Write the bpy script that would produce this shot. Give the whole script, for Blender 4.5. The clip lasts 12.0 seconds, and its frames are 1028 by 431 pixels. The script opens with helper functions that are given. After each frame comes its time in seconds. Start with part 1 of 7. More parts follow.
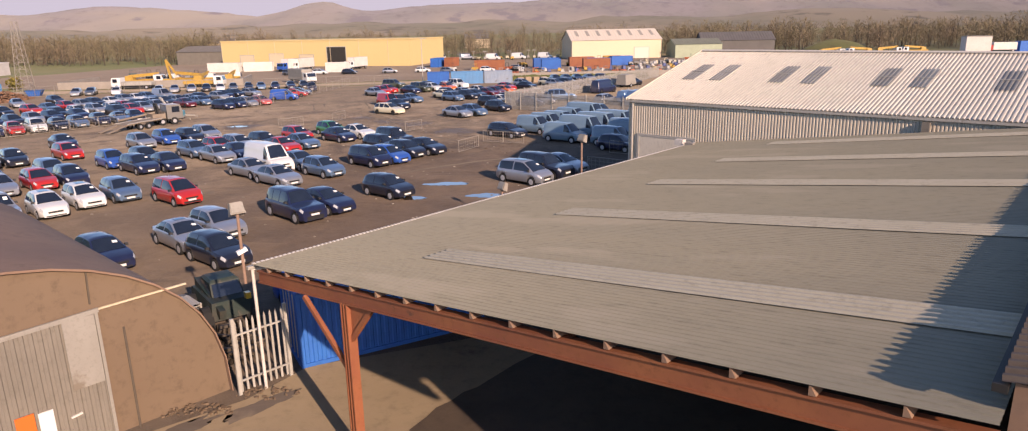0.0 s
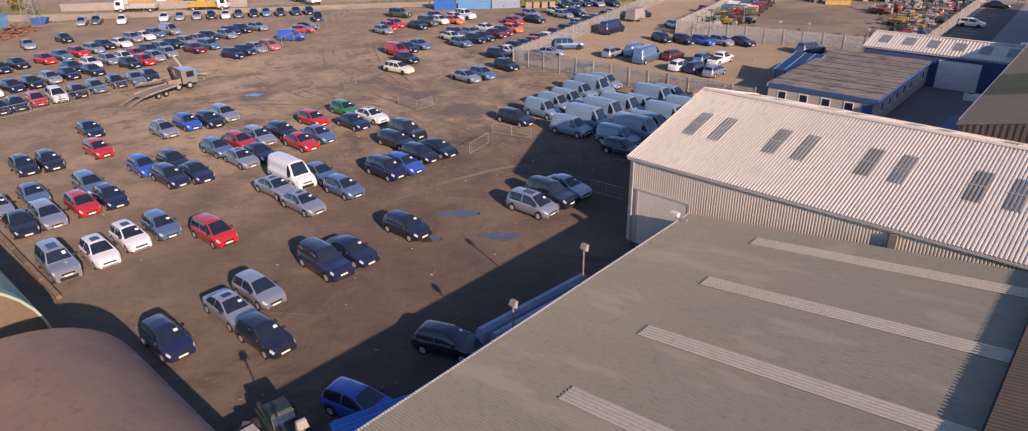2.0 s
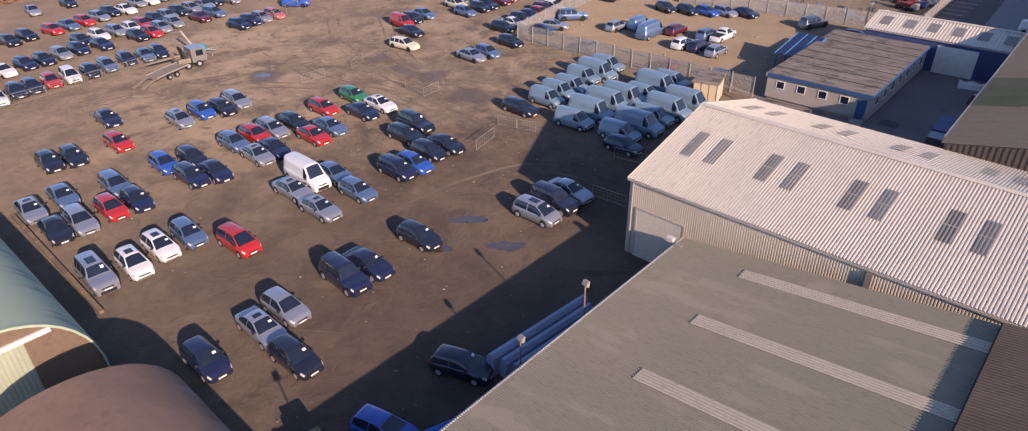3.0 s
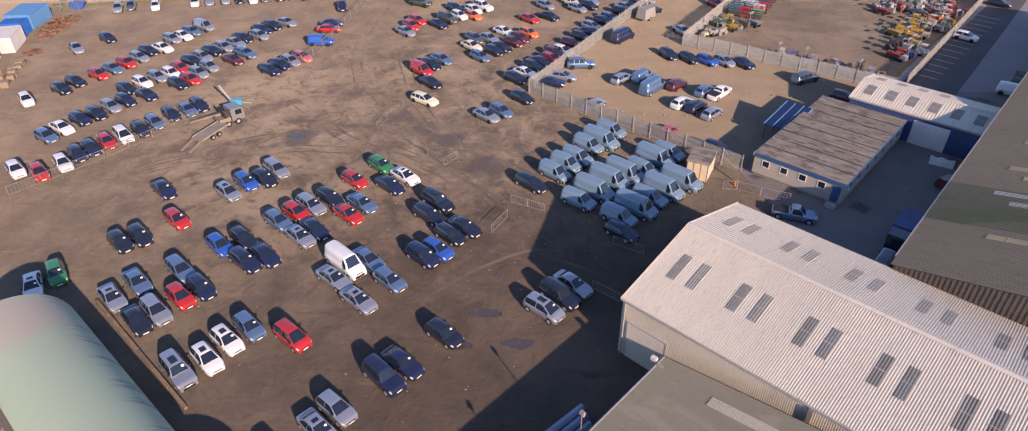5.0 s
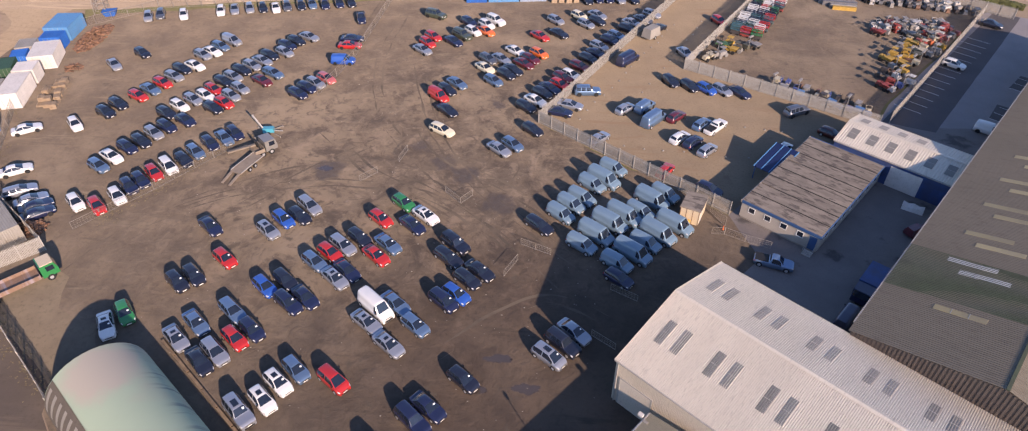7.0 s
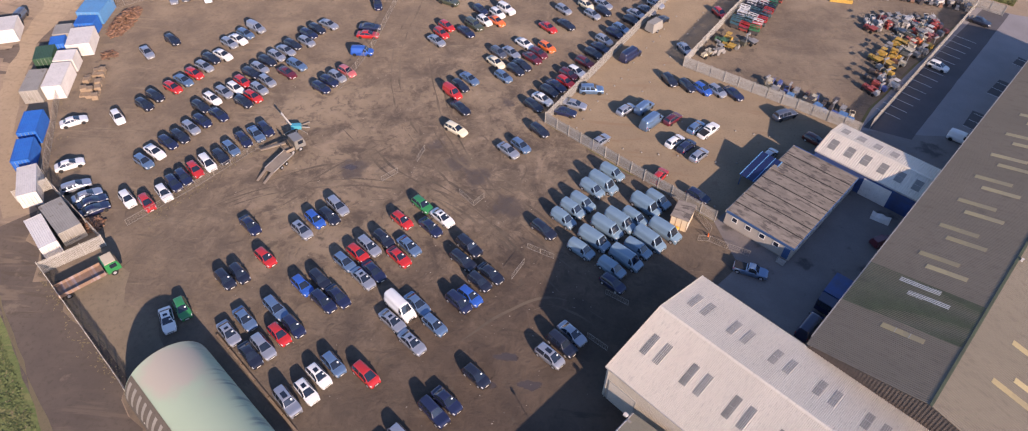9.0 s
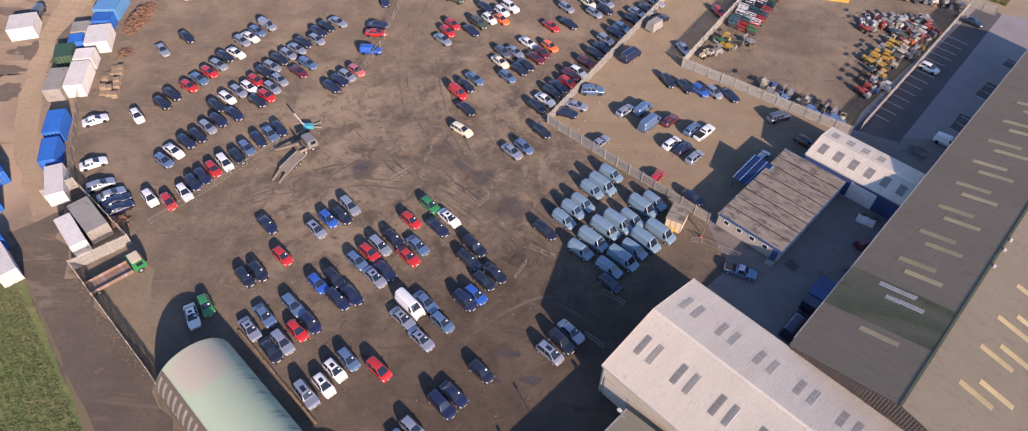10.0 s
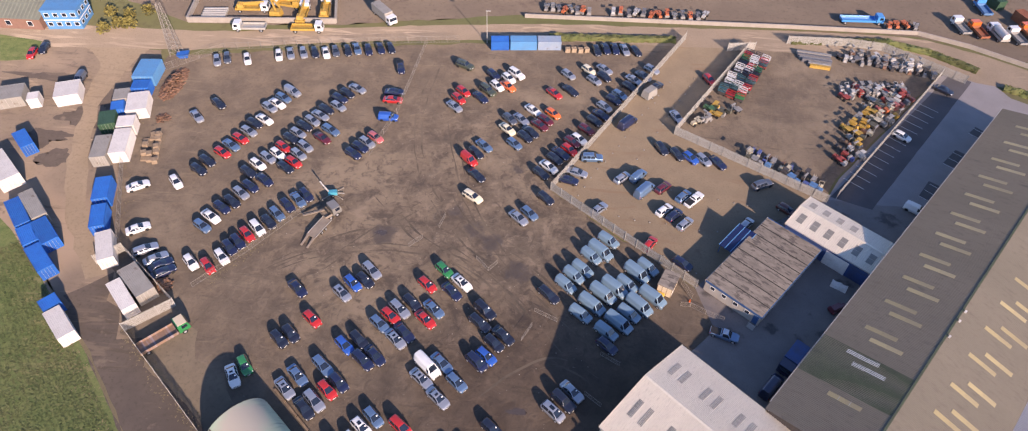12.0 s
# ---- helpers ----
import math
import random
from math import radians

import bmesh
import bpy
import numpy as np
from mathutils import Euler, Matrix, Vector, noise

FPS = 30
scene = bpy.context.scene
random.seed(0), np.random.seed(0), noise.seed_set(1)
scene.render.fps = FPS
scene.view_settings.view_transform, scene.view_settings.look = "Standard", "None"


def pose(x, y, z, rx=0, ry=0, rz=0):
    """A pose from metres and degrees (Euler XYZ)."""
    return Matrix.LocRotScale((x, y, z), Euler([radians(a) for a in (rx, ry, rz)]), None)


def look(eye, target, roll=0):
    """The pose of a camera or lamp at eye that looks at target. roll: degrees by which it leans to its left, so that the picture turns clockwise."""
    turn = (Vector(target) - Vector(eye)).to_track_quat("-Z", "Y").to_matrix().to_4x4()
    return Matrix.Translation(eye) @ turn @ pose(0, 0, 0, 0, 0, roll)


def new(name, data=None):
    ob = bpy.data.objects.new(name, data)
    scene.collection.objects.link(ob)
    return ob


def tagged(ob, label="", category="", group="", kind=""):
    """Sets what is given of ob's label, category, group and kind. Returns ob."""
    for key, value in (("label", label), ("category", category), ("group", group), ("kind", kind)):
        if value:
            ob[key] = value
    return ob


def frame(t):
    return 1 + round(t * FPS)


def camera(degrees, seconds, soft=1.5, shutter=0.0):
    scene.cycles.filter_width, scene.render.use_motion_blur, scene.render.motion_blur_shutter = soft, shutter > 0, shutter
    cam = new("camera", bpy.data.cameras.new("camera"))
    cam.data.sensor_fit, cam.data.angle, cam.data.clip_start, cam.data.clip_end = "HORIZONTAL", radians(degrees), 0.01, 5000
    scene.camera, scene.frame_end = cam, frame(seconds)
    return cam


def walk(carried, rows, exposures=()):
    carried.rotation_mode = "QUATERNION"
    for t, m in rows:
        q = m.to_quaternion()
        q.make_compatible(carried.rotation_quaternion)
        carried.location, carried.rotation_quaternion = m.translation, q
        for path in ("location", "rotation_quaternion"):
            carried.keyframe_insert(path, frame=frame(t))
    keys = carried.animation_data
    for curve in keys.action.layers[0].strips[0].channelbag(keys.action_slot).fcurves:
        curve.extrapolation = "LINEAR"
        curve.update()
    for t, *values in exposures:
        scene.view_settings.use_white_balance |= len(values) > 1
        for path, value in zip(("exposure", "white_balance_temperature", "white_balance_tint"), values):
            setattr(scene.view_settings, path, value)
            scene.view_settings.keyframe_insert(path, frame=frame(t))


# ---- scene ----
cam = camera(72.1, 12.0, soft=1.1)
PATH = [
    (0, (0.529, 0.266, 10.679), (0.474, 2.489, 10.090), -1.1),
    (0.5, (0.719, 0.477, 13.632), (0.658, 2.670, 12.940), -1.1),
    (1, (0.660, 0.567, 16.739), (0.598, 2.717, 15.924), -1.1),
    (1.5, (0.586, 0.440, 19.698), (0.520, 2.562, 18.813), -1),
    (2, (0.497, 0.371, 23.229), (0.422, 2.447, 22.242), -0.9),
    (2.5, (0.233, 0.508, 26.506), (0.161, 2.533, 25.418), -0.8),
    (3, (0.161, 0.453, 30.196), (0.085, 2.421, 29.005), -0.7),
    (4.8, (-0.097, 0.152, 45.614), (-0.191, 2.033, 44.293), -0.3),
    (5, (-0.144, 0.017, 46.796), (-0.240, 1.892, 45.465), -0.3),
    (5.5, (-0.218, 0.017, 50.690), (-0.319, 1.841, 49.292), -0.1),
    (6, (-0.429, 0.097, 54.985), (-0.528, 1.858, 53.508), 0),
    (6.5, (-0.544, 0.038, 58.813), (-0.649, 1.793, 57.331), 0.1),
    (7, (-0.814, 0.011, 62.645), (-0.920, 1.769, 61.165), 0.3),
    (9, (-1.784, -0.275, 78.600), (-1.883, 1.314, 76.941), 1.3),
    (9.5, (-1.979, -0.447, 82.035), (-2.079, 1.115, 80.350), 1.4),
    (10, (-2.145, -0.666, 86.040), (-2.242, 0.852, 84.316), 1.6),
    (10.5, (-2.443, -0.689, 90.109), (-2.536, 0.784, 88.345), 1.8),
    (11, (-2.616, -0.828, 94.107), (-2.706, 0.607, 92.310), 1.9),
    (11.5, (-3.065, -0.745, 98.018), (-3.152, 0.687, 96.219), 1.9),
    (12, (-3.612, -1.441, 101.532), (-3.711, 0.101, 99.829), 1.9),
]
walk(cam, [(t, look(eye, target, roll)) for t, eye, target, roll in PATH], exposures=((0, 0.29, 7150, 25), (0.5, 0.15, 7100, 26), (1.5, 0.19, 6900, 28), (3, 0.33, 6750, 28), (7, 0.50, 6650, 24), (12, 0.68, 6600, 24)))

# ---- daylight: low sun behind the camera's right shoulder ----
SUN_AZ, SUN_EL = -57.0, 22.5        # towards the sun, degrees from +x, and height
world = bpy.data.worlds.new("daylight")
scene.world = world
world.use_nodes = True
sky = world.node_tree.nodes.new("ShaderNodeTexSky")
sky.sky_type, sky.sun_disc = "NISHITA", False
sky.sun_elevation, sky.sun_rotation = radians(SUN_EL), radians(90 - SUN_AZ)
sky.air_density, sky.dust_density, sky.ozone_density = 1.0, 0.5, 4.0
back = world.node_tree.nodes["Background"]
back.inputs["Strength"].default_value = 0.15
world.node_tree.links.new(sky.outputs[0], back.inputs["Color"])
sun = new("sun", bpy.data.lights.new("sun", "SUN"))
sun.data.energy, sun.data.angle, sun.data.color = 5.25, radians(0.6), (1.0, 0.82, 0.62)
to_sun = Vector((math.cos(radians(SUN_AZ)) * math.cos(radians(SUN_EL)),
                 math.sin(radians(SUN_AZ)) * math.cos(radians(SUN_EL)), math.sin(radians(SUN_EL))))
sun.matrix_world = look(to_sun * 300, (0, 0, 0))

# ---- materials ----
def material(name, base, rough=0.8, metal=0.0, second=None, scale=1.0, fine=12.0, mix=0.6, bump=0.0, bump_scale=30.0,
             coat=0.0, spot=None, spot_scale=0.4, spot_at=0.62, stretch=None, island=0.0, obvar=0.0, wash=None, wash_at=0.5, tracks=(), earthy=0.0, damp=None, streak=None, churn=None, faded=None, hollows=(), hollow_tint=None):
    """A surface with a coarse and a fine variation, optional stains, grain stretched one way, and relief."""
    m = bpy.data.materials.new(name)
    m.use_nodes = True
    nt = m.node_tree
    b = nt.nodes["Principled BSDF"]
    b.inputs["Roughness"].default_value, b.inputs["Metallic"].default_value = rough, metal
    b.inputs["Coat Weight"].default_value = coat
    b.inputs["Diffuse Roughness"].default_value = earthy
    b.inputs["Coat Roughness"].default_value = 0.06

    def node(kind, **sets):
        n = nt.nodes.new(kind)
        for k, v in sets.items():
            n.inputs[k].default_value = v
        return n

    def noise_at(s, detail=4.0, rough_n=0.6):
        n = node("ShaderNodeTexNoise", Scale=s, Detail=detail, Roughness=rough_n)
        nt.links.new(vec, n.inputs["Vector"])
        return n.outputs["Fac"]

    def mixed(fac, a, c):
        n = nt.nodes.new("ShaderNodeMix")
        n.data_type = "RGBA"
        nt.links.new(fac, n.inputs["Factor"])
        for sock, v in ((n.inputs["A"], a), (n.inputs["B"], c)):
            if isinstance(v, tuple):
                sock.default_value = (*v[:3], 1)
            else:
                nt.links.new(v, sock)
        return n.outputs["Result"]

    def ramp(fac, lo, hi):
        n = node("ShaderNodeMapRange", **{"From Min": lo, "From Max": hi})
        n.interpolation_type = "SMOOTHSTEP"
        nt.links.new(fac, n.inputs["Value"])
        return n.outputs["Result"]

    coord = nt.nodes.new("ShaderNodeTexCoord")
    vec = coord.outputs["Object"]
    if stretch:
        mp = nt.nodes.new("ShaderNodeMapping")
        mp.inputs["Scale"].default_value = stretch
        nt.links.new(vec, mp.inputs["Vector"])
        vec = mp.outputs["Vector"]
    second = second or tuple(c * 0.7 for c in base)
    col = mixed(ramp(noise_at(scale), 0.5 - 0.22, 0.5 + 0.22), base, tuple(a + (c - a) * mix for a, c in zip(base, second)))
    dark = tuple(c * (0.62 if earthy == 1.0 else 0.72) for c in base)
    fine_f = ramp(noise_at(fine, 5.0, 0.7), 0.48, 0.75)
    col = mixed(fine_f, col, dark) if bump or mix > 0.3 else col
    if wash:
        col = mixed(ramp(noise_at(scale * 0.23, 3.0), wash_at - 0.08, wash_at + 0.1), col, wash)
    for angle, tint, at in tracks:
        mp = nt.nodes.new("ShaderNodeMapping")
        mp.inputs["Rotation"].default_value = (0, 0, radians(angle))
        mp.inputs["Scale"].default_value = (0.085, 0.62, 1)
        nt.links.new(coord.outputs["Object"], mp.inputs["Vector"])
        n = node("ShaderNodeTexNoise", Scale=1.0, Detail=5.0, Roughness=0.62, Distortion=1.1)
        nt.links.new(mp.outputs["Vector"], n.inputs["Vector"])
        both = nt.nodes.new("ShaderNodeMath")
        both.operation = "MULTIPLY"
        nt.links.new(ramp(n.outputs["Fac"], at, at + 0.10), both.inputs[0])
        nt.links.new(ramp(noise_at(0.045 + 0.0003 * angle, 2.0), 0.42, 0.60), both.inputs[1])
        col = mixed(both.outputs[0], col, tint)
    relief = None
    if churn:
        cx, cy, r0, r1, mud_dark, mud_light = churn

        def maths(op, a, c):
            n = nt.nodes.new("ShaderNodeMath")
            n.operation = op
            for sock, v in zip(n.inputs, (a, c)):
                if isinstance(v, (int, float)):
                    sock.default_value = v
                else:
                    nt.links.new(v, sock)
            return n.outputs[0]

        gone = nt.nodes.new("ShaderNodeVectorMath")
        gone.operation = "DISTANCE"
        gone.inputs[1].default_value = (cx, cy, 0)
        nt.links.new(coord.outputs["Object"], gone.inputs[0])
        ragged = maths("ADD", gone.outputs["Value"], maths("MULTIPLY", noise_at(0.06, 4.0), 30.0))
        busy = maths("ADD", maths("MULTIPLY", ramp(ragged, r1 + 15, r0 + 15), 0.62), 0.30)
        blot = node("ShaderNodeTexNoise", Scale=0.20, Detail=10.0, Roughness=0.70, Distortion=0.45)
        nt.links.new(coord.outputs["Object"], blot.inputs["Vector"])
        col = mixed(maths("MULTIPLY", ramp(blot.outputs["Fac"], 0.49, 0.63), busy), col, mud_dark)
        col = mixed(maths("MULTIPLY", ramp(blot.outputs["Fac"], 0.47, 0.34), maths("MULTIPLY", busy, 0.9)), col, mud_light)
        wet_all = None
        for hx, hy, hr in hollows:
            near_by = nt.nodes.new("ShaderNodeVectorMath")
            near_by.operation = "DISTANCE"
            near_by.inputs[1].default_value = (hx, hy, 0)
            nt.links.new(coord.outputs["Object"], near_by.inputs[0])
            wet_here = ramp(maths("ADD", near_by.outputs["Value"], maths("MULTIPLY", noise_at(0.55, 6.0), 5.0)), hr + 3.1, hr + 1.7)
            wet_all = maths("MAXIMUM", wet_all, wet_here) if wet_all else wet_here
        mottle = node("ShaderNodeTexNoise", Scale=0.52, Detail=7.0, Roughness=0.66, Distortion=0.9)
        nt.links.new(coord.outputs["Object"], mottle.inputs["Vector"])
        col = mixed(maths("MULTIPLY", ramp(mottle.outputs["Fac"], 0.53, 0.66), maths("MULTIPLY", busy, 0.85)), col, mud_dark)
        col = mixed(maths("MULTIPLY", ramp(mottle.outputs["Fac"], 0.46, 0.33), maths("MULTIPLY", busy, 0.6)), col, mud_light)
        if wet_all:
            col = mixed(maths("MULTIPLY", wet_all, 0.85), col, hollow_tint)
            nt.links.new(maths("SUBTRACT", rough, maths("MULTIPLY", wet_all, 0.35)), b.inputs["Roughness"])
        relief = maths("MULTIPLY", maths("ADD", blot.outputs["Fac"], maths("MULTIPLY", mottle.outputs["Fac"], 0.5)), -1.6)
    if streak:
        mp = nt.nodes.new("ShaderNodeMapping")
        mp.inputs["Scale"].default_value = (1.5, 0.12, 0.12)
        nt.links.new(coord.outputs["Object"], mp.inputs["Vector"])
        n = node("ShaderNodeTexNoise", Scale=1.0, Detail=4.0, Roughness=0.6)
        nt.links.new(mp.outputs["Vector"], n.inputs["Vector"])
        low = nt.nodes.new("ShaderNodeSeparateXYZ")
        nt.links.new(coord.outputs["Object"], low.inputs[0])
        run = nt.nodes.new("ShaderNodeMath")
        run.operation = "MULTIPLY"
        nt.links.new(ramp(n.outputs["Fac"], 0.49, 0.67), run.inputs[0])
        nt.links.new(ramp(low.outputs["Z"], streak[1], streak[2]), run.inputs[1])
        col = mixed(run.outputs[0], col, streak[0])
    if faded:
        centre, near_r, far_r, tint = faded
        away = nt.nodes.new("ShaderNodeVectorMath")
        away.operation = "DISTANCE"
        away.inputs[1].default_value = centre
        nt.links.new(coord.outputs["Object"], away.inputs[0])
        uneven = nt.nodes.new("ShaderNodeMath")
        uneven.operation = "MULTIPLY_ADD"
        uneven.inputs[1].default_value = 4.0
        nt.links.new(noise_at(0.5, 4.0), uneven.inputs[0])
        nt.links.new(away.outputs["Value"], uneven.inputs[2])
        col = mixed(ramp(uneven.outputs[0], far_r + 2, near_r + 2), col, tint)
    # multiplies the colour by tint round one point, out to a ragged edge
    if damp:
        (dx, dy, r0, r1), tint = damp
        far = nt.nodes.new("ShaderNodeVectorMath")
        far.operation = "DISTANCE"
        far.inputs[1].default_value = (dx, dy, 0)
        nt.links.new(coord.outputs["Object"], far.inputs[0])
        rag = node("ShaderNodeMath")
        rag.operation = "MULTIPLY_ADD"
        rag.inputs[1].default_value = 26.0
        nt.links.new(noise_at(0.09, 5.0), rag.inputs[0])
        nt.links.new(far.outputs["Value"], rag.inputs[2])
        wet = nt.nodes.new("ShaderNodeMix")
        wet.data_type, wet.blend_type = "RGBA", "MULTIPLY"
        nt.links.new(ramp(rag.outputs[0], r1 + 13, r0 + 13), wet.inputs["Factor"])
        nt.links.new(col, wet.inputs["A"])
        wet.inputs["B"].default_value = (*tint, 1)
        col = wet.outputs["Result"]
    if spot:
        col = mixed(ramp(noise_at(spot_scale, 6.0), spot_at, spot_at + 0.09), col, spot)
    if island or obvar:
        src = nt.nodes.new("ShaderNodeObjectInfo").outputs["Random"] if obvar else nt.nodes.new("ShaderNodeNewGeometry").outputs["Random Per Island"]
        amount = obvar or island
        rr = node("ShaderNodeMapRange", **{"To Min": 1 - amount, "To Max": 1 + amount})
        nt.links.new(src, rr.inputs["Value"])
        hs = nt.nodes.new("ShaderNodeHueSaturation")
        nt.links.new(rr.outputs["Result"], hs.inputs["Value"])
        nt.links.new(col, hs.inputs["Color"])
        col = hs.outputs["Color"]
    nt.links.new(col, b.inputs["Base Color"])
    if bump:
        bp = node("ShaderNodeBump", Strength=min(1.0, bump), Distance=0.05)
        nt.links.new(noise_at(bump_scale, 6.0, 0.65), bp.inputs["Height"])
        if relief is not None:
            big = node("ShaderNodeBump", Strength=0.6, Distance=0.3)
            nt.links.new(relief, big.inputs["Height"])
            nt.links.new(big.outputs["Normal"], bp.inputs["Normal"])
        nt.links.new(bp.outputs["Normal"], b.inputs["Normal"])
    return m


PAINTS = {"black": (.011, .014, .030), "navy": (.011, .016, .055), "blue": (.02, .09, .40), "paleblue": (.17, .27, .42),
          "silver": (.41, .43, .48), "grey": (.15, .165, .20), "white": (.72, .72, .71), "red": (.46, .022, .020),
          "maroon": (.11, .012, .022), "green": (.02, .20, .06), "orange": (.75, .15, .025), "pink": (.48, .12, .12),
          "olive": (.06, .07, .045), "cream": (.74, .66, .48), "ice": (.165, .255, .335), "yellow": (.72, .42, .03),
          "skyblue": (.06, .27, .62), "steel": (.35, .35, .35), "rust": (.22, .09, .05), "teal": (.009, .024, .024), "bluegreen": (.05, .13, .15), "turquoise": (.06, .32, .42), "mudgrey": (.20, .19, .175), "darkred": (.10, .02, .015)}
PAINT = {}


def paint(c):
    """Car and machine paint: clear-coated, with a little dust."""
    if c not in PAINT:
        base = PAINTS[c]
        PAINT[c] = material("paint_" + c, base, rough=0.36, metal=0.6 if c in ("silver", "grey", "paleblue", "steel") else 0.0,
                            second=tuple(0.8 * v + 0.02 for v in base), scale=1.3, fine=6.0, mix=0.25, coat=1.0)
    return PAINT[c]



def dusty(c):
    """Machine paint dulled by weather and dirt."""
    key = "dusty_" + c
    if key not in PAINT:
        base = tuple(0.62 * v + 0.38 * d for v, d in zip(PAINTS[c], (.17, .14, .11)))
        PAINT[key] = material(key, base, rough=0.6, second=tuple(0.6 * v for v in base), scale=2.0, fine=8.0, mix=0.8)
    return PAINT[key]


GLASS = material("car_glass", (.011, .016, .028), rough=0.04, second=(.024, .034, .055), mix=0.5, coat=1.0)
RUBBER = material("tyre_rubber", (.018, .018, .019), rough=0.85, fine=20)
ALLOY = material("alloy", (.50, .50, .52), rough=0.4, metal=0.4, mix=0.2)
LENS = material("lamp_lens", (.46, .48, .51), rough=0.12, mix=0.1, coat=0.8)
TAIL = material("tail_lens", (.40, .012, .01), rough=0.2, mix=0.1, coat=0.6)
PLATE = material("plate", (.72, .72, .70), rough=0.5, mix=0.1)
CARD = material("paper_card", (.85, .85, .83), rough=0.7, mix=0.05)
CARD_DULL = material("dull_scrap", (.27, .245, .21), rough=0.8, mix=0.8, second=(.2, .17, .14), scale=0.3, island=0.5)
TRIM = material("black_trim", (.02, .02, .021), rough=0.6)

# the yard's mud is tinted darker round (2, 42)
MUD = material("mud", (.150, .116, .084), rough=0.95, second=(.104, .082, .063), scale=0.16, fine=1.5, mix=1.0, bump=0.9, bump_scale=1.7, earthy=1.0,
               spot=(.086, .070, .054), spot_scale=0.30, spot_at=0.62, wash=(.192, .152, .110), wash_at=0.55,
               churn=(-22, 86, 18, 46, (.068, .053, .043), (.212, .165, .124)),
               hollows=((-7.5, 76.8, 2.3), (-13.0, 83.2, 2.2), (-16.6, 86.3, 1.9), (-33.8, 83.2, 2.3), (-9.8, 103.5, 1.1), (-20.5, 90.5, 1.6)), hollow_tint=(.070, .055, .045),
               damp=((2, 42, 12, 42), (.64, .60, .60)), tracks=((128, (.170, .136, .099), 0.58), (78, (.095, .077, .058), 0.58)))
MUD_DRY = material("dry_mud", (.180, .146, .104), rough=0.95, second=(.140, .113, .082), scale=0.25, fine=1.5, mix=1.0, bump=0.8, bump_scale=2.0, earthy=1.0, spot=(.10, .081, .062), spot_scale=0.5, spot_at=0.63)
MUD_RUT = material("rutted_mud", (.088, .071, .055), rough=0.95, second=(.070, .057, .045), scale=0.5, fine=2.0, mix=1.0, bump=0.8, bump_scale=3.0, earthy=1.0, wash=(.118, .095, .071), wash_at=0.5)
CROP = material("crop_leaf", (.076, .108, .034), rough=0.95, earthy=1.0, second=(.118, .120, .052), scale=0.08, fine=2.0, mix=1.0, island=0.25)
# oily earth, its colour lowered further to stand for the canopy's shade
FLOOR_DARK = material("oily_shade_earth", (.060, .043, .031), rough=0.85, second=(.04, .03, .023), scale=0.5, fine=2.0, mix=1.0, bump=0.4, bump_scale=4.0, earthy=1.0)
SCRUB = material("scrub_land", (.115, .105, .050), rough=0.95, second=(.075, .090, .030), scale=0.012, fine=0.3, mix=1.0, bump=0.6, bump_scale=0.6, earthy=1.0,
                 spot=(.15, .11, .07), spot_scale=0.02, spot_at=0.56)
GRAVEL = material("tan_gravel", (.228, .178, .120), rough=0.93, second=(.185, .143, .098), scale=0.2, fine=3.0, mix=0.9, bump=0.6, bump_scale=6.0, earthy=1.0, tracks=((48, (.19, .135, .088), 0.54),),
                  spot=(.17, .125, .085), spot_scale=0.22, spot_at=0.62)
LANE = material("dirt_lane", (.196, .153, .110), rough=0.92, second=(.135, .106, .085), scale=0.10, fine=1.4, mix=0.9, bump=0.6, bump_scale=3.0, earthy=1.0, tracks=((48, (.12, .092, .07), 0.54), (66, (.28, .215, .15), 0.56)),
                spot=(.075, .060, .052), spot_scale=0.14, spot_at=0.61, wash=(.27, .205, .15), wash_at=0.58)
TRACK_TAN = material("tan_track", (.245, .192, .135), rough=0.92, second=(.205, .160, .112), scale=0.12, fine=1.4, mix=0.9, bump=0.5, bump_scale=3.0, earthy=1.0, tracks=((62, (.17, .132, .096), 0.54),))
ROADTOP = material("dusty_road", (.250, .198, .145), rough=0.9, second=(.20, .158, .117), scale=0.12, fine=3.0, mix=0.8, bump=0.3, bump_scale=6.0, earthy=1.0, tracks=((-5, (.33, .262, .195), 0.52),))
ASPHALT = material("asphalt", (.25, .234, .238), rough=0.88, second=(.205, .192, .195), scale=0.15, fine=6.0, mix=0.8, bump=0.3, bump_scale=20.0,
                   spot=(.20, .185, .18), spot_scale=0.12, spot_at=0.66)
ASPHALT_DARK = material("dark_asphalt", (.092, .086, .092), rough=0.88, second=(.07, .066, .07), scale=0.2, fine=6.0, mix=0.8, bump=0.3, bump_scale=20.0)
CONCRETE = material("yard_concrete", (.19, .17, .162), rough=0.88, second=(.14, .125, .12), scale=0.2, fine=4.0, mix=0.8, bump=0.3, bump_scale=12.0,
                    spot=(.075, .068, .066), spot_scale=0.14, spot_at=0.55)
GRASS = material("field_grass", (.062, .092, .028), rough=0.95, earthy=1.0, second=(.120, .135, .05), scale=0.6, fine=3.0, mix=0.9, bump=0.6, bump_scale=5.0,
                 spot=(.15, .14, .065), spot_scale=0.25, spot_at=0.62, island=0.35, tracks=((-48, (.14, .135, .06), 0.53), (42, (.05, .08, .022), 0.55)))
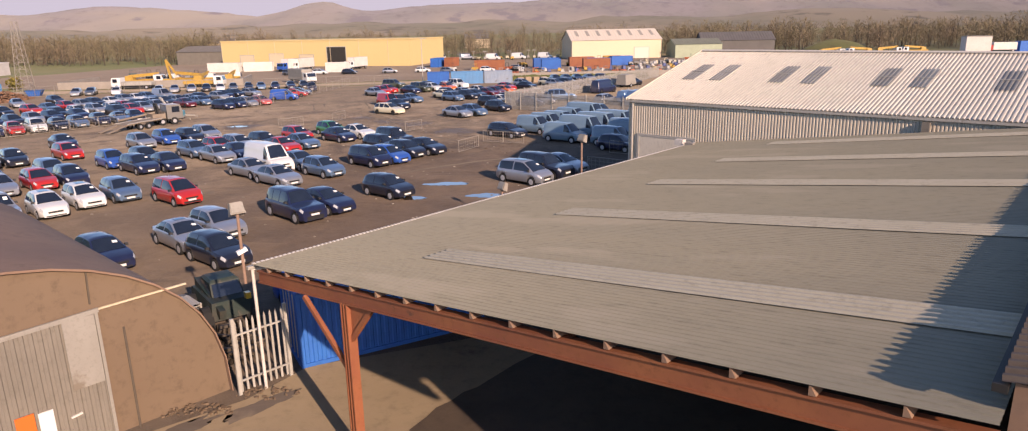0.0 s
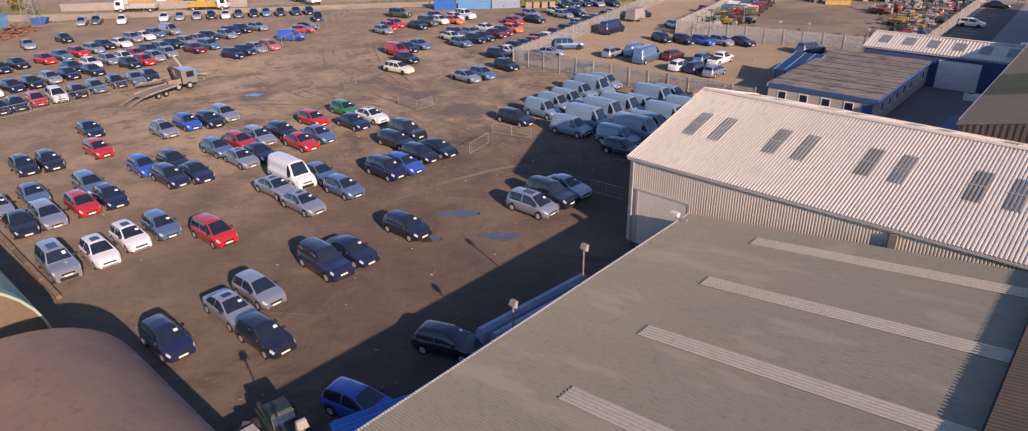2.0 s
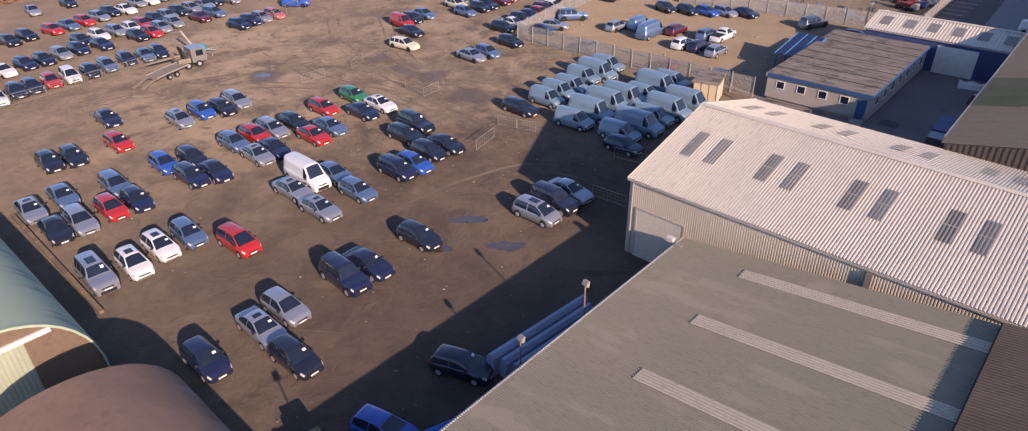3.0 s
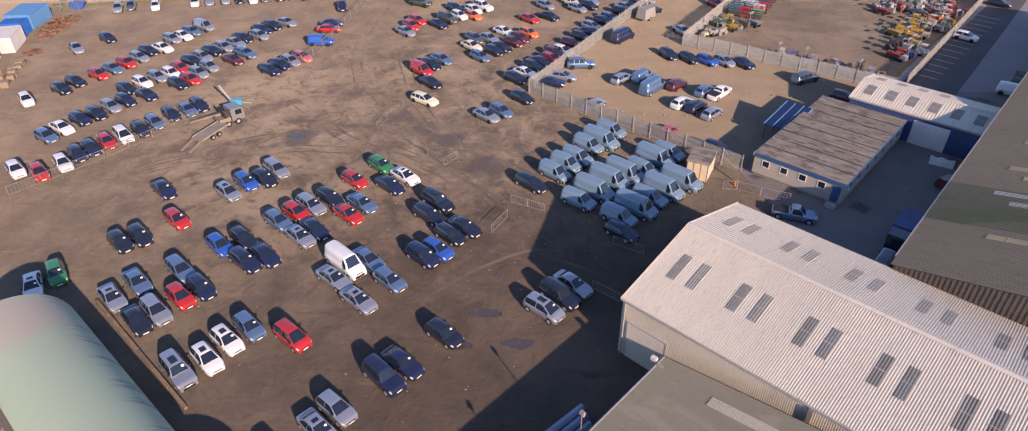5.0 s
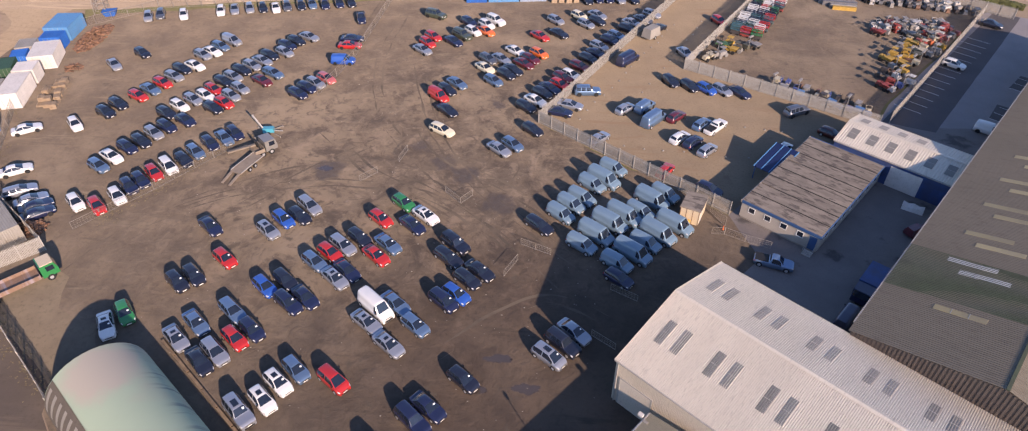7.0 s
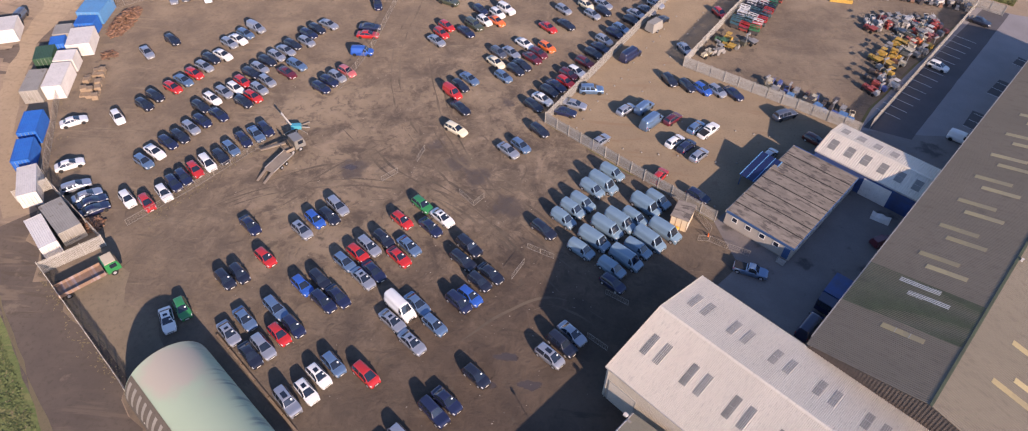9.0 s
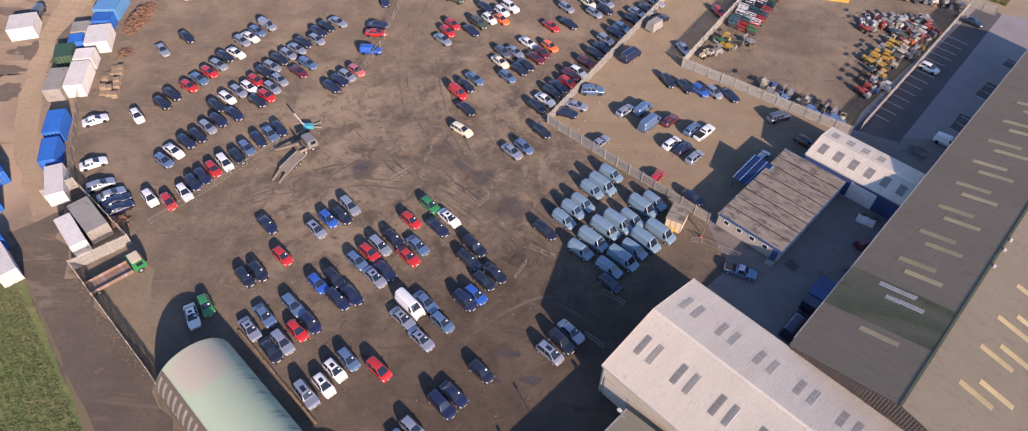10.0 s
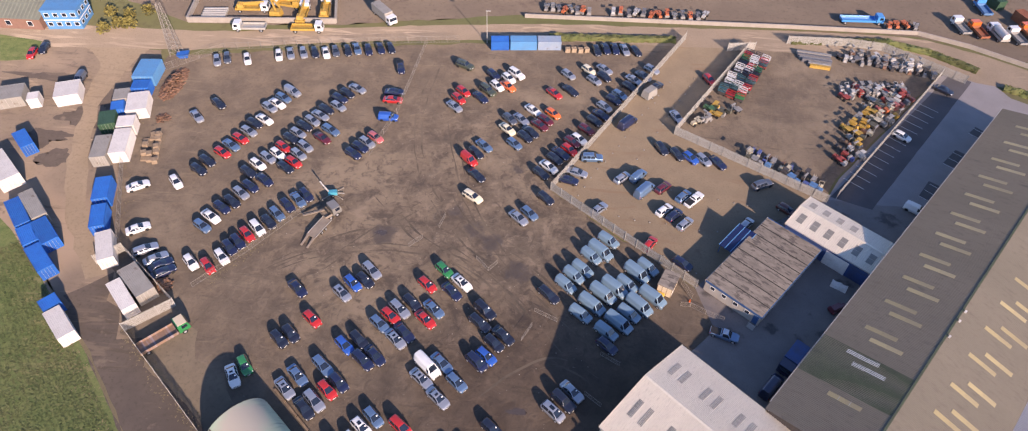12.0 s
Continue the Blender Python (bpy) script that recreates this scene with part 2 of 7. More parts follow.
VERGE = material("dry_verge", (.19, .155, .085), rough=0.95, second=(.19, .15, .085), scale=0.5, fine=3.0, mix=0.9, bump=0.6, bump_scale=5.0, island=0.3)
WATER = material("puddle_water", (.088, .068, .055), rough=0.06, mix=0.5, scale=0.5, coat=1.0)
LINE = material("road_paint", (.72, .72, .70), rough=0.7, second=(.4, .4, .4), scale=3.0, mix=0.6, spot=(.1, .1, .1), spot_scale=6.0, spot_at=0.66)

SHEET_PALE = material("pale_sheet", (.65, .592, .50), rough=0.5, metal=0.1, second=(.57, .517, .437), scale=0.15, fine=3.0, mix=0.6, bump=0.05,
                      spot=(.40, .35, .31), spot_scale=0.5, spot_at=0.68, stretch=(2.5, 0.35, 1))
SHEET_WALL = material("buff_sheet", (.56, .495, .40), rough=0.55, second=(.47, .415, .34), scale=0.3, fine=3.0, mix=0.6,
                      spot=(.25, .2, .16), spot_scale=0.7, spot_at=0.68, stretch=(2, 2, 0.3))
SHEET_CANOPY = material("cement_sheet", (.246, .224, .163), rough=0.85, earthy=0.6, second=(.216, .202, .154), scale=0.30, fine=6.0, mix=0.7, bump=0.0,
                        spot=(.268, .243, .184), spot_scale=0.5, spot_at=0.55, stretch=(0.35, 1.2, 1))
SKYLIGHT_PALE = material("translucent_strip", (.455, .41, .315), rough=0.8, second=(.40, .36, .275), scale=0.6, fine=4.0, mix=0.7)
SHEET_BROWN = material("warehouse_sheet", (.168, .148, .116), rough=0.8, second=(.145, .130, .101), scale=0.08, fine=1.5, mix=0.9, bump=0.1,
                       spot=(.085, .08, .065), spot_scale=0.2, spot_at=0.64, stretch=(0.35, 1.3, 1))
SHEET_UMBER = material("umber_sheet", (.115, .090, .072), rough=0.8, second=(.085, .066, .054), scale=0.3, fine=2.0, mix=0.9, spot=(.06, .05, .042), spot_scale=0.5, spot_at=0.62)
SHEET_MOSS = material("mossy_sheet", (.065, .085, .05), rough=0.85, second=(.05, .06, .04), scale=0.5, fine=3.0, mix=0.9)
LIGHT_OCHRE = material("aged_rooflight", (.40, .325, .165), rough=0.5, second=(.30, .25, .15), scale=0.15, fine=2.0, mix=0.8, obvar=0.15)
LIGHT_NEW = material("new_rooflight", (.66, .64, .60), rough=0.4, second=(.5, .5, .48), scale=0.8, mix=0.6)
GREY_ROOF = material("pale_grey_roof", (.40, .385, .385), rough=0.7, second=(.33, .32, .32), scale=0.2, mix=0.8)
SKYLIGHT_TAN = material("tan_rooflight", (.33, .30, .26), rough=0.5, second=(.27, .25, .22), scale=1.5, fine=8.0, mix=0.8)
SKYLIGHT_GREY = material("grey_rooflight", (.185, .180, .165), rough=0.35, second=(.235, .225, .205), scale=1.5, fine=8.0, mix=0.8)
RED_STEEL = material("red_oxide_steel", (.31, .112, .048), rough=0.65, second=(.22, .07, .04), scale=0.8, fine=6.0, mix=0.8, spot=(.10, .05, .035), spot_scale=1.5, spot_at=0.64)
BARN_BROWN = material("barn_brown", (.25, .158, .107), streak=((.27, .22, .23), 3.7, 2.5), rough=0.8, second=(.185, .118, .088), scale=0.3, fine=2.5, mix=0.9, bump=0.15, bump_scale=10,
                      spot=(.12, .065, .05), spot_scale=0.5, spot_at=0.64)
BARN_GREEN = material("barn_green", (.352, .430, .310), streak=((.19, .225, .195), 5.3, 3.6), faded=((20.3, 5.0, 5.6), 2.2, 4.6, (.41, .365, .295)), rough=0.75, second=(.305, .385, .275), scale=0.3, fine=2.5, mix=0.28,
                      wash=(.40, .335, .27), wash_at=0.61, stretch=(0.9, 0.8, 0.8))
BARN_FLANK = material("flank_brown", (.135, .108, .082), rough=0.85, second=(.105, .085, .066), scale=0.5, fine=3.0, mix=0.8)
FLANK_LIGHT = material("flank_light", (.33, .295, .245), rough=0.7, second=(.26, .235, .20), scale=0.8, fine=4.0, mix=0.8)
BARN_END = material("brown_render", (.172, .120, .079), rough=0.85, second=(.150, .104, .069), scale=0.3, fine=3.0, mix=0.7, bump=0.1, spot=(.16, .10, .065), spot_scale=0.6, spot_at=0.66)
GREY_SHEET = material("grey_sheet", (.20, .178, .150), rough=0.65, second=(.16, .142, .12), scale=0.6, fine=4.0, mix=0.8)
GALV = material("galvanised", (.44, .42, .385), rough=0.5, metal=0.15, second=(.35, .33, .30), scale=2.0, fine=10, mix=0.7, obvar=0.12)
RUSTY_TUBE = material("rusty_tube", (.30, .20, .15), rough=0.7, second=(.22, .13, .09), scale=2.0, mix=0.9)
DULL_TUBE = material("dull_tube", (.30, .27, .235), rough=0.65, second=(.22, .195, .165), scale=2.0, mix=0.8)
WOOD = material("timber", (.24, .17, .105), rough=0.85, second=(.15, .105, .07), scale=1.5, fine=12, mix=0.9, obvar=0.2)
ROOF_FELT = material("weathered_felt", (.262, .222, .180), rough=0.9, second=(.165, .140, .116), scale=0.7, fine=2.2, mix=1.0, bump=0.1,
                     spot=(.105, .088, .075), spot_scale=0.95, spot_at=0.51, stretch=(1.7, 0.5, 1), obvar=0.14)
CABIN_WALL = material("cabin_cladding", (.42, .38, .33), rough=0.7, second=(.36, .33, .29), scale=0.6, mix=0.6)
BLUE_TRIM = material("blue_trim", (.03, .09, .23), rough=0.6, second=(.045, .09, .18), scale=0.8, mix=0.6)
CONT_BLUE = material("container_blue", (.017, .13, .45), rough=0.55, second=(.02, .09, .36), scale=0.5, fine=3, mix=0.7, spot=(.12, .12, .16), spot_scale=0.9, spot_at=0.68, obvar=0.2)
NAVY_PANEL = material("navy_panel", (.010, .018, .075), rough=0.35, second=(.016, .025, .07), scale=0.8, mix=0.6, coat=0.4)
DARK_BLUE = material("dark_blue_sheet", (.035, .08, .24), rough=0.6, second=(.05, .06, .11), scale=0.6, mix=0.8)
CONT_WHITE = material("container_white", (.66, .62, .58), rough=0.6, second=(.55, .51, .47), scale=0.5, fine=3, mix=0.7, spot=(.35, .28, .22), spot_scale=0.9, spot_at=0.67, obvar=0.1)
CONT_GREEN = material("container_green", (.035, .085, .045), rough=0.6, scale=0.5)
CONT_GREY = material("container_grey", (.30, .28, .25), rough=0.7, scale=0.5, spot=(.18, .15, .12), spot_scale=0.8, spot_at=0.6)
BLOCKWORK = material("blockwork", (.34, .30, .26), rough=0.9, second=(.27, .24, .21), scale=0.6, fine=5, mix=0.8, bump=0.3, bump_scale=8)
YELLOW_CLAD = material("yellow_cladding", (.64, .49, .23), rough=0.6, second=(.60, .45, .21), scale=0.05, mix=0.6)
CREAM_CLAD = material("cream_cladding", (.58, .48, .34), rough=0.6, second=(.64, .52, .36), scale=0.08, mix=0.6)
CREAM_ROOF = material("cream_roof", (.62, .54, .45), rough=0.5, second=(.64, .55, .46), scale=0.08, mix=0.6)
SLATE = material("grey_roof", (.13, .12, .115), rough=0.8, scale=0.3)
BRICK = material("red_brick", (.24, .135, .10), rough=0.9, second=(.19, .105, .08), scale=1.0, mix=0.8)
BARK = material("bark", (.10, .080, .060), rough=0.95, second=(.07, .055, .045), scale=2.0, island=0.3)
TWIG = material("bare_twigs", (.205, .155, .105), rough=0.95, second=(.165, .150, .080), scale=0.03, fine=0.2, mix=0.9, island=0.12)
HEDGE = material("hedge_leaf", (.085, .105, .030), rough=0.9, second=(.12, .115, .04), scale=0.3, mix=0.9, island=0.4)
SHRUB = material("ochre_shrub", (.20, .165, .04), rough=0.9, second=(.12, .11, .03), scale=0.6, mix=0.9, island=0.4)
HILL_NEAR = material("hill_brown", (.132, .118, .095), rough=1.0, earthy=1.0, second=(.110, .105, .08), scale=0.008, fine=0.03, mix=1.0, wash=(.160, .136, .106), wash_at=0.52, spot=(.082, .072, .06), spot_scale=0.012, spot_at=0.56)
# far hills: the lavender haze of distance is mixed into their colour
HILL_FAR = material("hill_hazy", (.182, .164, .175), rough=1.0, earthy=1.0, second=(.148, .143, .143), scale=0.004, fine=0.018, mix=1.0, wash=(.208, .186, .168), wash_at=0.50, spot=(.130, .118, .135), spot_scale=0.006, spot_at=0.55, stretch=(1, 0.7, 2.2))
PALE_ROOF = material("green_grey_roof", (.19, .20, .155), rough=0.85, second=(.15, .155, .125), scale=0.4, mix=0.8)
PALE_GREEN = material("pale_green_sheet", (.36, .40, .29), rough=0.75, second=(.30, .34, .25), scale=0.6, mix=0.8)
DARK_IN = material("dark_interior", (.03, .028, .026), rough=0.9)
WHITE_PLASTIC = material("white_frame", (.78, .78, .76), rough=0.5, mix=0.1)
SCRAP = material("rusty_scrap", (.24, .125, .075), rough=0.85, second=(.13, .085, .06), scale=2.0, mix=0.9, island=0.4)
PALLETWOOD = material("pallet_wood", (.34, .26, .18), rough=0.85, second=(.28, .2, .13), scale=2.0, mix=0.9, island=0.35)
APRON = material("tan_apron", (.215, .166, .108), rough=0.92, second=(.175, .134, .088), scale=0.25, fine=2.0, mix=0.8, bump=0.4, bump_scale=5.0, earthy=0.8,
                 spot=(.12, .085, .06), spot_scale=0.3, spot_at=0.62)
WORKS = material("works_dirt", (.155, .122, .092), rough=0.95, second=(.115, .09, .07), scale=0.06, fine=0.8, mix=0.9, bump=0.5, bump_scale=2.0, earthy=1.0,
                 spot=(.10, .075, .06), spot_scale=0.08, spot_at=0.6)
CONT_LILAC = material("container_faded", (.22, .29, .40), rough=0.7, second=(.27, .31, .37), scale=0.5, fine=3, mix=0.8, spot=(.16, .16, .17), spot_scale=0.7, spot_at=0.62)
CONT_SKY = material("container_pale_blue", (.085, .26, .50), rough=0.6, second=(.10, .22, .40), scale=0.5, fine=3, mix=0.7, spot=(.2, .2, .22), spot_scale=0.9, spot_at=0.66)
GABLE_RIB = material("rusty_gable", (.085, .07, .06), rough=0.85, second=(.11, .088, .073), scale=0.8, fine=3, mix=0.8)
LANE_DARK = material("wet_lane", (.098, .079, .065), rough=0.95, second=(.072, .058, .050), scale=0.15, fine=1.4, mix=0.9, bump=0.5, bump_scale=3.0, earthy=1.0,
                     spot=(.14, .112, .086), spot_scale=0.2, spot_at=0.62, tracks=((43, (.128, .101, .077), 0.53), (47, (.07, .055, .042), 0.52)))
BEAM_BLUE = material("blue_wrap", (.28, .34, .46), rough=0.6, second=(.19, .23, .32), scale=0.8)

# ---- building helpers ----
class Shape:
    """Collects vertices and faces for one mesh."""
    def __init__(self):
        self.v, self.f = [], []

    def add(self, vs, fs):
        o = len(self.v)
        self.v.extend(tuple(p) for p in vs)
        self.f.extend(tuple(i + o for i in q) for q in fs)
        return self

    def box(self, x0, x1, y0, y1, z0, z1, m=None, cut=0.0):
        """A box between corners; cut: how far its top is drawn in."""
        c = cut
        vs = [(x0, y0, z0), (x1, y0, z0), (x1, y1, z0), (x0, y1, z0), (x0 + c, y0 + c, z1), (x1 - c, y0 + c, z1), (x1 - c, y1 - c, z1), (x0 + c, y1 - c, z1)]
        if m is not None:
            vs = [m @ Vector(p) for p in vs]
        return self.add(vs, [(3, 2, 1, 0), (4, 5, 6, 7), (0, 1, 5, 4), (1, 2, 6, 5), (2, 3, 7, 6), (3, 0, 4, 7)])

    def bar(self, p, q, w, h=None):
        """A square bar from p to q."""
        p, q = Vector(p), Vector(q)
        d = q - p
        m = Matrix.Translation(p) @ d.to_track_quat("Z", "Y").to_matrix().to_4x4()
        h = h or w
        return self.box(-w / 2, w / 2, -h / 2, h / 2, 0, d.length, m)

    def tube(self, p, q, r, r2=None, n=8):
        p, q = Vector(p), Vector(q)
        d = q - p
        m = Matrix.Translation(p) @ d.to_track_quat("Z", "Y").to_matrix().to_4x4()
        r2 = r if r2 is None else r2
        vs = [m @ Vector((rr * math.cos(2 * math.pi * i / n), rr * math.sin(2 * math.pi * i / n), z)) for rr, z in ((r, 0), (r2, d.length)) for i in range(n)]
        fs = [(i, (i + 1) % n, n + (i + 1) % n, n + i) for i in range(n)]
        return self.add(vs, fs + [tuple(range(n - 1, -1, -1)), tuple(range(n, 2 * n))])

    def loft(self, rings, close=True, caps=True):
        n = len(rings[0])
        vs = [p for r in rings for p in r]
        fs = []
        for i in range(len(rings) - 1):
            for j in range(n if close else n - 1):
                k = (j + 1) % n
                fs.append((i * n + j, i * n + k, (i + 1) * n + k, (i + 1) * n + j))
        if caps and close:
            fs += [tuple(range(n - 1, -1, -1)), tuple(range((len(rings) - 1) * n, len(rings) * n))]
        return self.add(vs, fs)

    def ribs(self, a, b, c, d, period, depth, flat=0.5):
        """A ribbed sheet on the quad a-b (foot) and d-c (head): ribs run from foot to head, standing out along its normal."""
        a, b, c, d = (Vector(p) for p in (a, b, c, d))
        nrm = (b - a).cross(d - a).normalized()
        n = max(1, round((b - a).length / period))
        low, high = [], []
        for i in range(n):
            for t, h in ((0.0, 0.0), (0.5 - flat / 2, 0.0), (0.5 - flat / 2 + 0.12, depth), (0.5 + flat / 2 - 0.12 + 0.12, depth), (min(0.99, 0.5 + flat / 2 + 0.12), 0.0)):
                s = (i + t) / n
                low.append(a.lerp(b, s) + nrm * h)
                high.append(d.lerp(c, s) + nrm * h)
        low.append(b), high.append(c)
        k = len(low)
        return self.add(low + high, [(i, i + 1, k + i + 1, k + i) for i in range(k - 1)])

    def mesh(self, name, *mats, smooth=False):
        me = bpy.data.meshes.new(name)
        me.from_pydata(self.v, [], self.f)
        for mt in mats:
            me.materials.append(mt)
        if smooth:
            me.polygons.foreach_set("use_smooth", [True] * len(me.polygons))
        me.update()
        return me


def part(name, shape, mat, parent, label="", smooth=False):
    ob = new(name, shape.mesh(name, mat, smooth=smooth) if isinstance(shape, Shape) else shape)
    ob.parent = parent
    if label:
        ob["label"] = label
    return ob


def thing(name, x, y, rot, label, category, group="", kind="", z=0.0):
    ob = new(name)
    ob.matrix_basis = pose(x, y, z, 0, 0, rot)
    return tagged(ob, label, category, group, kind)


def single(name, shape, mat, label, category, group="", kind="", at=None, smooth=False):
    ob = new(name, shape.mesh(name, mat, smooth=smooth))
    if at is not None:
        ob.matrix_basis = at
    return tagged(ob, label, category, group, kind)


def outline(pts, step=2.5, wobble=0.0, closed=True):
    """Points along a polygon, with an uneven edge."""
    out = []
    n = len(pts)
    for i in range(n if closed else n - 1):
        a, b = Vector(pts[i]), Vector(pts[(i + 1) % n])
        k = max(1, int((b - a).length / step))
        nrm = Vector((-(b - a).y, (b - a).x)).normalized()
        for j in range(k):
            p = a.lerp(b, j / k)
            p += nrm * wobble * noise.noise((p.x * 0.23, p.y * 0.23, 3.1)) * 2
            out.append(p)
    if not closed:
        out.append(Vector(pts[-1]))
    return out


def sheet(name, pts, z, mat, label, category, wobble=0.5, kind="structure", thick=0.0):
    """A flat piece of ground cover with an uneven edge."""
    bm = bmesh.new()
    vs = [bm.verts.new((p.x, p.y, z)) for p in outline(pts, wobble=wobble)]
    face = bm.faces.new(vs)
    if face.normal.z < 0:
        face.normal_flip()
    bmesh.ops.triangulate(bm, faces=bm.faces[:])
    me = bpy.data.meshes.new(name)
    bm.normal_update()
    if sum(f.normal.z for f in bm.faces) < 0:
        bmesh.ops.reverse_faces(bm, faces=bm.faces[:])
    bm.to_mesh(me)
    bm.free()
    me.materials.append(mat)
    return tagged(new(name, me), label, category, kind=kind)


def uv_dir(deg):
    return Vector((math.cos(radians(deg)), math.sin(radians(deg))))

# ---- ground ----
g = Shape()
g.add([(-2600, -700, 0), (2600, -700, 0), (2600, 4200, 0), (-2600, 4200, 0)], [(0, 1, 2, 3)])
single("ground", g, SCRUB, "rough brown and green scrub land", "ground", kind="structure")
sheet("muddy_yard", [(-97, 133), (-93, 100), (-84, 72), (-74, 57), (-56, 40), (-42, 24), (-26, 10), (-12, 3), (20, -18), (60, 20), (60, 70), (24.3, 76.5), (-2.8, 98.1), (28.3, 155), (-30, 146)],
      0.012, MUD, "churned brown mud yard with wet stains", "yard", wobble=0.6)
sheet("gravel_compound", [(-2.8, 98.1), (28.3, 155), (43.6, 153), (23.1, 118.1), (52.2, 101), (39, 93), (24.3, 76.5)], 0.022, GRAVEL, "tan gravel parking compound behind steel fences", "ground", wobble=0.2)
sheet("plant_yard", [(43.6, 152.7), (23.1, 118.1), (52.2, 101), (56, 108), (88.7, 147), (80, 158), (52, 156)], 0.02, MUD, "brown dirt plant hire yard", "ground", wobble=0.3)
sheet("car_park", [(52.7, 101.5), (56.5, 108), (89.5, 147.5), (95, 151.5), (99.5, 147.5), (103, 140), (116, 132), (104, 116), (60, 88)], 0.026, ASPHALT, "dark asphalt car park with white bays", "car park", wobble=0.1)
sheet("concrete_yard", [(24.3, 76.5), (39, 93), (52.5, 101.5), (72, 101), (32, 51), (19.5, 60.5), (27, 68)], 0.03, CONCRETE, "stained grey concrete service yard", "yard", wobble=0.2)
sheet("dirt_lane", [(-99, 135), (-96, 118), (-93, 100), (-82, 73), (-71.8, 57.5), (-53, 41.5), (-40, 25), (-50, 18), (-57.5, 31.5), (-77.0, 52.2), (-90.3, 64.4), (-99.6, 72.3), (-125, 95), (-190, 118), (-190, 135)],
      0.018, LANE, "rutted pale dirt lane beside the yard", "lane", wobble=0.8)
sheet("top_road", [(-190, 128), (-92.5, 136), (-62, 142.5), (-42, 146), (-10, 150.5), (45, 152.6), (78, 152), (92, 147), (112, 141), (180, 112), (184, 123), (114, 150.6), (101, 157.8), (90, 162.4), (79, 163.4), (45, 161.6), (-10, 157.5), (-42, 152.5), (-92, 144), (-190, 141)],
      0.034, ROADTOP, "dusty pale road along the top of the yard", "road", wobble=0.3)
sheet("field_verge", [(-48.3, 18.8), (-55.8, 32.3), (-75.4, 53.2), (-88.8, 65.5), (-98.1, 73.4), (-98.6, 72.8), (-89.3, 64.9), (-75.9, 52.6), (-56.4, 31.8), (-49.0, 18.4)], 0.033, VERGE, "dry tan grass verge between lane and field", "verge", wobble=0.3)
sheet("field", [(-48.9, 18.5), (-56.3, 32.0), (-75.8, 52.8), (-89.2, 65.1), (-98.5, 73.0), (-125, 95), (-200, 116), (-260, 60), (-160, -60), (-60, -20)],
      0.03, GRASS, "rough green field beside the lane", "field", wobble=0.25)
sheet("far_yard", [(-10, 162), (45, 164), (90, 163.5), (130, 149), (230, 150), (240, 230), (60, 262), (-130, 262), (-150, 170), (-97, 147), (-60, 151)], 0.02, WORKS, "dirt works yard beyond the road", "yard", wobble=0.6)
sheet("lawn", [(-145, 124), (-127, 128), (-129, 135.4), (-145, 137)], 0.04, GRASS, "small mown green lawn", "lawn", wobble=0.3)

sheet("tan_apron", [(-8.2, 19.3), (-6.8, 21.2), (0.5, 24.5), (9, 17), (12, 5), (20, -12), (0, -14), (-12, 4), (-14, 14)], 0.024, APRON, "tan dirt apron before the canopy", "ground", wobble=0.3)

# a real stain at its edge; further in, the canopy's shade painted dark
sheet("oily_floor", [(-2.9, 17.5), (-2.5, 18.2), (-2.3, 18.7), (-1.9, 19.1), (-1.6, 19.6), (-1.2, 19.9), (0, 21.5), (5, 27), (16, 22), (18, 8), (9, 3), (1, 13)], 0.03, FLOOR_DARK, "oily earth floor beneath the canopy, darkened as deep shade", "ground", wobble=0.12)

sheet("wet_lane", [(-71.5, 56.9), (-53.1, 41.7), (-40, 25), (-50, 18), (-57.5, 31.5), (-77.0, 52.2), (-85.6, 63.5), (-80.4, 68.3)], 0.025, LANE_DARK, "dark damp stretch of the lane", "lane", wobble=1.7)
sheet("parking_strip", [(53.5, 102.4), (92, 148.5), (95.8, 145.4), (61.1, 99.7)], 0.032, ASPHALT_DARK, "dark asphalt strip under the parking bays", "car park", wobble=0.05)

for x, y, rx, ry in ((-105.5, 109.5, 5.0, 3.0), (-110.5, 102.0, 5.5, 2.6), (-120, 122.0, 9.0, 1.6), (-101.8, 115.5, 2.6, 3.6), (-104.5, 96.0, 4.0, 2.2)):
    wob = lambda a: max(0.4, 1 + 0.6 * noise.noise((x + math.cos(a) * 1.2, y + math.sin(a) * 1.2, 0)) + 0.4 * noise.noise((x + math.cos(a) * 3.5, y + math.sin(a) * 3.5, 3)))
    sheet("damp_patch", [(x + rx * math.cos(a) * wob(a), y + ry * math.sin(a) * wob(a)) for a in (i * math.pi / 24 for i in range(48))], 0.024, LANE_DARK, "dark damp patch on the dirt", "ground", wobble=0.0)
sheet("tan_track", [(-126, 140), (-101, 141.5), (-103.5, 128), (-104, 113), (-98.5, 98), (-90.5, 82), (-80.5, 69), (-83.5, 67), (-94, 80.5), (-102, 96), (-107.5, 113), (-111, 129)], 0.027, TRACK_TAN, "pale worn track between containers and cabins", "lane", wobble=0.5)

for x, y, rx, ry in ((-7.5, 18.9, 1.1, 0.35), (-9.3, 17.6, 0.9, 0.3)):
    wob = lambda a: max(0.4, 1 + 0.5 * noise.noise((x + math.cos(a) * 1.3, y + math.sin(a) * 1.3, 2)) + 0.4 * noise.noise((x + math.cos(a) * 4, y + math.sin(a) * 4, 3)))
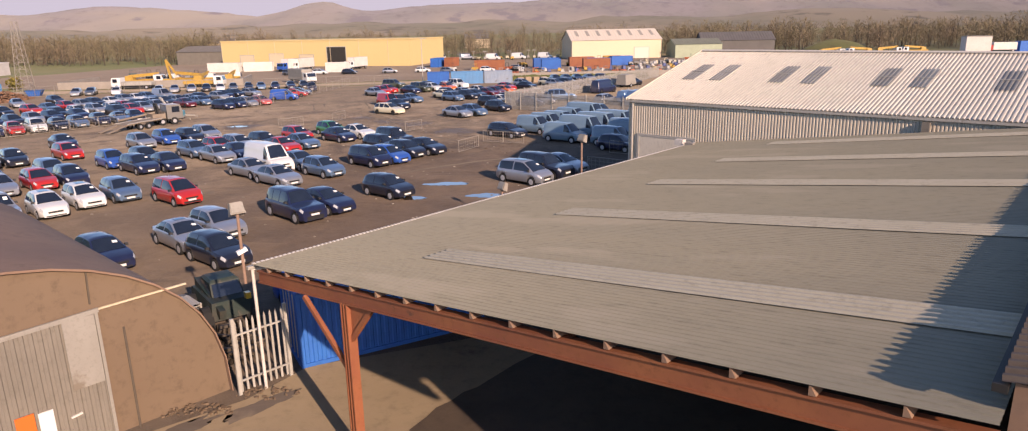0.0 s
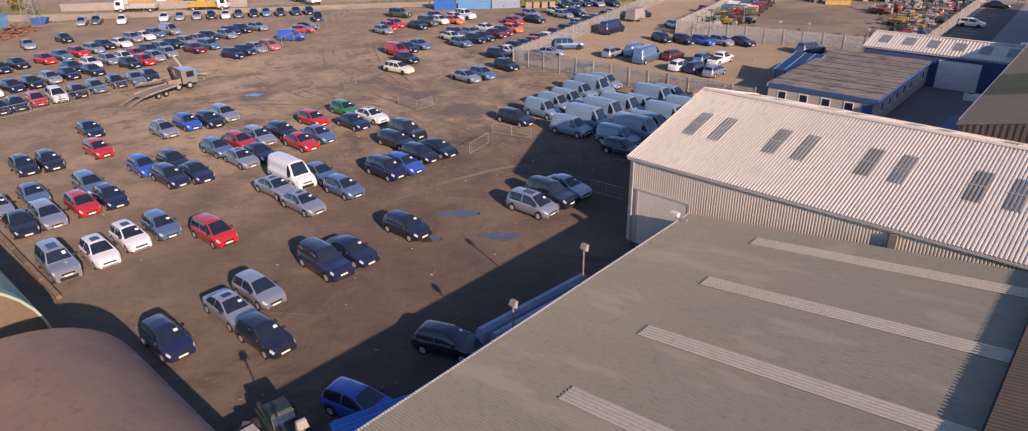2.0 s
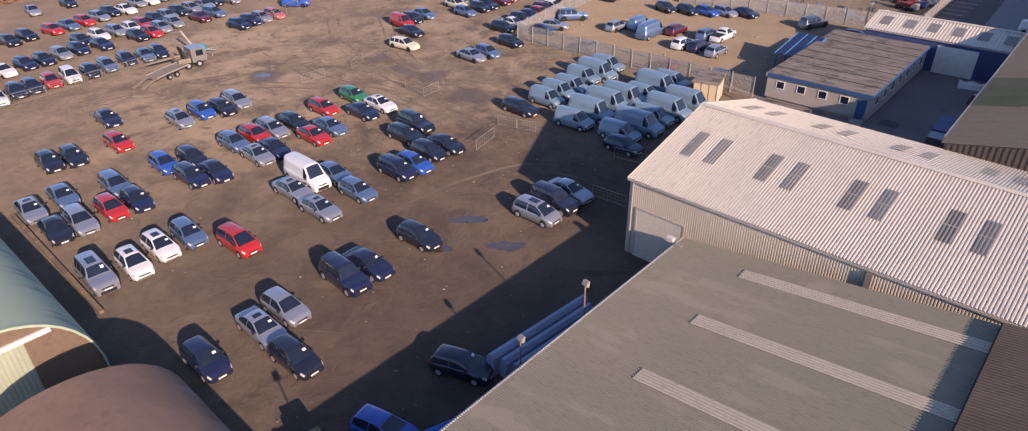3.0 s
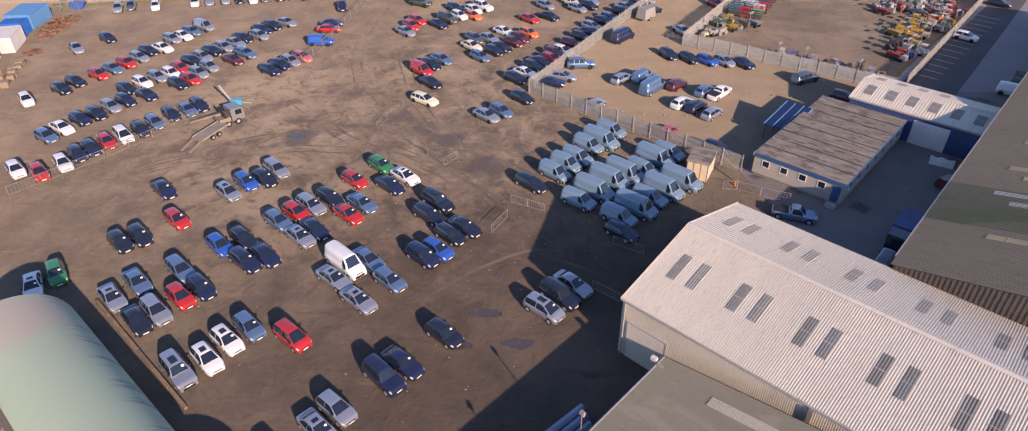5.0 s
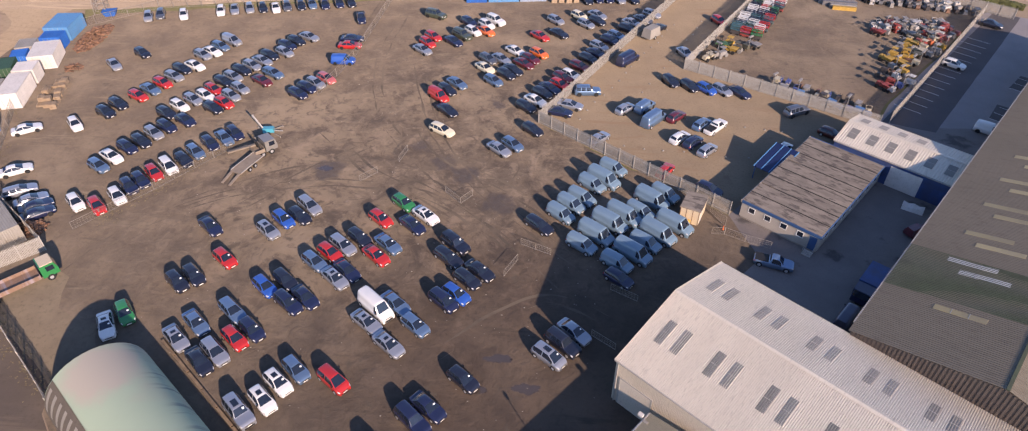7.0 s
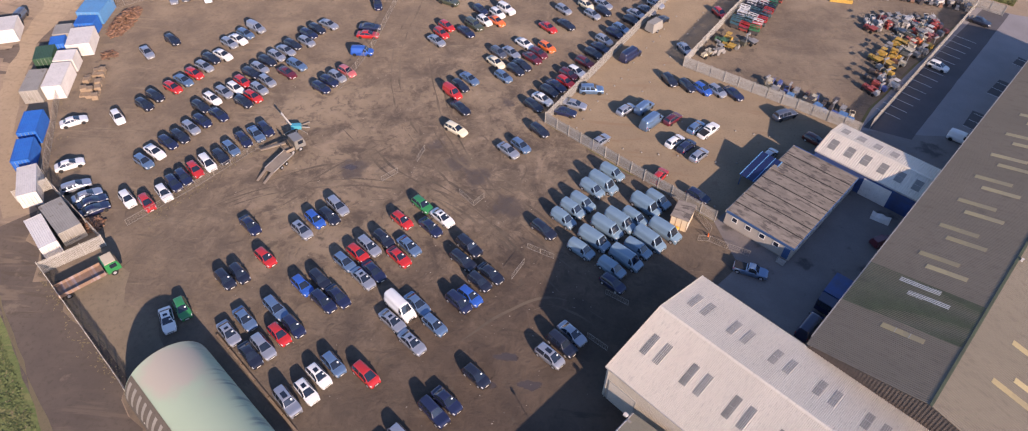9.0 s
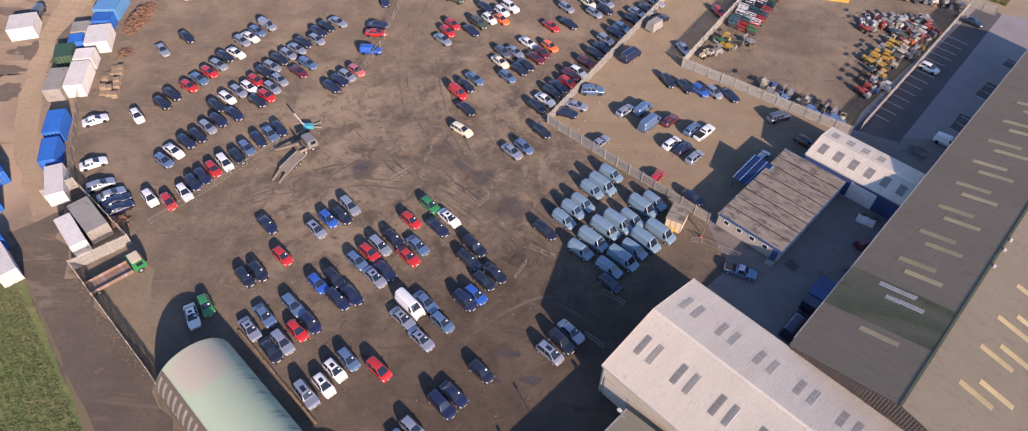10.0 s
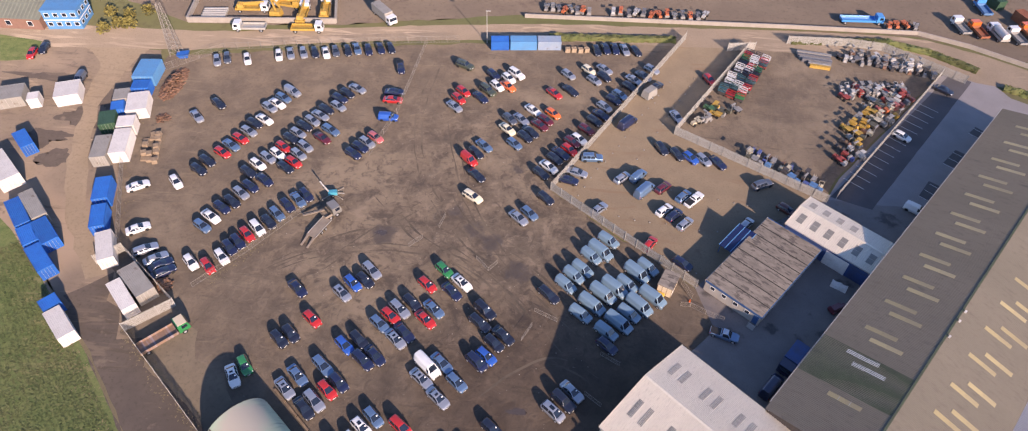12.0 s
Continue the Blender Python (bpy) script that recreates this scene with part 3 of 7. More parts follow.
    sheet("damp_patch", [(x + (rx * math.cos(a) * 0.7 - ry * math.sin(a) * 0.7) * wob(a), y + (rx * math.cos(a) * 0.7 + ry * math.sin(a) * 0.7) * wob(a)) for a in (i * math.pi / 24 for i in range(48))], 0.029, LANE_DARK, "dark damp patch on the apron", "ground", wobble=0.0)

# rough tufts over the field and its verge
for name, mat, count, size, lab in (("field_tufts", CROP, 17000, 0.30, "dense green crop tufts in the field"), ("verge_grass", VERGE, 1300, 0.16, "dry yellow grass along the fences")):
    rnd = random.Random(4)
    s = Shape()
    for i in range(count):
        if name == "field_tufts":
            t = rnd.random()
            a = Vector((-51, 25.9)).lerp(Vector((-99, 75)), t)
            off = round(rnd.random() ** 1.2 * 40 / 0.9) * 0.9 + rnd.gauss(0, 0.12) + 0.5
            x, y = a.x - 0.70 * off, a.y - 0.71 * off
        else:
            seg = rnd.choice((((-71.8, 57.5), (-53, 41.7)), ((-80.5, 73.6), (-91.7, 99.7)), ((-91.7, 99.7), (-95.6, 126.5)), ((-78.1, 52.4), (-60, 33)), ((-90.3, 64.4), (-78.1, 52.4)), ((-62, 68), (-48, 92))))
            t = rnd.random()
            x = seg[0][0] + (seg[1][0] - seg[0][0]) * t + rnd.gauss(0, 0.8)
            y = seg[0][1] + (seg[1][1] - seg[0][1]) * t + rnd.gauss(0, 0.8)
        h = size * rnd.uniform(0.25, 0.7)
        for k in range(3):
            a = rnd.uniform(0, 6.28)
            w = size * rnd.uniform(0.8, 1.6)
            dx, dy = math.cos(a) * w, math.sin(a) * w
            s.add([(x, y, 0.03), (x + dx * 0.6 - dy * 0.3, y + dy * 0.6 + dx * 0.3, h * 0.7), (x + dx, y + dy, h), (x + dx * 0.6 + dy * 0.3, y + dy * 0.6 - dx * 0.3, h * 0.7)], [(0, 3, 2, 1)])
    single(name, s, mat, lab, "grass", kind="stuff")

# puddles in the ruts
for x, y, rx, ry in ((-5.4, 49.6, 1.6, 0.6), (-2.2, 45.8, 1.4, 0.6), (-7.2, 45.3, 0.9, 0.45), (-34.1, 83.4, 1.1, 0.6)):
    wob = lambda a: max(0.5, 1 + 0.5 * noise.noise((x + math.cos(a) * 1.4, y + math.sin(a) * 1.4, 0)) + 0.3 * noise.noise((x + math.cos(a) * 4, y + math.sin(a) * 4, 3)))
    pts = [(x + rx * math.cos(a) * wob(a), y + ry * math.sin(a) * wob(a)) for a in (i * math.pi / 24 for i in range(48))]
    sheet("puddle", pts, 0.022, WATER, "shallow rain puddle lying on the mud", "puddle", wobble=0.0)

sheet("dry_mud", [(-70.5, 56.6), (-53.5, 42.4), (-49.5, 46.5), (-52.5, 51.5), (-57.5, 54.0), (-60.0, 58.5), (-64, 62.0)], 0.017, MUD_DRY, "paler dried mud beside the lane fence", "ground", wobble=0.9)

# wheel tracks worn into the mud
def bent(pts, step=0.5):
    """Points along a smooth curve through a few given ones."""
    p = [Vector(q) for q in (pts[0], *pts, pts[-1])]
    out = []
    for a, b, c, d in zip(p, p[1:], p[2:], p[3:]):
        n = max(2, int((c - b).length / step))
        for k in range(n):
            t = k / n
            out.append(0.5 * (2 * b + (c - a) * t + (2 * a - 5 * b + 4 * c - d) * t * t + (3 * b - a - 3 * c + d) * t ** 3))
    return out


TRACKS = (((2, 61), (-6, 70), (-14, 79), (-22, 88), (-29, 100), (-33, 118), (-32, 138)), ((4, 65), (-4, 73), (-12, 82), (-18, 92), (-23, 106), (-26, 118)),
          ((-5, 68), (-18, 78), (-32, 80), (-47, 76), (-57, 67), (-61, 58)), ((-10, 75), (-24, 84), (-38, 83), (-53, 73)), ((-27, 92), (-35, 84), (-44, 73)),
          ((-17, 85), (-10, 90), (-6, 86), (-9, 80), (-16, 80)), ((7, 56), (0, 59), (-7, 55), (-13, 49)), ((-24, 100), (-17, 88), (-6, 80), (2, 72)),
          ((-37, 93.5), (-31, 87), (-26.4, 82.6), (-19.4, 78.5), (-12.8, 73.4)))
rnd = random.Random(14)
SCUFFS = []
for i in range(34):
    c = Vector((-16.5 + rnd.gauss(0, 6.0), 84.5 + rnd.gauss(0, 4.0)))
    start, sweep, rad = rnd.uniform(0, 6.28), rnd.choice((-1, 1)) * rnd.uniform(0.5, 1.5), rnd.uniform(1.6, 5.0)
    SCUFFS.append(tuple((c.x + rad * math.cos(start + sweep * j / 4), c.y + 0.8 * rad * math.sin(start + sweep * j / 4)) for j in range(5)))
rt = Shape()
for k, pts in enumerate((*TRACKS, *SCUFFS)):
    line = bent(pts)
    for side in (-0.78, 0.78) if k < len(TRACKS) else (0.0, 0.4):
        rows = []
        for i, p in enumerate(line[:-1]):
            d = (line[i + 1] - p).normalized()
            nrm = Vector((-d.y, d.x))
            q = p + nrm * (side + 0.25 * noise.noise((p.x * 0.2, p.y * 0.2, k)))
            w = 0.22 * max(0.0, min(1.0, 0.35 + 1.5 * noise.noise((p.x * 0.22, p.y * 0.22, k + side)) + 0.5 * noise.noise((p.x * 1.3, p.y * 1.3, side)))) * min(1, i / 8, (len(line) - i) / 8) + 0.004
            rows.append((q - nrm * w, q + nrm * w))
        rt.loft([[(a.x, a.y, 0.0135 + 0.0001 * k), (b.x, b.y, 0.0135 + 0.0001 * k)] for a, b in rows], close=False, caps=False)
rt.f = [tuple(reversed(f)) for f in rt.f]
single("wheel_tracks", rt, MUD_RUT, "worn wheel tracks in the mud", "ground", kind="structure")

# white bays of the car park
def bay_lines(origin, rot, n, step, length, slant, name="bay_line"):
    th = thing("parking_bays", origin[0], origin[1], rot, "worn white parking bay lines on asphalt", "road marking", kind="structure")
    ln = Shape().box(-0.05, 0.05, 0, length, 0.036, 0.040).mesh(name, LINE)
    for i in range(n):
        ob = part(name, ln, None, th)
        ob.matrix_basis = pose(i * step, 0, 0, 0, 0, slant)
    return th


bay_lines((57.4, 108.3), 49.5, 14, 2.75, 4.5, 180)
for pts, n in (([(90.9, 128.4), (92.8, 126.4), (90.4, 123.9), (88.6, 125.9)], 2), ([(83.8, 119.9), (86.4, 118.1), (82.3, 113.6), (79.7, 115.3)], 3), ([(75.0, 109.4), (77.5, 107.6), (73.5, 102.6), (71.6, 104.8)], 3)):
    sheet("bay_patch", pts, 0.032, ASPHALT_DARK, "dark patch of asphalt under short bays", "car park", wobble=0.05)
    bay_lines(pts[3], 48, n, 2.5, 3.0, 180)

# ---- the pale shed ----
def rooflight(parent, verts_m, w, l, mat, label, thick=0.025, bars=2, ribbed=False):
    if ribbed:
        thick = 0.075
        s = Shape().ribs((-w / 2, -l / 2, 0.022), (w / 2, -l / 2, 0.022), (w / 2, l / 2, 0.022), (-w / 2, l / 2, 0.022), 0.22, 0.05)
    else:
        s = Shape().box(-w / 2, w / 2, -l / 2, l / 2, 0.0, thick, cut=0.02)
    ob = part("rooflight", s, mat, parent, label)
    ob.matrix_basis = verts_m
    for i in range(1, bars):
        y = -l / 2 + l * i / bars
        part("glazing_bar", Shape().box(-w / 2, w / 2, y - 0.03, y + 0.03, thick - 0.01, thick + 0.02), GALV, ob)
    return ob


def gable_shed(x, y, rot, length, width, eave, apex, roof_mat, wall_mat, label, period=0.205, depth=0.05, name="shed"):
    """A ribbed-sheet shed: local x along its length, local y across it."""
    th = thing(name, x, y, rot, label, "shed")
    hw = width / 2
    for a, b, c, d, nm in (((0, 0), (length, 0), 0, 0, "wall"), ((length, width), (0, width), 0, 0, "wall")):
        s = Shape().ribs((a[0], a[1], 0), (b[0], b[1], 0), (b[0], b[1], eave), (a[0], a[1], eave), 0.17, 0.022)
        part(nm, s, wall_mat, th)
    for xx, sg in ((0.0, 1), (length, -1)):
        s = Shape()
        n = int(width / 0.2)
        ys = [width * i / n for i in range(n + 1)]
        top = lambda v: eave + (apex - eave) * (1 - abs(v - hw) / hw) - 0.03
        for i in range(n):
            o = 0.025 * (i % 2) * -sg
            p, q = ys[i], ys[i + 1]
            s.add([(xx + o, p, 0), (xx + o, q, 0), (xx + o, q, top(q)), (xx + o, p, top(p))], [(0, 3, 2, 1) if sg > 0 else (0, 1, 2, 3)])
            s.add([(xx, q, 0), (xx - 0.025 * sg, q, 0), (xx - 0.025 * sg, q, top(q)), (xx, q, top(q))], [(0, 1, 2, 3)])
        part("gable_wall", s, wall_mat, th)
    ov, oh = 0.15, 0.09
    k = (apex - eave) / hw
    s = Shape().ribs((-ov, -oh, eave - oh * k), (length, -oh, eave - oh * k), (length, hw, apex), (-ov, hw, apex), period, depth)
    part("roof", s, roof_mat, th)
    s = Shape().ribs((length, width + oh, eave - oh * k), (-ov, width + oh, eave - oh * k), (-ov, hw, apex), (length, hw, apex), period, depth)
    part("roof", s, roof_mat, th)
    s = Shape()
    s.add([(-ov, hw - 0.3, apex + 0.05 - 0.3 * k + depth), (length, hw - 0.3, apex + 0.05 - 0.3 * k + depth), (length, hw, apex + 0.06 + depth), (-ov, hw, apex + 0.06 + depth), (length, hw + 0.3, apex + 0.05 - 0.3 * k + depth), (-ov, hw + 0.3, apex + 0.05 - 0.3 * k + depth)],
          [(0, 1, 2, 3), (3, 2, 4, 5)])
    part("ridge_cap", s, roof_mat, th)
    for yy in (-0.11, width + 0.11):
        g = Shape().box(-ov, length, yy - 0.06, yy + 0.06, eave - oh * k - 0.15, eave - oh * k - 0.03)
        part("gutter", g, GALV, th, "grey eaves gutter")
    for sg in (0, 1):
        b = Shape()
        y0, y1 = (-0.12, hw) if sg == 0 else (width + 0.12, hw)
        b.bar((-ov - 0.02, y0, eave - 0.12 * k), (-ov - 0.02, y1, apex), 0.06, 0.22)
        part("barge_board", b, roof_mat, th)
    return th, k, hw


shed, K, _ = gable_shed(6.83, 45.36, -40.8, 54, 19.57, 6.25, 8.85, SHEET_PALE, SHEET_WALL, "pale corrugated steel shed with paired grey rooflights")
pitch = math.degrees(math.atan(K))
for i in range(5):
    for dx in (1.97, 3.87):
        xx = dx + i * 5.72
        rooflight(shed, pose(xx, 5.2, 6.25 + 5.2 * K + 0.02, pitch, 0, 0), 0.88, 3.0, SKYLIGHT_GREY, "grey translucent rooflight", ribbed=True)
        rooflight(shed, pose(xx, 14.5, 6.25 + (19.57 - 14.5) * K + 0.02, -pitch, 0, 0), 0.88, 3.0, SKYLIGHT_TAN, "tan translucent rooflight", ribbed=True)
door = part("door", Shape().box(0.85, 4.6, -0.09, -0.045, 0.0, 4.0), SHEET_PALE, shed, "pale roller door")
df = Shape().box(0.7, 0.85, -0.12, -0.03, 0, 4.15).box(4.6, 4.75, -0.12, -0.03, 0, 4.15).box(0.85, 4.6, -0.12, -0.03, 4.0, 4.15)
part("door_frame", df, GALV, shed)
part("downpipe", Shape().box(16.6, 16.95, -0.30, -0.05, 4.6, 6.0), GREY_SHEET, shed, "dark square downpipe")
part("downpipe", Shape().tube((0.35, -0.12, 0), (0.35, -0.12, 6.0), 0.06), GALV, shed)

# ---- the open canopy with the red frame ----
CAN_Z, CAN_K, CAN_U, CAN_V = 4.15, 0.13, 27.5, 18.2
canopy = thing("canopy", -7.66, 19.7, -40, "open-sided canopy with cement sheet roof on red steel", "canopy")
def cz(v):
    return CAN_Z + CAN_K * v
SKEW = -0.070
s = Shape()
a, b = (0, CAN_U, CAN_Z), (0, 0, CAN_Z)
c, d = (CAN_V, SKEW * CAN_V, cz(CAN_V)), (CAN_V, CAN_U, cz(CAN_V))
s.ribs(a, b, c, d, 0.15, 0.013, flat=0.4)
part("roof", s, SHEET_CANOPY, canopy, "grey corrugated cement sheeting")
for i in range(5):
    s = Shape()
    uu, lean_u = 2.6 + 5.68 * i, -0.7 + 0.14 * i
    v0, v1 = 5.2, CAN_V - 0.04
    s.ribs((v0, uu + 0.5, cz(v0) + 0.03), (v0, uu - 0.5, cz(v0) + 0.03), (v1, uu - 0.5 + lean_u, cz(v1) + 0.03), (v1, uu + 0.5 + lean_u, cz(v1) + 0.03), 0.2, 0.034, flat=0.4)
    part("rooflight", s, SKYLIGHT_PALE, canopy, "pale translucent corrugated strip")
s = Shape()
for i in range(186):
    y = CAN_U * (i + 0.5) / 186
    s.box(-0.05, 0.04, y - 0.04, y + 0.04, CAN_Z - 0.05, CAN_Z + 0.03)
part("eaves_closer", s, CONT_WHITE, canopy, "pale sheet ends along the eaves")
part("gutter", Shape().box(-0.16, -0.03, -0.1, CAN_U, CAN_Z - 0.16, CAN_Z - 0.06), GALV, canopy)
for i in range(16):
    v = 0.98 + i * 1.09
    p = Shape().loft([[(v - 0.05, y, cz(v) - 0.165), (v + 0.05, y, cz(v) - 0.155), (v - 0.03, y, cz(v) - 0.02), (v - 0.05, y, cz(v) - 0.02)] for y in (SKEW * v + 0.02, CAN_U)])
    part("purlin", p, BARN_BROWN, canopy)
for uu in (0.14, 9.3, 18.6, 27.2):
    prof = ((-0.11, -0.55), (0.11, -0.55), (0.11, -0.51), (0.06, -0.51), (0.06, -0.215), (0.11, -0.215), (0.11, -0.175), (-0.11, -0.175), (-0.11, -0.215), (-0.06, -0.215), (-0.06, -0.51), (-0.11, -0.51))
    b = Shape().loft([[(v, uu + SKEW * v + y, cz(v) + z) for y, z in prof] for v in (0.25, CAN_V)])
    part("rafter", b, RED_STEEL, canopy, "red oxide steel beam")
    for v in (4.95,):
        p = Shape()
        fu = uu + SKEW * v
        for z0, z1, wx, wy in ((0, cz(v) - 0.54, 0.02, 0.13),):
            p.box(v - 0.02, v + 0.02, fu - 0.13, fu + 0.13, 0, cz(v) - 0.54).box(v - 0.13, v - 0.09, fu - 0.13, fu + 0.13, 0, cz(v) - 0.54).box(v + 0.09, v + 0.13, fu - 0.13, fu + 0.13, 0, cz(v) - 0.54)
            p.box(v - 0.1, v + 0.1, fu - 0.02, fu + 0.02, 0, cz(v) - 0.54).box(v - 0.25, v + 0.25, fu - 0.25, fu + 0.25, 0, 0.03)
        part("post", p, RED_STEEL, canopy)
        for sg, ln in ((-1, 1.9), (1, 1.0)):
            part("brace", Shape().bar((v, fu, cz(v) - 0.6 - ln), (v + sg * ln, fu, cz(v + sg * ln) - 0.58), 0.11), RED_STEEL, canopy)
        plate = [[(v + 0.12, fu + y, cz(v) - 0.56), (v + 0.95, fu + y, cz(v + 0.95) - 0.56), (v + 0.12, fu + y, cz(v) - 1.45)] for y in (-0.012, 0.012)]
        part("gusset", Shape().loft(plate), RED_STEEL, canopy)

# ---- the brown building behind the canopy ----
south = thing("brown_building", *(Vector((-7.66, 19.7)) + (CAN_V + 0.05) * uv_dir(-40) - 0.9 * uv_dir(50)), -40, "brown corrugated building above the canopy", "building")
s = Shape().box(0, 14, 0, CAN_U + 0.6, 0, 6.88)
part("wall", s, BARN_BROWN, south)
part("roof", Shape().ribs((-0.12, CAN_U + 0.6, 6.9), (-0.12, -0.1, 6.9), (14, -0.1, 9.3), (14, CAN_U + 0.6, 9.3), 0.22, 0.05, flat=0.4), SHEET_UMBER, south)
part("gutter", Shape().box(-0.2, -0.05, -0.1, CAN_U + 0.6, 6.76, 6.86), TRIM, south)

# ---- the long warehouse ----
ware = thing("warehouse", 32.0, 51.4, -39, "long brown corrugated warehouse with ochre rooflights", "warehouse")
WL, WHALF, WEZ, WRZ = 96.8, 13.6, 6.8, 9.9
SE = lambda v: -1.5 - 0.035 * v      # its south end follows the shed
part("wall", Shape().ribs((0, WL, 0), (0, 0, 0), (0, 0, WEZ), (0, WL, WEZ), 0.3, 0.04), SHEET_WALL, ware)
part("wall", Shape().box(0.1, WHALF * 2, WL - 0.2, WL, 0, WEZ), SHEET_WALL, ware)
wz = lambda v: WEZ + (WRZ - WEZ) * (1 - abs(v - WHALF) / WHALF)
part("roof", Shape().ribs((-0.25, WL, wz(-0.25)), (-0.25, SE(0), wz(-0.25)), (WHALF, SE(WHALF), WRZ), (WHALF, WL, WRZ), 0.30, 0.05), SHEET_BROWN, ware)
part("roof", Shape().ribs((WHALF * 2, SE(WHALF * 2), WEZ), (WHALF * 2, WL, WEZ), (WHALF, WL, WRZ), (WHALF, SE(WHALF), WRZ), 0.30, 0.05), SHEET_BROWN, ware)
part("roof", Shape().ribs((WHALF * 2, WL, WEZ), (WHALF * 2, SE(WHALF * 2), WEZ), (WHALF * 3, SE(WHALF * 3), WRZ), (WHALF * 3, WL, WRZ), 0.30, 0.05), GREY_ROOF, ware)
part("ridge_cap", Shape().box(WHALF - 0.16, WHALF + 0.16, -2, WL, WRZ - 0.02, WRZ + 0.07), SHEET_MOSS, ware)
part("gutter", Shape().box(-0.38, -0.22, 0, WL, WEZ - 0.2, WEZ - 0.04), GALV, ware)
# ribbed gable wall standing over the shed's gutter
gw = Shape()
nn = int(WHALF * 3 / 0.20)
for i in range(nn):
    p, q = WHALF * 3 * i / nn, WHALF * 3 * (i + 1) / nn
    tz = lambda v: (wz(v) if v < WHALF * 2 else WEZ + (WRZ - WEZ) * (v - WHALF * 2) / WHALF) - 0.03
    o = -0.05 * (i % 2)
    gw.add([(p, SE(p) + o, 5.2), (q, SE(q) + o, 5.2), (q, SE(q) + o, tz(q)), (p, SE(p) + o, tz(p))], [(0, 1, 2, 3)])
    gw.add([(q, SE(q) - 0.05, 5.2), (q, SE(q), 5.2), (q, SE(q), tz(q)), (q, SE(q) - 0.05, tz(q))], [(0, 1, 2, 3), (3, 2, 1, 0)][:1])
part("gable_wall", gw, GABLE_RIB, ware, "rusty brown ribbed gable cladding")
part("valley_gutter", Shape().box(0.0, WHALF * 3, -5.0, -1.0, 5.3, 5.6), DARK_IN, ware)
part("moss_patch", Shape().ribs((-0.2, 16.6, wz(-0.2) + 0.02), (-0.2, 8.0, wz(-0.2) + 0.02), (WHALF - 0.3, 8.0, wz(WHALF - 0.3) + 0.02), (WHALF - 0.3, 16.0, wz(WHALF - 0.3) + 0.02), 0.30, 0.055), SHEET_MOSS, ware, "green mossy roof sheets")
wp = math.degrees(math.atan((WRZ - WEZ) / WHALF))
for i in range(17):
    for k in (0, 1):
        v = (6.2, 7.8)[k]
        uu = ((15.5, 21.8, 28.95, 35.9), (13.6, 19.65, 26.65, 33.5))[k][min(i, 3)] + max(0, i - 3) * 6.9
        if uu < WL - 3:
            m = LIGHT_NEW if i == 0 else LIGHT_OCHRE
            rooflight(ware, pose(v, uu, wz(v) + 0.035, -wp, 0, 90), 0.85, 4.9, m, "white new rooflight" if i == 0 else "ochre aged rooflight", bars=3 if i == 0 else 1)
        v = (19.7, 21.6)[k]
        uu = ((6.9, 13.9, 20.0, 27.1), (9.1, 16.1, 22.3, 29.3))[k][min(i, 3)] + max(0, i - 3) * 6.8
        if uu < WL - 3:
            rooflight(ware, pose(v, uu, wz(v) + 0.035, wp, 0, 90), 0.85, 4.6, LIGHT_OCHRE, "ochre aged rooflight", bars=1)
rooflight(ware, pose(7.5, 6.5, wz(7.5) + 0.035, -wp, 0, 90), 0.85, 4.9, LIGHT_OCHRE, "brown aged rooflight", bars=3)
for uu in (31, 33.5, 27):
    part("vent", Shape().box(WHALF + 0.3, WHALF + 0.6, uu, uu + 0.3, WRZ - 0.1, WRZ + 0.3), CONT_WHITE, ware, "small white roof vent")

# ---- the arched barns ----
def arch(r, h, n=20, c0=0.0):
    """Points of a flattened arch from its right foot to its left foot."""
    return [(r - r * math.cos(math.pi * i / n) + c0, h * math.sin(math.pi * i / n) ** 0.82) for i in range(n + 1)]


def barn(x, y, length, r, h, mat, label, rot=139):
    """local x along the barn, away from the camera; local y across it, to the left"""
    th = thing("arched_barn", x, y, rot, label, "barn")
    pts = arch(r, h)
    n = int(length / 0.25)
    rings = []
    for i in range(n + 1):
        o = 0.007 * (i % 2)
        cx = length * i / n
        rings.append([(cx, p[0] + o * (p[0] - r) / r, p[1] * (1 + o / h)) for p in pts])
    s = Shape()
    k = len(pts)
    s.add([q for rg in rings for q in rg], [(i * k + j, i * k + j + 1, (i + 1) * k + j + 1, (i + 1) * k + j) for i in range(n) for j in range(k - 1)])
    part("roof", s, mat, th, smooth=True)
    return th, pts


barn_b, pts = barn(-8.77, 19.85, 14.6, 6.0, 5.3, BARN_BROWN, "rusty brown arched steel barn with rendered end wall")
for cx in (0.12, 14.45):
    part("end_wall", Shape().add([(cx, p[0], p[1] - 0.02) for p in pts], [tuple(range(len(pts)))]), BARN_END, barn_b, "brown rendered end wall")
part("rim", Shape().loft([[(-0.06, p[0], p[1] + 0.03), (0.16, p[0], p[1] + 0.03), (0.16, p[0] * 0.994 + 0.03, p[1] * 0.994), (-0.06, p[0] * 0.994 + 0.03, p[1] * 0.994)] for p in pts]), BARN_BROWN, barn_b)
part("batten", Shape().bar((-0.02, 0.95, 3.80), (-0.02, 3.25, 3.75), 0.05), CREAM_CLAD, barn_b, "pale timber batten")
part("pipe", Shape().tube((-0.03, 2.73, 0.0), (-0.03, 2.73, 3.06), 0.03), BARK, barn_b, "dark downpipe")
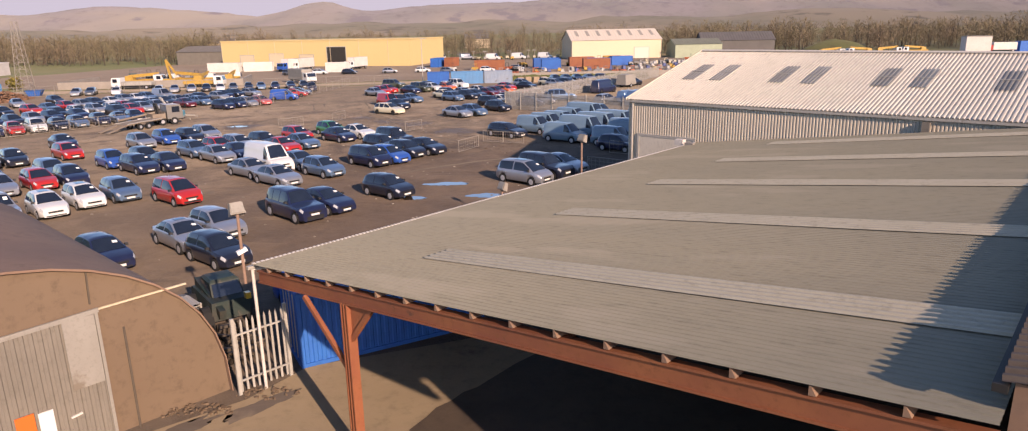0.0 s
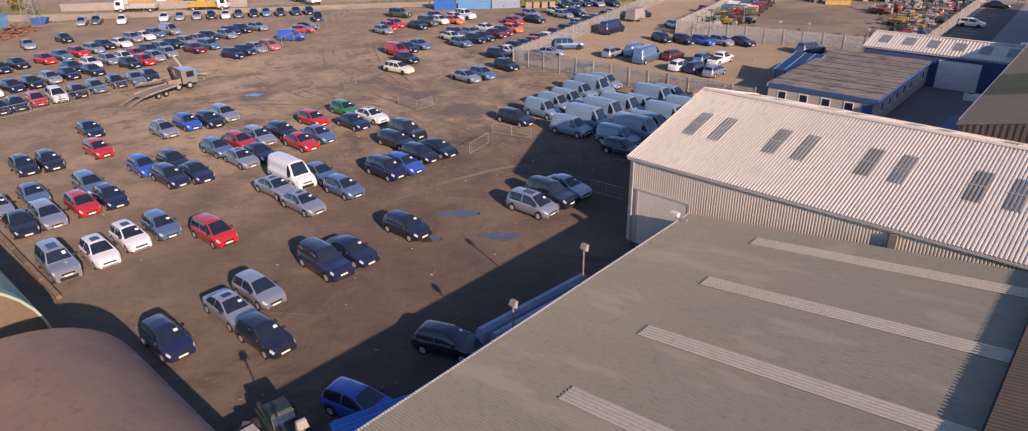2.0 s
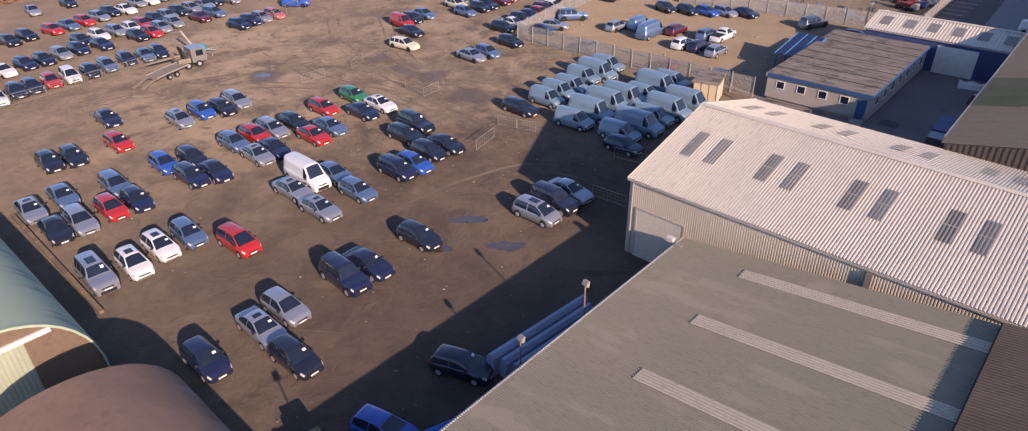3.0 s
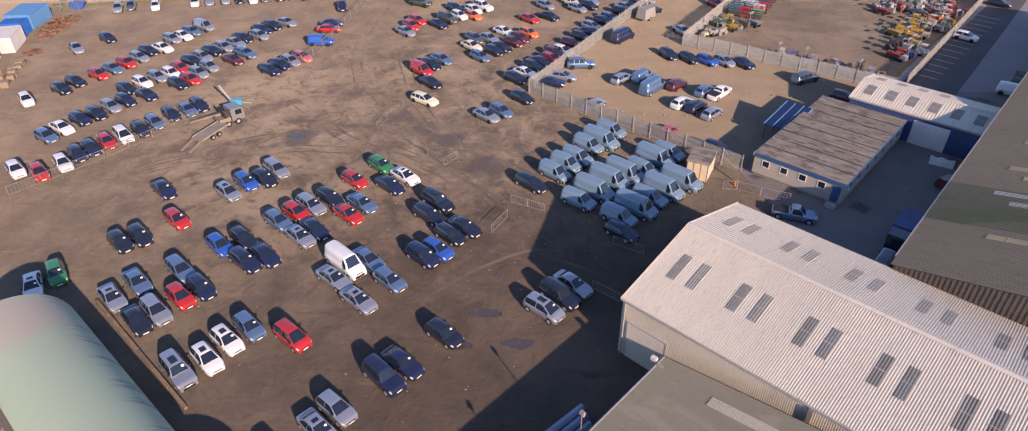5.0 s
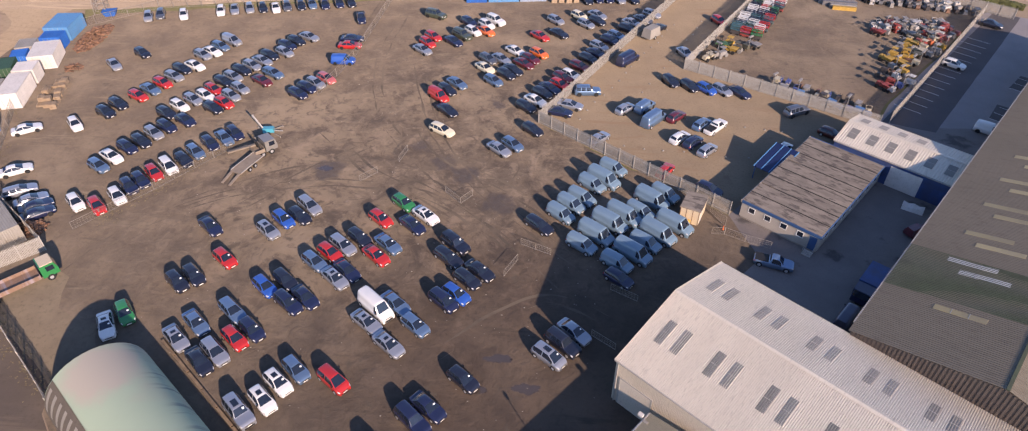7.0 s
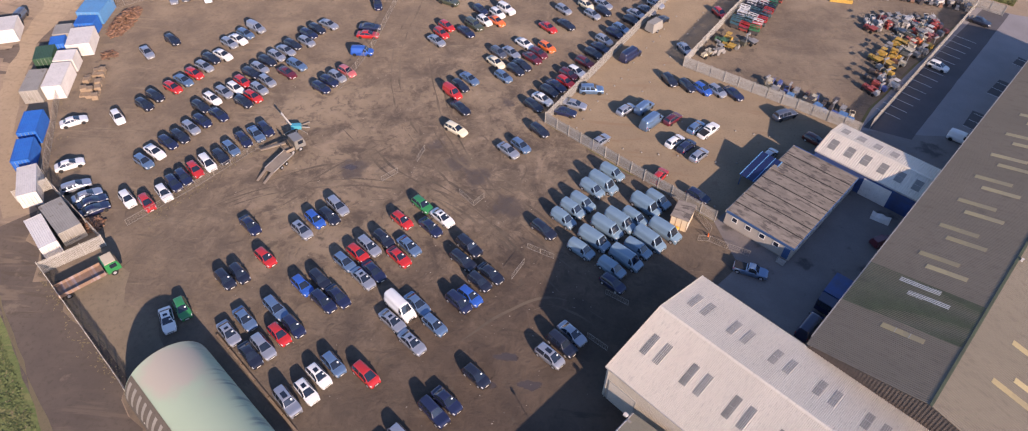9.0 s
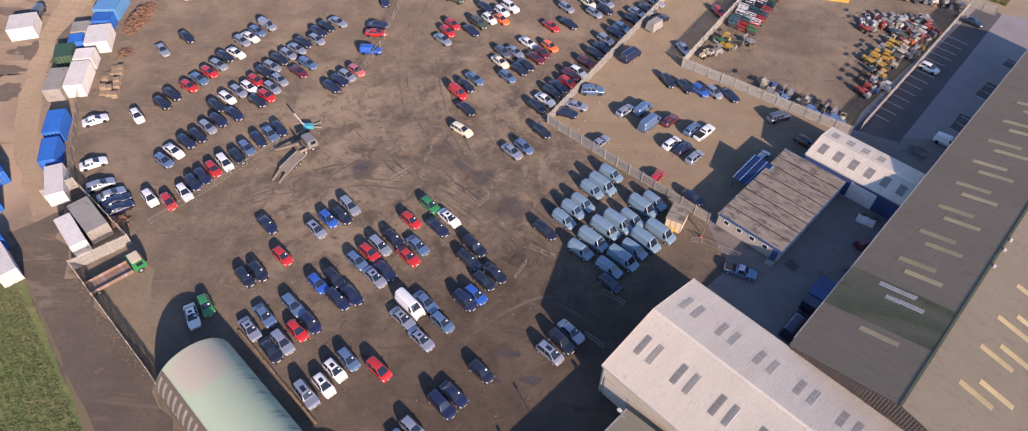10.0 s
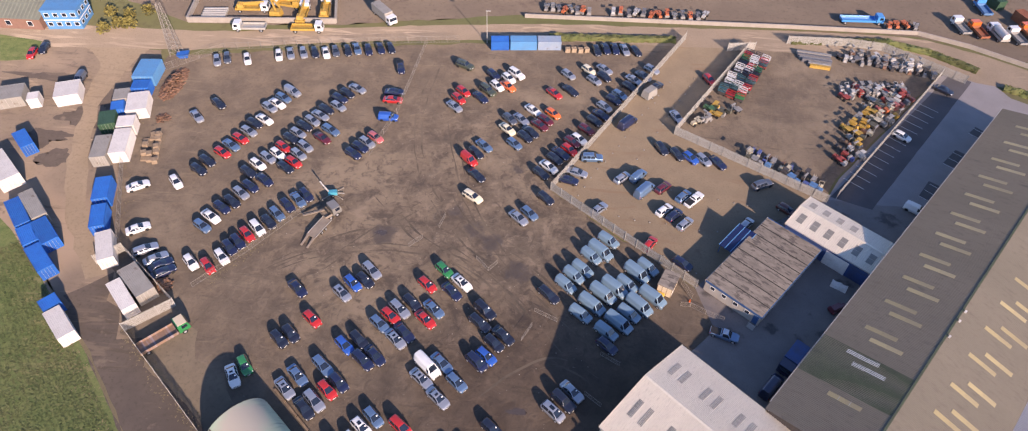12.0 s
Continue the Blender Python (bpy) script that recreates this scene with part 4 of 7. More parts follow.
part("infill_wall", Shape().ribs((0.04, 9.9, 0), (0.04, 3.36, 0), (0.04, 3.36, 3.66), (0.04, 9.9, 3.40), 0.2, 0.025), GREY_SHEET, barn_b, "grey corrugated sheet infill")
part("flashing", Shape().bar((0.0, 3.25, 3.72), (0.0, 9.9, 3.44), 0.07, 0.12), CONT_GREY, barn_b, "grey metal flashing")
part("corner_trim", Shape().box(-0.01, 0.05, 3.28, 3.36, 0, 3.7), CONT_GREY, barn_b)
part("patch_panel", Shape().box(-0.03, 0.0, 3.38, 4.14, 1.73, 3.64), CONT_GREY, barn_b, "pale patch panel")
part("sign", Shape().box(-0.04, 0.0, 4.68, 5.02, 0.75, 1.44), paint("white"), barn_b, "white notice")
part("sign", Shape().box(-0.04, 0.0, 5.10, 5.52, 0.75, 1.50), paint("orange"), barn_b, "orange notice")
part("door_bolt", Shape().bar((-0.03, 4.05, 1.06), (-0.03, 4.32, 1.02), 0.05), CONT_WHITE, barn_b, "white bolt")
part("seam", Shape().bar((0.08, 3.40, 3.9), (0.08, 3.36, 4.85), 0.04), BARK, barn_b)

GL, GR, GH = 23.38, 5.267, 5.9
barn_g, pts = barn(-25.74, 31.72, GL, GR, GH, BARN_GREEN, "faded green arched steel barn", rot=139.9)
part("end_wall", Shape().loft([[(x, p[0], max(0.0, p[1] - 0.03)) for p in pts] for x in (GL - 0.15, GL + 0.02)]), BARN_END, barn_g)
part("end_wall", Shape().loft([[(x, p[0], max(0.0, p[1] - 0.03)) for p in pts] for x in (0.10, 0.24)]), BARN_END, barn_g, "brown boarded end wall")
part("end_door", Shape().ribs((0.07, 8.1, 0.05), (0.07, 3.46, 0.05), (0.07, 3.46, 4.40), (0.07, 8.1, 4.40), 0.25, 0.02), PALE_GREEN, barn_g, "pale green sheeted sliding door")
part("tie_beam", Shape().box(-0.06, 0.08, 2.05, 8.5, 4.44, 4.76), CONT_WHITE, barn_g, "white painted door track")
part("rim", Shape().loft([[(-0.08, p[0], p[1] + 0.04), (0.1, p[0], p[1] + 0.04), (0.1, p[0] * 0.98 + 0.11, p[1] * 0.98), (-0.08, p[0] * 0.98 + 0.11, p[1] * 0.98)] for p in pts]), BARN_GREEN, barn_g, "pale green arch rim")
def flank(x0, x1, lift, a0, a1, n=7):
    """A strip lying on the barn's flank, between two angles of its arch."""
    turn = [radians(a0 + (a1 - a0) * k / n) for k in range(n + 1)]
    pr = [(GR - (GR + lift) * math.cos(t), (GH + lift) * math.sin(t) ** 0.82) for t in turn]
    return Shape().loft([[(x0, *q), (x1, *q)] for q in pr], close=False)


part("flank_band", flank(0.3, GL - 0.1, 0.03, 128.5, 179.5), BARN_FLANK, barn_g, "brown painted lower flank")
for i in range(9):
    for dx in (0.0, 1.25):
        part("side_light", flank(0.7 + i * 2.55 + dx, 1.2 + i * 2.55 + dx, 0.05, 135, 163), FLANK_LIGHT, barn_g, "dull pale side light")

# timber baulks lying beside the barn
for i in range(6):
    a = Vector((-43.7, 49.6)).lerp(Vector((-29.2, 37.0)), (i + 0.02) / 6)
    b = Vector((-43.7, 49.6)).lerp(Vector((-29.2, 37.0)), (i + 0.97) / 6)
    k = Shape().bar((a.x, a.y, 0.14), (b.x, b.y, 0.14), 0.30, 0.24)
    single("timber_baulk", k, WOOD, "long weathered timber baulk edging the yard", "timber", group="baulks beside the barn")

# ---- vehicles ----
# kind: length, width, height, belt, wheel radius, cabin (rear foot, rear top, front top, front foot), bonnet nose height, words
KINDS = {
    "h": (3.95, 1.72, 1.47, 0.94, 0.30, (-1.90, -1.52, 0.18, 1.02), 0.74, "hatchback"),
    "s": (4.40, 1.74, 1.42, 0.93, 0.31, (-1.62, -0.98, 0.18, 1.05), 0.72, "saloon car"),
    "e": (4.50, 1.76, 1.46, 0.94, 0.31, (-2.16, -1.82, 0.20, 1.10), 0.72, "estate car"),
    "m": (4.20, 1.78, 1.63, 1.00, 0.31, (-2.02, -1.72, 0.45, 1.40), 0.80, "people carrier"),
    "x": (4.50, 1.82, 1.76, 1.08, 0.36, (-2.16, -1.95, 0.32, 0.90), 0.92, "off-road car"),
    "v": (5.20, 1.96, 2.25, 1.18, 0.33, (-2.56, -2.50, 1.16, 1.80), 0.98, "panel van"),
    "p": (4.30, 1.78, 1.84, 1.05, 0.31, (-2.11, -2.04, 0.60, 1.30), 0.88, "small van"),
    "l": (4.90, 1.78, 1.66, 0.98, 0.34, (-0.55, -0.38, 0.55, 1.15), 0.86, "pickup truck"),
}


def lerp_table(tab, x):
    for (x0, y0), (x1, y1) in zip(tab, tab[1:]):
        if x <= x1:
            t = (x - x0) / (x1 - x0) if x1 > x0 else 0
            return y0 + (y1 - y0) * max(0.0, min(1.0, t))
    return tab[-1][1]


CACHE = {}


def soft(me, angle=38):
    me.set_sharp_from_angle(angle=radians(angle))
    return me


def car_meshes(kind):
    """The parts of one kind of vehicle, lofted along its length; glass and lamps follow the same skin, a little proud of it."""
    if kind in CACHE:
        return CACHE[kind]
    L, W, H, belt, wr, (rb, rt, ft, fb), nose, _ = KINDS[kind]
    hl, hw = L / 2, W / 2
    axles = (-hl + 0.78, hl - 0.80)
    boxy = kind in "vpx"
    shoulder = [(-hl, belt - 0.30), (-hl + 0.06, belt - 0.09), (-hl + 0.20, belt - 0.01), (0, belt), (fb, belt - 0.01), (fb + 0.3, belt - 0.05), (hl - 0.34, nose + 0.08), (hl - 0.10, nose + 0.01), (hl, nose - 0.13)]
    roof = [(-hl, 0), (rb, belt), (rt, H - 0.07), ((rt + ft) / 2 - 0.1, H), (ft - 0.15, H - 0.015), (ft, H - 0.06), (fb, belt), (hl, 0)]
    tum = 0.15 if kind in "vp" else 0.21
    edge = {"v": 0.15, "p": 0.11}.get(kind, 0.075)

    def smooth_at(tab, x, r=0.09):
        return sum(lerp_table(tab, x + d * r) for d in (-1, -0.5, 0, 0.5, 1)) / 5

    xs = sorted({round(v, 3) for v in [-hl, -hl + 0.04, -hl + 0.1, hl, hl - 0.03, hl - 0.08, *[-hl + 0.1 + (L - 0.2) * i / 36 for i in range(1, 36)], *[a + d for a in axles for d in (-wr - 0.07, -wr - 0.055, wr + 0.055, wr + 0.07)], rb, rt, ft, fb]})
    rows = []
    for x in xs:
        t = abs(x) / hl
        w = hw * (1 - (0.15 if boxy else 0.21) * max(0.0, (t - 0.62) / 0.38) ** 2.4)
        zs = smooth_at(shoulder, x)
        zr = max(zs, smooth_at(roof, x, 0.06 if boxy else 0.10))
        f = (zr - zs) / (H - belt)
        zb = 0.20 + 0.05 * max(0.0, (t - 0.88) / 0.12)
        for a in axles:
            r = wr + 0.065
            if abs(x - a) < r:
                zb = max(zb, wr * 0.9 + 0.96 * math.sqrt(r * r - (x - a) ** 2))
        zb = min(zb, zs - 0.20)
        yb = w - 0.085
        yr = yb - tum * f - 0.02
        rows.append((x, [(w - 0.09, zb), (w - 0.015, zb + 0.07), (w, zb + (zs - zb) * 0.55), (w - 0.012, zs - 0.13), (w - 0.05, zs - 0.035), (yb, zs),
                         (yb + (yr - yb) * 0.5 + 0.015 * f, zs + (zr - zs) * 0.52), (yr, zr - edge * f), (yr - edge, zr - 0.022 * f), (yr * 0.5, zr + 0.014), (0.0, zr + 0.026)]))
    body = Shape().loft([[(x, y, z) for y, z in h] + [(x, -y, z) for y, z in reversed(h[:-1])] + [(x, 0, h[0][1])] for x, h in rows])

    def skin(x0, x1, k0, k1, side, dy=0.008, dz=0.010):
        """A patch of the skin between two stations and two lines of the section, lifted off it."""
        cut = [h for h in rows if x0 - 1e-6 <= h[0] <= x1 + 1e-6]
        ends = []
        for xe in (x0, x1):
            i = next(i for i in range(len(rows) - 1) if rows[i][0] <= xe <= rows[i + 1][0])
            (xa, ha), (xb, hb) = rows[i], rows[i + 1]
            t = (xe - xa) / (xb - xa)
            ends.append((xe, [(p[0] + (q[0] - p[0]) * t, p[1] + (q[1] - p[1]) * t) for p, q in zip(ha, hb)]))
        cut = [ends[0]] + [c for c in cut if x0 + 0.01 < c[0] < x1 - 0.01] + [ends[1]]
        if side:
            lines = [[(x, side * (h[k][0] + dy), h[k][1] + dz * 0.4) for k in range(k0, k1 + 1)] for x, h in cut]
        else:
            lines = [[(x, h[k][0], h[k][1] + dz) for k in range(k0, 11)] + [(x, -h[k][0], h[k][1] + dz) for k in range(9, k0 - 1, -1)] for x, h in cut]
        q = Shape().loft(lines, close=False, caps=False)
        if side < 0:
            q.f = [tuple(reversed(g)) for g in q.f]
        return q

    panes = [("windscreen", skin(ft + 0.03, fb - 0.02, 8, 10, 0, dz=0.014))]
    if kind not in "vp":
        panes.append(("rear_window", skin(rb + (rt - rb) * 0.22, rt - 0.02, 8, 10, 0, dz=0.014)))
    lo, hi = rb + 0.16, fb - 0.22
    cuts = {"v": ((0.845, 0.985),), "p": ((0.775, 0.975),), "l": ((0.10, 0.95),), "x": ((0.02, 0.30), (0.33, 0.60), (0.63, 0.97)), "e": ((0.02, 0.30), (0.33, 0.60), (0.63, 0.97))}.get(kind, ((0.05, 0.47), (0.50, 0.97)))
    for side in (1, -1):
        for a, b in cuts:
            panes.append(("side_window", skin(lo + (hi - lo) * a, lo + (hi - lo) * b, 5, 7, side)))
    lamps = [skin(hl - 0.27, hl - 0.03, 3, 5, sg, dy=0.008, dz=0.02) for sg in (1, -1)]
    tails = [skin(-hl + 0.02, -hl + 0.24, 3, 4, sg, dy=0.008, dz=0.0) for sg in (1, -1)]
    wheel = Shape().tube((0, -0.1, 0), (0, 0.1, 0), wr, n=14)
    rim = Shape().tube((0, 0.095, 0), (0, 0.112, 0), wr * 0.68, wr * 0.58, n=10)
    zf = nose - 0.16
    plate = Shape().box(hl - 0.03, hl + 0.016, -0.26, 0.26, zf - 0.23, zf - 0.12)
    grille = Shape().box(hl - 0.06, hl + 0.010, -0.40, 0.40, zf - 0.11, zf + 0.0).box(hl - 0.06, hl + 0.008, -0.54, 0.54, 0.27, zf - 0.245)
    mirror = Shape().box(fb - 0.44, fb - 0.28, 0, 0.17, belt + 0.02, belt + 0.14, cut=0.02)
    xc = ft + (fb - ft) * 0.55
    zc, zd = [max(smooth_at(shoulder, x), smooth_at(roof, x, 0.1)) + 0.05 for x in (xc, xc - 0.15)]
    card = Shape().add([(xc, 0.28, zc), (xc, 0.50, zc - 0.01), (xc - 0.15, 0.50, zd - 0.01), (xc - 0.15, 0.28, zd)], [(0, 1, 2, 3)])
    bed = Shape().box(-hl + 0.12, rb - 0.10, -hw + 0.16, hw - 0.16, belt - 0.05, belt + 0.05) if kind == "l" else None
    sunroof = skin((rt + ft) / 2 - 0.05, ft - 0.22, 9, 10, 0, dz=0.012) if kind in "hsmex" else None
    CACHE[kind] = dict(body=soft(body.mesh("body", TRIM, smooth=True), 50), panes=[(n, q.mesh(n, GLASS, smooth=True)) for n, q in panes],
                       wheel=wheel.mesh("wheel", RUBBER), rim=rim.mesh("rim", ALLOY), lamps=[q.mesh("headlight", LENS, smooth=True) for q in lamps], tails=[q.mesh("tail_light", TAIL, smooth=True) for q in tails],
                       plate=plate.mesh("number_plate", PLATE), grille=grille.mesh("grille", TRIM), mirror=mirror.mesh("door_mirror", TRIM), card=card.mesh("price_card", CARD),
                       bed=bed.mesh("load_bed", TRIM) if bed else None, sunroof=sunroof.mesh("sunroof", GLASS, smooth=True) if sunroof else None, axles=axles, hw=hw, wr=wr, coloured={})
    return CACHE[kind]


def car(kind, colour, x, y, heading, group, near=True, where="on the muddy yard", card=True, sunroof=False):
    c = car_meshes(kind)
    words = KINDS[kind][7]
    cname = {"paleblue": "pale metallic blue", "ice": "pale ice-blue", "navy": "dark navy blue"}.get(colour, colour)
    th = thing(words.replace("-", "_").replace(" ", "_"), x, y, heading, f"{cname} {words} parked {where}", "van" if kind in "vp" else "car", group)
    if colour not in c["coloured"]:
        c["coloured"][colour] = c["body"].copy()
        c["coloured"][colour].materials[0] = paint(colour)
        c["coloured"][colour].materials.append(TRIM)
        # lowest faces go black: dark skirts, and shade painted along the sill
        for poly in c["coloured"][colour].polygons:
            poly.material_index = 1 if poly.center.z < (0.44 if kind in "vpx" else 0.31) and abs(poly.normal.z) < 0.9 else 0
    part("body", c["coloured"][colour], None, th)
    for nm, me in c["panes"]:
        part(nm, me, None, th)
    for a in c["axles"]:
        for sg in (1, -1):
            w = part("wheel", c["wheel"], None, th)
            w.matrix_basis = pose(a, sg * (c["hw"] - 0.11), c["wr"], 0, 0, 0 if sg > 0 else 180)
            if near and y < 105:
                part("rim", c["rim"], None, w)
    for me in c["lamps"]:
        part("headlight", me, None, th)
    part("number_plate", c["plate"], None, th)
    if near:
        for me in c["tails"]:
            part("tail_light", me, None, th)
        part("grille", c["grille"], None, th)
        for sg in (1, -1):
            m = part("door_mirror", c["mirror"], None, th)
            m.matrix_basis = Matrix.Translation((0, sg * (c["hw"] - 0.10), 0)) @ Matrix.Diagonal((1, sg, 1, 1))
        if card:
            part("price_card", c["card"], None, th)
    if sunroof and c["sunroof"]:
        part("sunroof", c["sunroof"], None, th)
    if c["bed"]:
        part("load_bed", c["bed"], None, th)
    return th


CARS = {
    "main": """
        s navy -45.7 68.8 -41; h red -41.4 62.8 -41; h black -45.7 58.4 -41; h black -44.1 59.6 -41
        h silver -37.7 68.5 -41; h blue -36.4 70.9 -41; h black -34.4 71.7 -41; e silver -33.7 74.0 -41
        h red -23.3 71.9 -41; h green -20.8 75.5 -41; s white -17.3 73.0 -41; s navy -18.8 70.9 -41
        e silver -27.1 66.3 -41; h black -25.3 67.9 -41; s red -22.4 64.7 -41; s paleblue -21.3 66.9 -41
        h red -28.4 64.8 -41; h paleblue -29.9 63.0 -41; s silver -26.6 60.3 -41; s navy -25.4 61.7 -41
        h blue -34.7 58.3 -41; h black -32.6 59.6 -41; e navy -31.1 55.9 -41; s navy -29.3 56.9 -41
        e paleblue -37.2 54.2 -41; h navy -33.9 51.5 -41; h red -35.4 50.1 -41; s paleblue -40.7 52.1 -41
        e silver -36.9 48.1 -41; s silver -42.0 49.7 -41; s black -38.1 46.7 -41; x silver -31.4 40.6 -41
        h white -29.5 42.2 -41; h white -28.6 44.5 -41; h paleblue -27.2 46.3 -41; m red -22.8 45.2 -41
        v white -20.5 55.8 -41; s paleblue -18.3 56.6 -41; h paleblue -15.4 53.4 -41; s silver -21.1 53.5 -41
        s silver -17.9 50.4 -41; x black -12.5 67.5 -41; e black -13.1 64.9 -41; s black -8.9 62.8 -41
        h black -10.3 61.2 -41; m navy -12.7 57.4 -41; h blue -11.3 58.6 -41; e black -1.8 72.0 -41
        h black -9.0 46.2 -41; x navy -13.5 40.8 -41; s navy -12.2 42.5 -41; h silver -16.7 37.3 -41
        s silver -17.6 35.2 -41; h black -14.6 32.5 -41; h navy -20.0 32.15 -41; m silver 0.1 49.9 -41
        x black 1.6 51.8 -41; s silver 2.9 53.6 -41; h black -4.3 32.0 -22; h blue -8.0 26.9 -26
        s white -50.8 51.0 -55; h green -49.6 53.0 -50
    """,
    "van": """
        p ice 1.1 74.4 -40; p ice 2.5 76.6 -40; p ice 4.0 78.2 -40; p ice 5.5 81.4 -40
        v ice 7.2 82.7 -40; p ice 8.7 85.5 -40; p ice 3.9 68.4 -40; v ice 5.8 70.5 -40
        v ice 7.7 73.0 -40; v ice 9.7 74.6 -40; p ice 12.0 75.6 -40; v ice 13.8 78.3 -40
        p ice 15.8 79.8 -40; p ice 8.3 65.3 -40; v ice 10.4 67.2 -40; p ice 12.2 69.3 -40
        v ice 14.0 71.2 -40; v ice 16.4 73.2 -40; h navy 8.4 62.6 -40
    """,
    "fence": """
        h silver -83.9 131.8 -68; h grey -81.9 133.1 -68; h white -77.1 133.2 -68; h white -70.2 135.6 -68
        s silver -67.7 136.7 -68; h silver -64.7 137.3 -68; h black -62.0 137.7 -68; s white -59.4 138.0 -68
        h grey -57.2 138.8 -68; h black -54.4 139.4 -68; s paleblue -52.4 140.5 -68; h navy -49.5 140.3 -68
        s navy -46.8 141.4 -68; h black -44.3 141.7 -68
    """,
    "west upper": """
        h black -77.7 116.2 -38; s silver -80.8 111.6 -45; l navy -40.4 134.4 -75; s navy -40.0 124.9 0
        s red -39.8 122.1 0; p blue -39.5 115.9 0; p silver -62.8 122.2 -31; h paleblue -64.2 119.9 -31
        s white -65.0 117.8 -31; h silver -66.2 116.3 -31; s white -66.0 112.2 -31; h black -67.7 110.7 -31
        h silver -68.0 108.0 -31; h red -69.0 105.6 -31; s paleblue -70.2 103.4 -31; h red -71.2 101.0 -31
        h black -73.3 98.2 -31; h black -74.1 95.6 -31; s silver -48.6 125.1 -31; h black -50.5 123.2 -31
        h navy -51.7 121.2 -31; h silver -51.3 118.4 -31; h black -53.7 117.0 -31; s silver -54.4 114.9 -31
        h silver -55.6 112.9 -31; h black -56.8 111.0 -31; h silver -57.5 108.6 -31; h black -58.5 106.8 -31
    """,
    "west middle": """
        e paleblue -50.9 110.4 -34; s maroon -52.0 107.7 -34; h silver -54.8 104.7 -34; h silver -55.5 102.2 -34
        h red -55.8 99.8 -34; h red -59.2 104.0 -34; h white -59.8 101.9 -34; h black -57.0 98.1 -34
        h silver -61.4 100.5 -34; h white -62.8 98.4 -34; h black -64.0 96.0 -34; s navy -60.1 94.2 -34
        h navy -62.2 92.1 -34; h silver -63.4 90.1 -34; h black -64.3 87.7 -34; h navy -65.7 86.0 -34
        s white -66.9 83.5 -34; h paleblue -67.6 81.0 -34; s white -84.0 89.8 35; h white -77.1 91.7 -47
        s white -79.1 79.1 35; e silver -75.6 74.4 37; s silver -72.8 72.5 40; s navy -71.3 71.2 40
        s navy -70.2 69.7 40; h navy -44.4 103.7 -34; h navy -43.4 105.8 -34; h silver -42.3 107.4 -34
        h pink -40.9 109.2 -34
    """,
    "wire fence": """
        h white -66.3 72.4 -43; h red -63.0 71.9 -43; h white -61.3 74.2 -43; h navy -60.7 76.5 -43
        h navy -59.7 78.0 -43; h red -58.6 79.9 -43; m white -57.2 81.6 -43; h black -55.6 83.3 -43
        h paleblue -54.7 85.5 -43; h navy -53.4 87.9 -43; s paleblue -51.8 89.6 -43; h navy -50.6 91.0 -43
    """,
    "centre far": """
        s silver -25.7 121.4 -44; h red -25.2 124.3 -44; h red -24.5 127.0 -44; x olive -25.4 136.8 -25
        s navy -20.3 125.3 -44; x olive -18.9 127.9 -44; h navy -18.3 134.1 -44; h white -17.0 129.9 -44
        s orange -14.5 130.1 -44; h white -14.6 133.1 -44; x white -12.9 134.9 -44; s cream -13.2 115.1 -44
        s silver -10.5 118.7 -44; h grey -13.0 118.5 -44; h black -9.2 113.0 -44; s black -8.1 114.7 -44
        h paleblue -11.3 110.5 -44; s white -8.1 122.1 -44; h maroon -5.1 119.0 -44; s maroon -6.3 117.2 -44
        h orange -3.6 121.4 -44; s red -3.7 128.7 -44; s black -0.0 130.1 -44; h silver -0.7 136.1 -44
        h cream 4.1 138.5 -44; h silver 5.4 134.7 -44; s silver 7.8 139.2 -44; h black 7.7 136.3 -44
        p red -20.2 104.6 -44; h black -19.0 106.8 -44; s paleblue -17.6 109.2 -44; s black -18.1 100.2 -44
        e cream -18.1 94.2 -35; s silver -8.6 89.5 -44; h paleblue -6.6 90.9 -44; h black 5.9 146.7 -75
        s navy 8.1 147.9 -75; s navy 10.4 148.1 -75; s silver 12.8 147.9 -75; h black 15.5 147.6 -60
    """,
    "palisade": """
        h black -3.7 95.3 -42; h black -5.1 102.2 -42; s white -3.6 104.3 -42; h black -2.5 106.8 -42
        s navy -1.3 108.6 -42; h red 0.4 110.0 -42; h maroon 0.9 112.5 -42; h white 2.4 113.5 -42
        h maroon 3.9 116.9 -42; h black 5.6 120.0 -42; s navy 7.1 122.2 -42; h silver 7.8 125.1 -42
        h navy 9.9 127.9 -42; h paleblue 11.3 129.8 -42; h black 13.6 133.2 -42; s silver 14.7 135.9 -42
        s grey 17.0 137.7 -42; h silver 19.1 140.5 -42
    """,
    "compound": """
        x paleblue 5.3 107.9 2; s silver 2.3 103.2 -20; s navy 0.5 100.9 -15; s silver 6.8 93.4 48
        h silver 11.5 102.7 48; p paleblue 14.8 103.5 48; v paleblue 15.9 99.5 48; h maroon 19.7 100.8 48
        h white 19.6 94.6 48; h navy 21.5 93.5 48; h silver 23.4 91.4 48; h paleblue 23.6 98.8 48
        l white 25.7 98.1 48; h red 16.4 85.6 60; v navy 12.9 120.0 48; h black 20.0 112.6 -60
        s silver 23.9 123.5 -65; h red 32.5 138.2 -60; h black 23.1 111.1 -55; h blue 25.9 110.3 -50
        h silver 28.6 110.0 -50; s navy 31.5 109.5 -50; h black 19.9 134.0 48; s black 87.5 140.7 -40
        h white 72.9 122.5 -44; p white 69.3 100.1 -35; l paleblue 28.2 66.8 -20
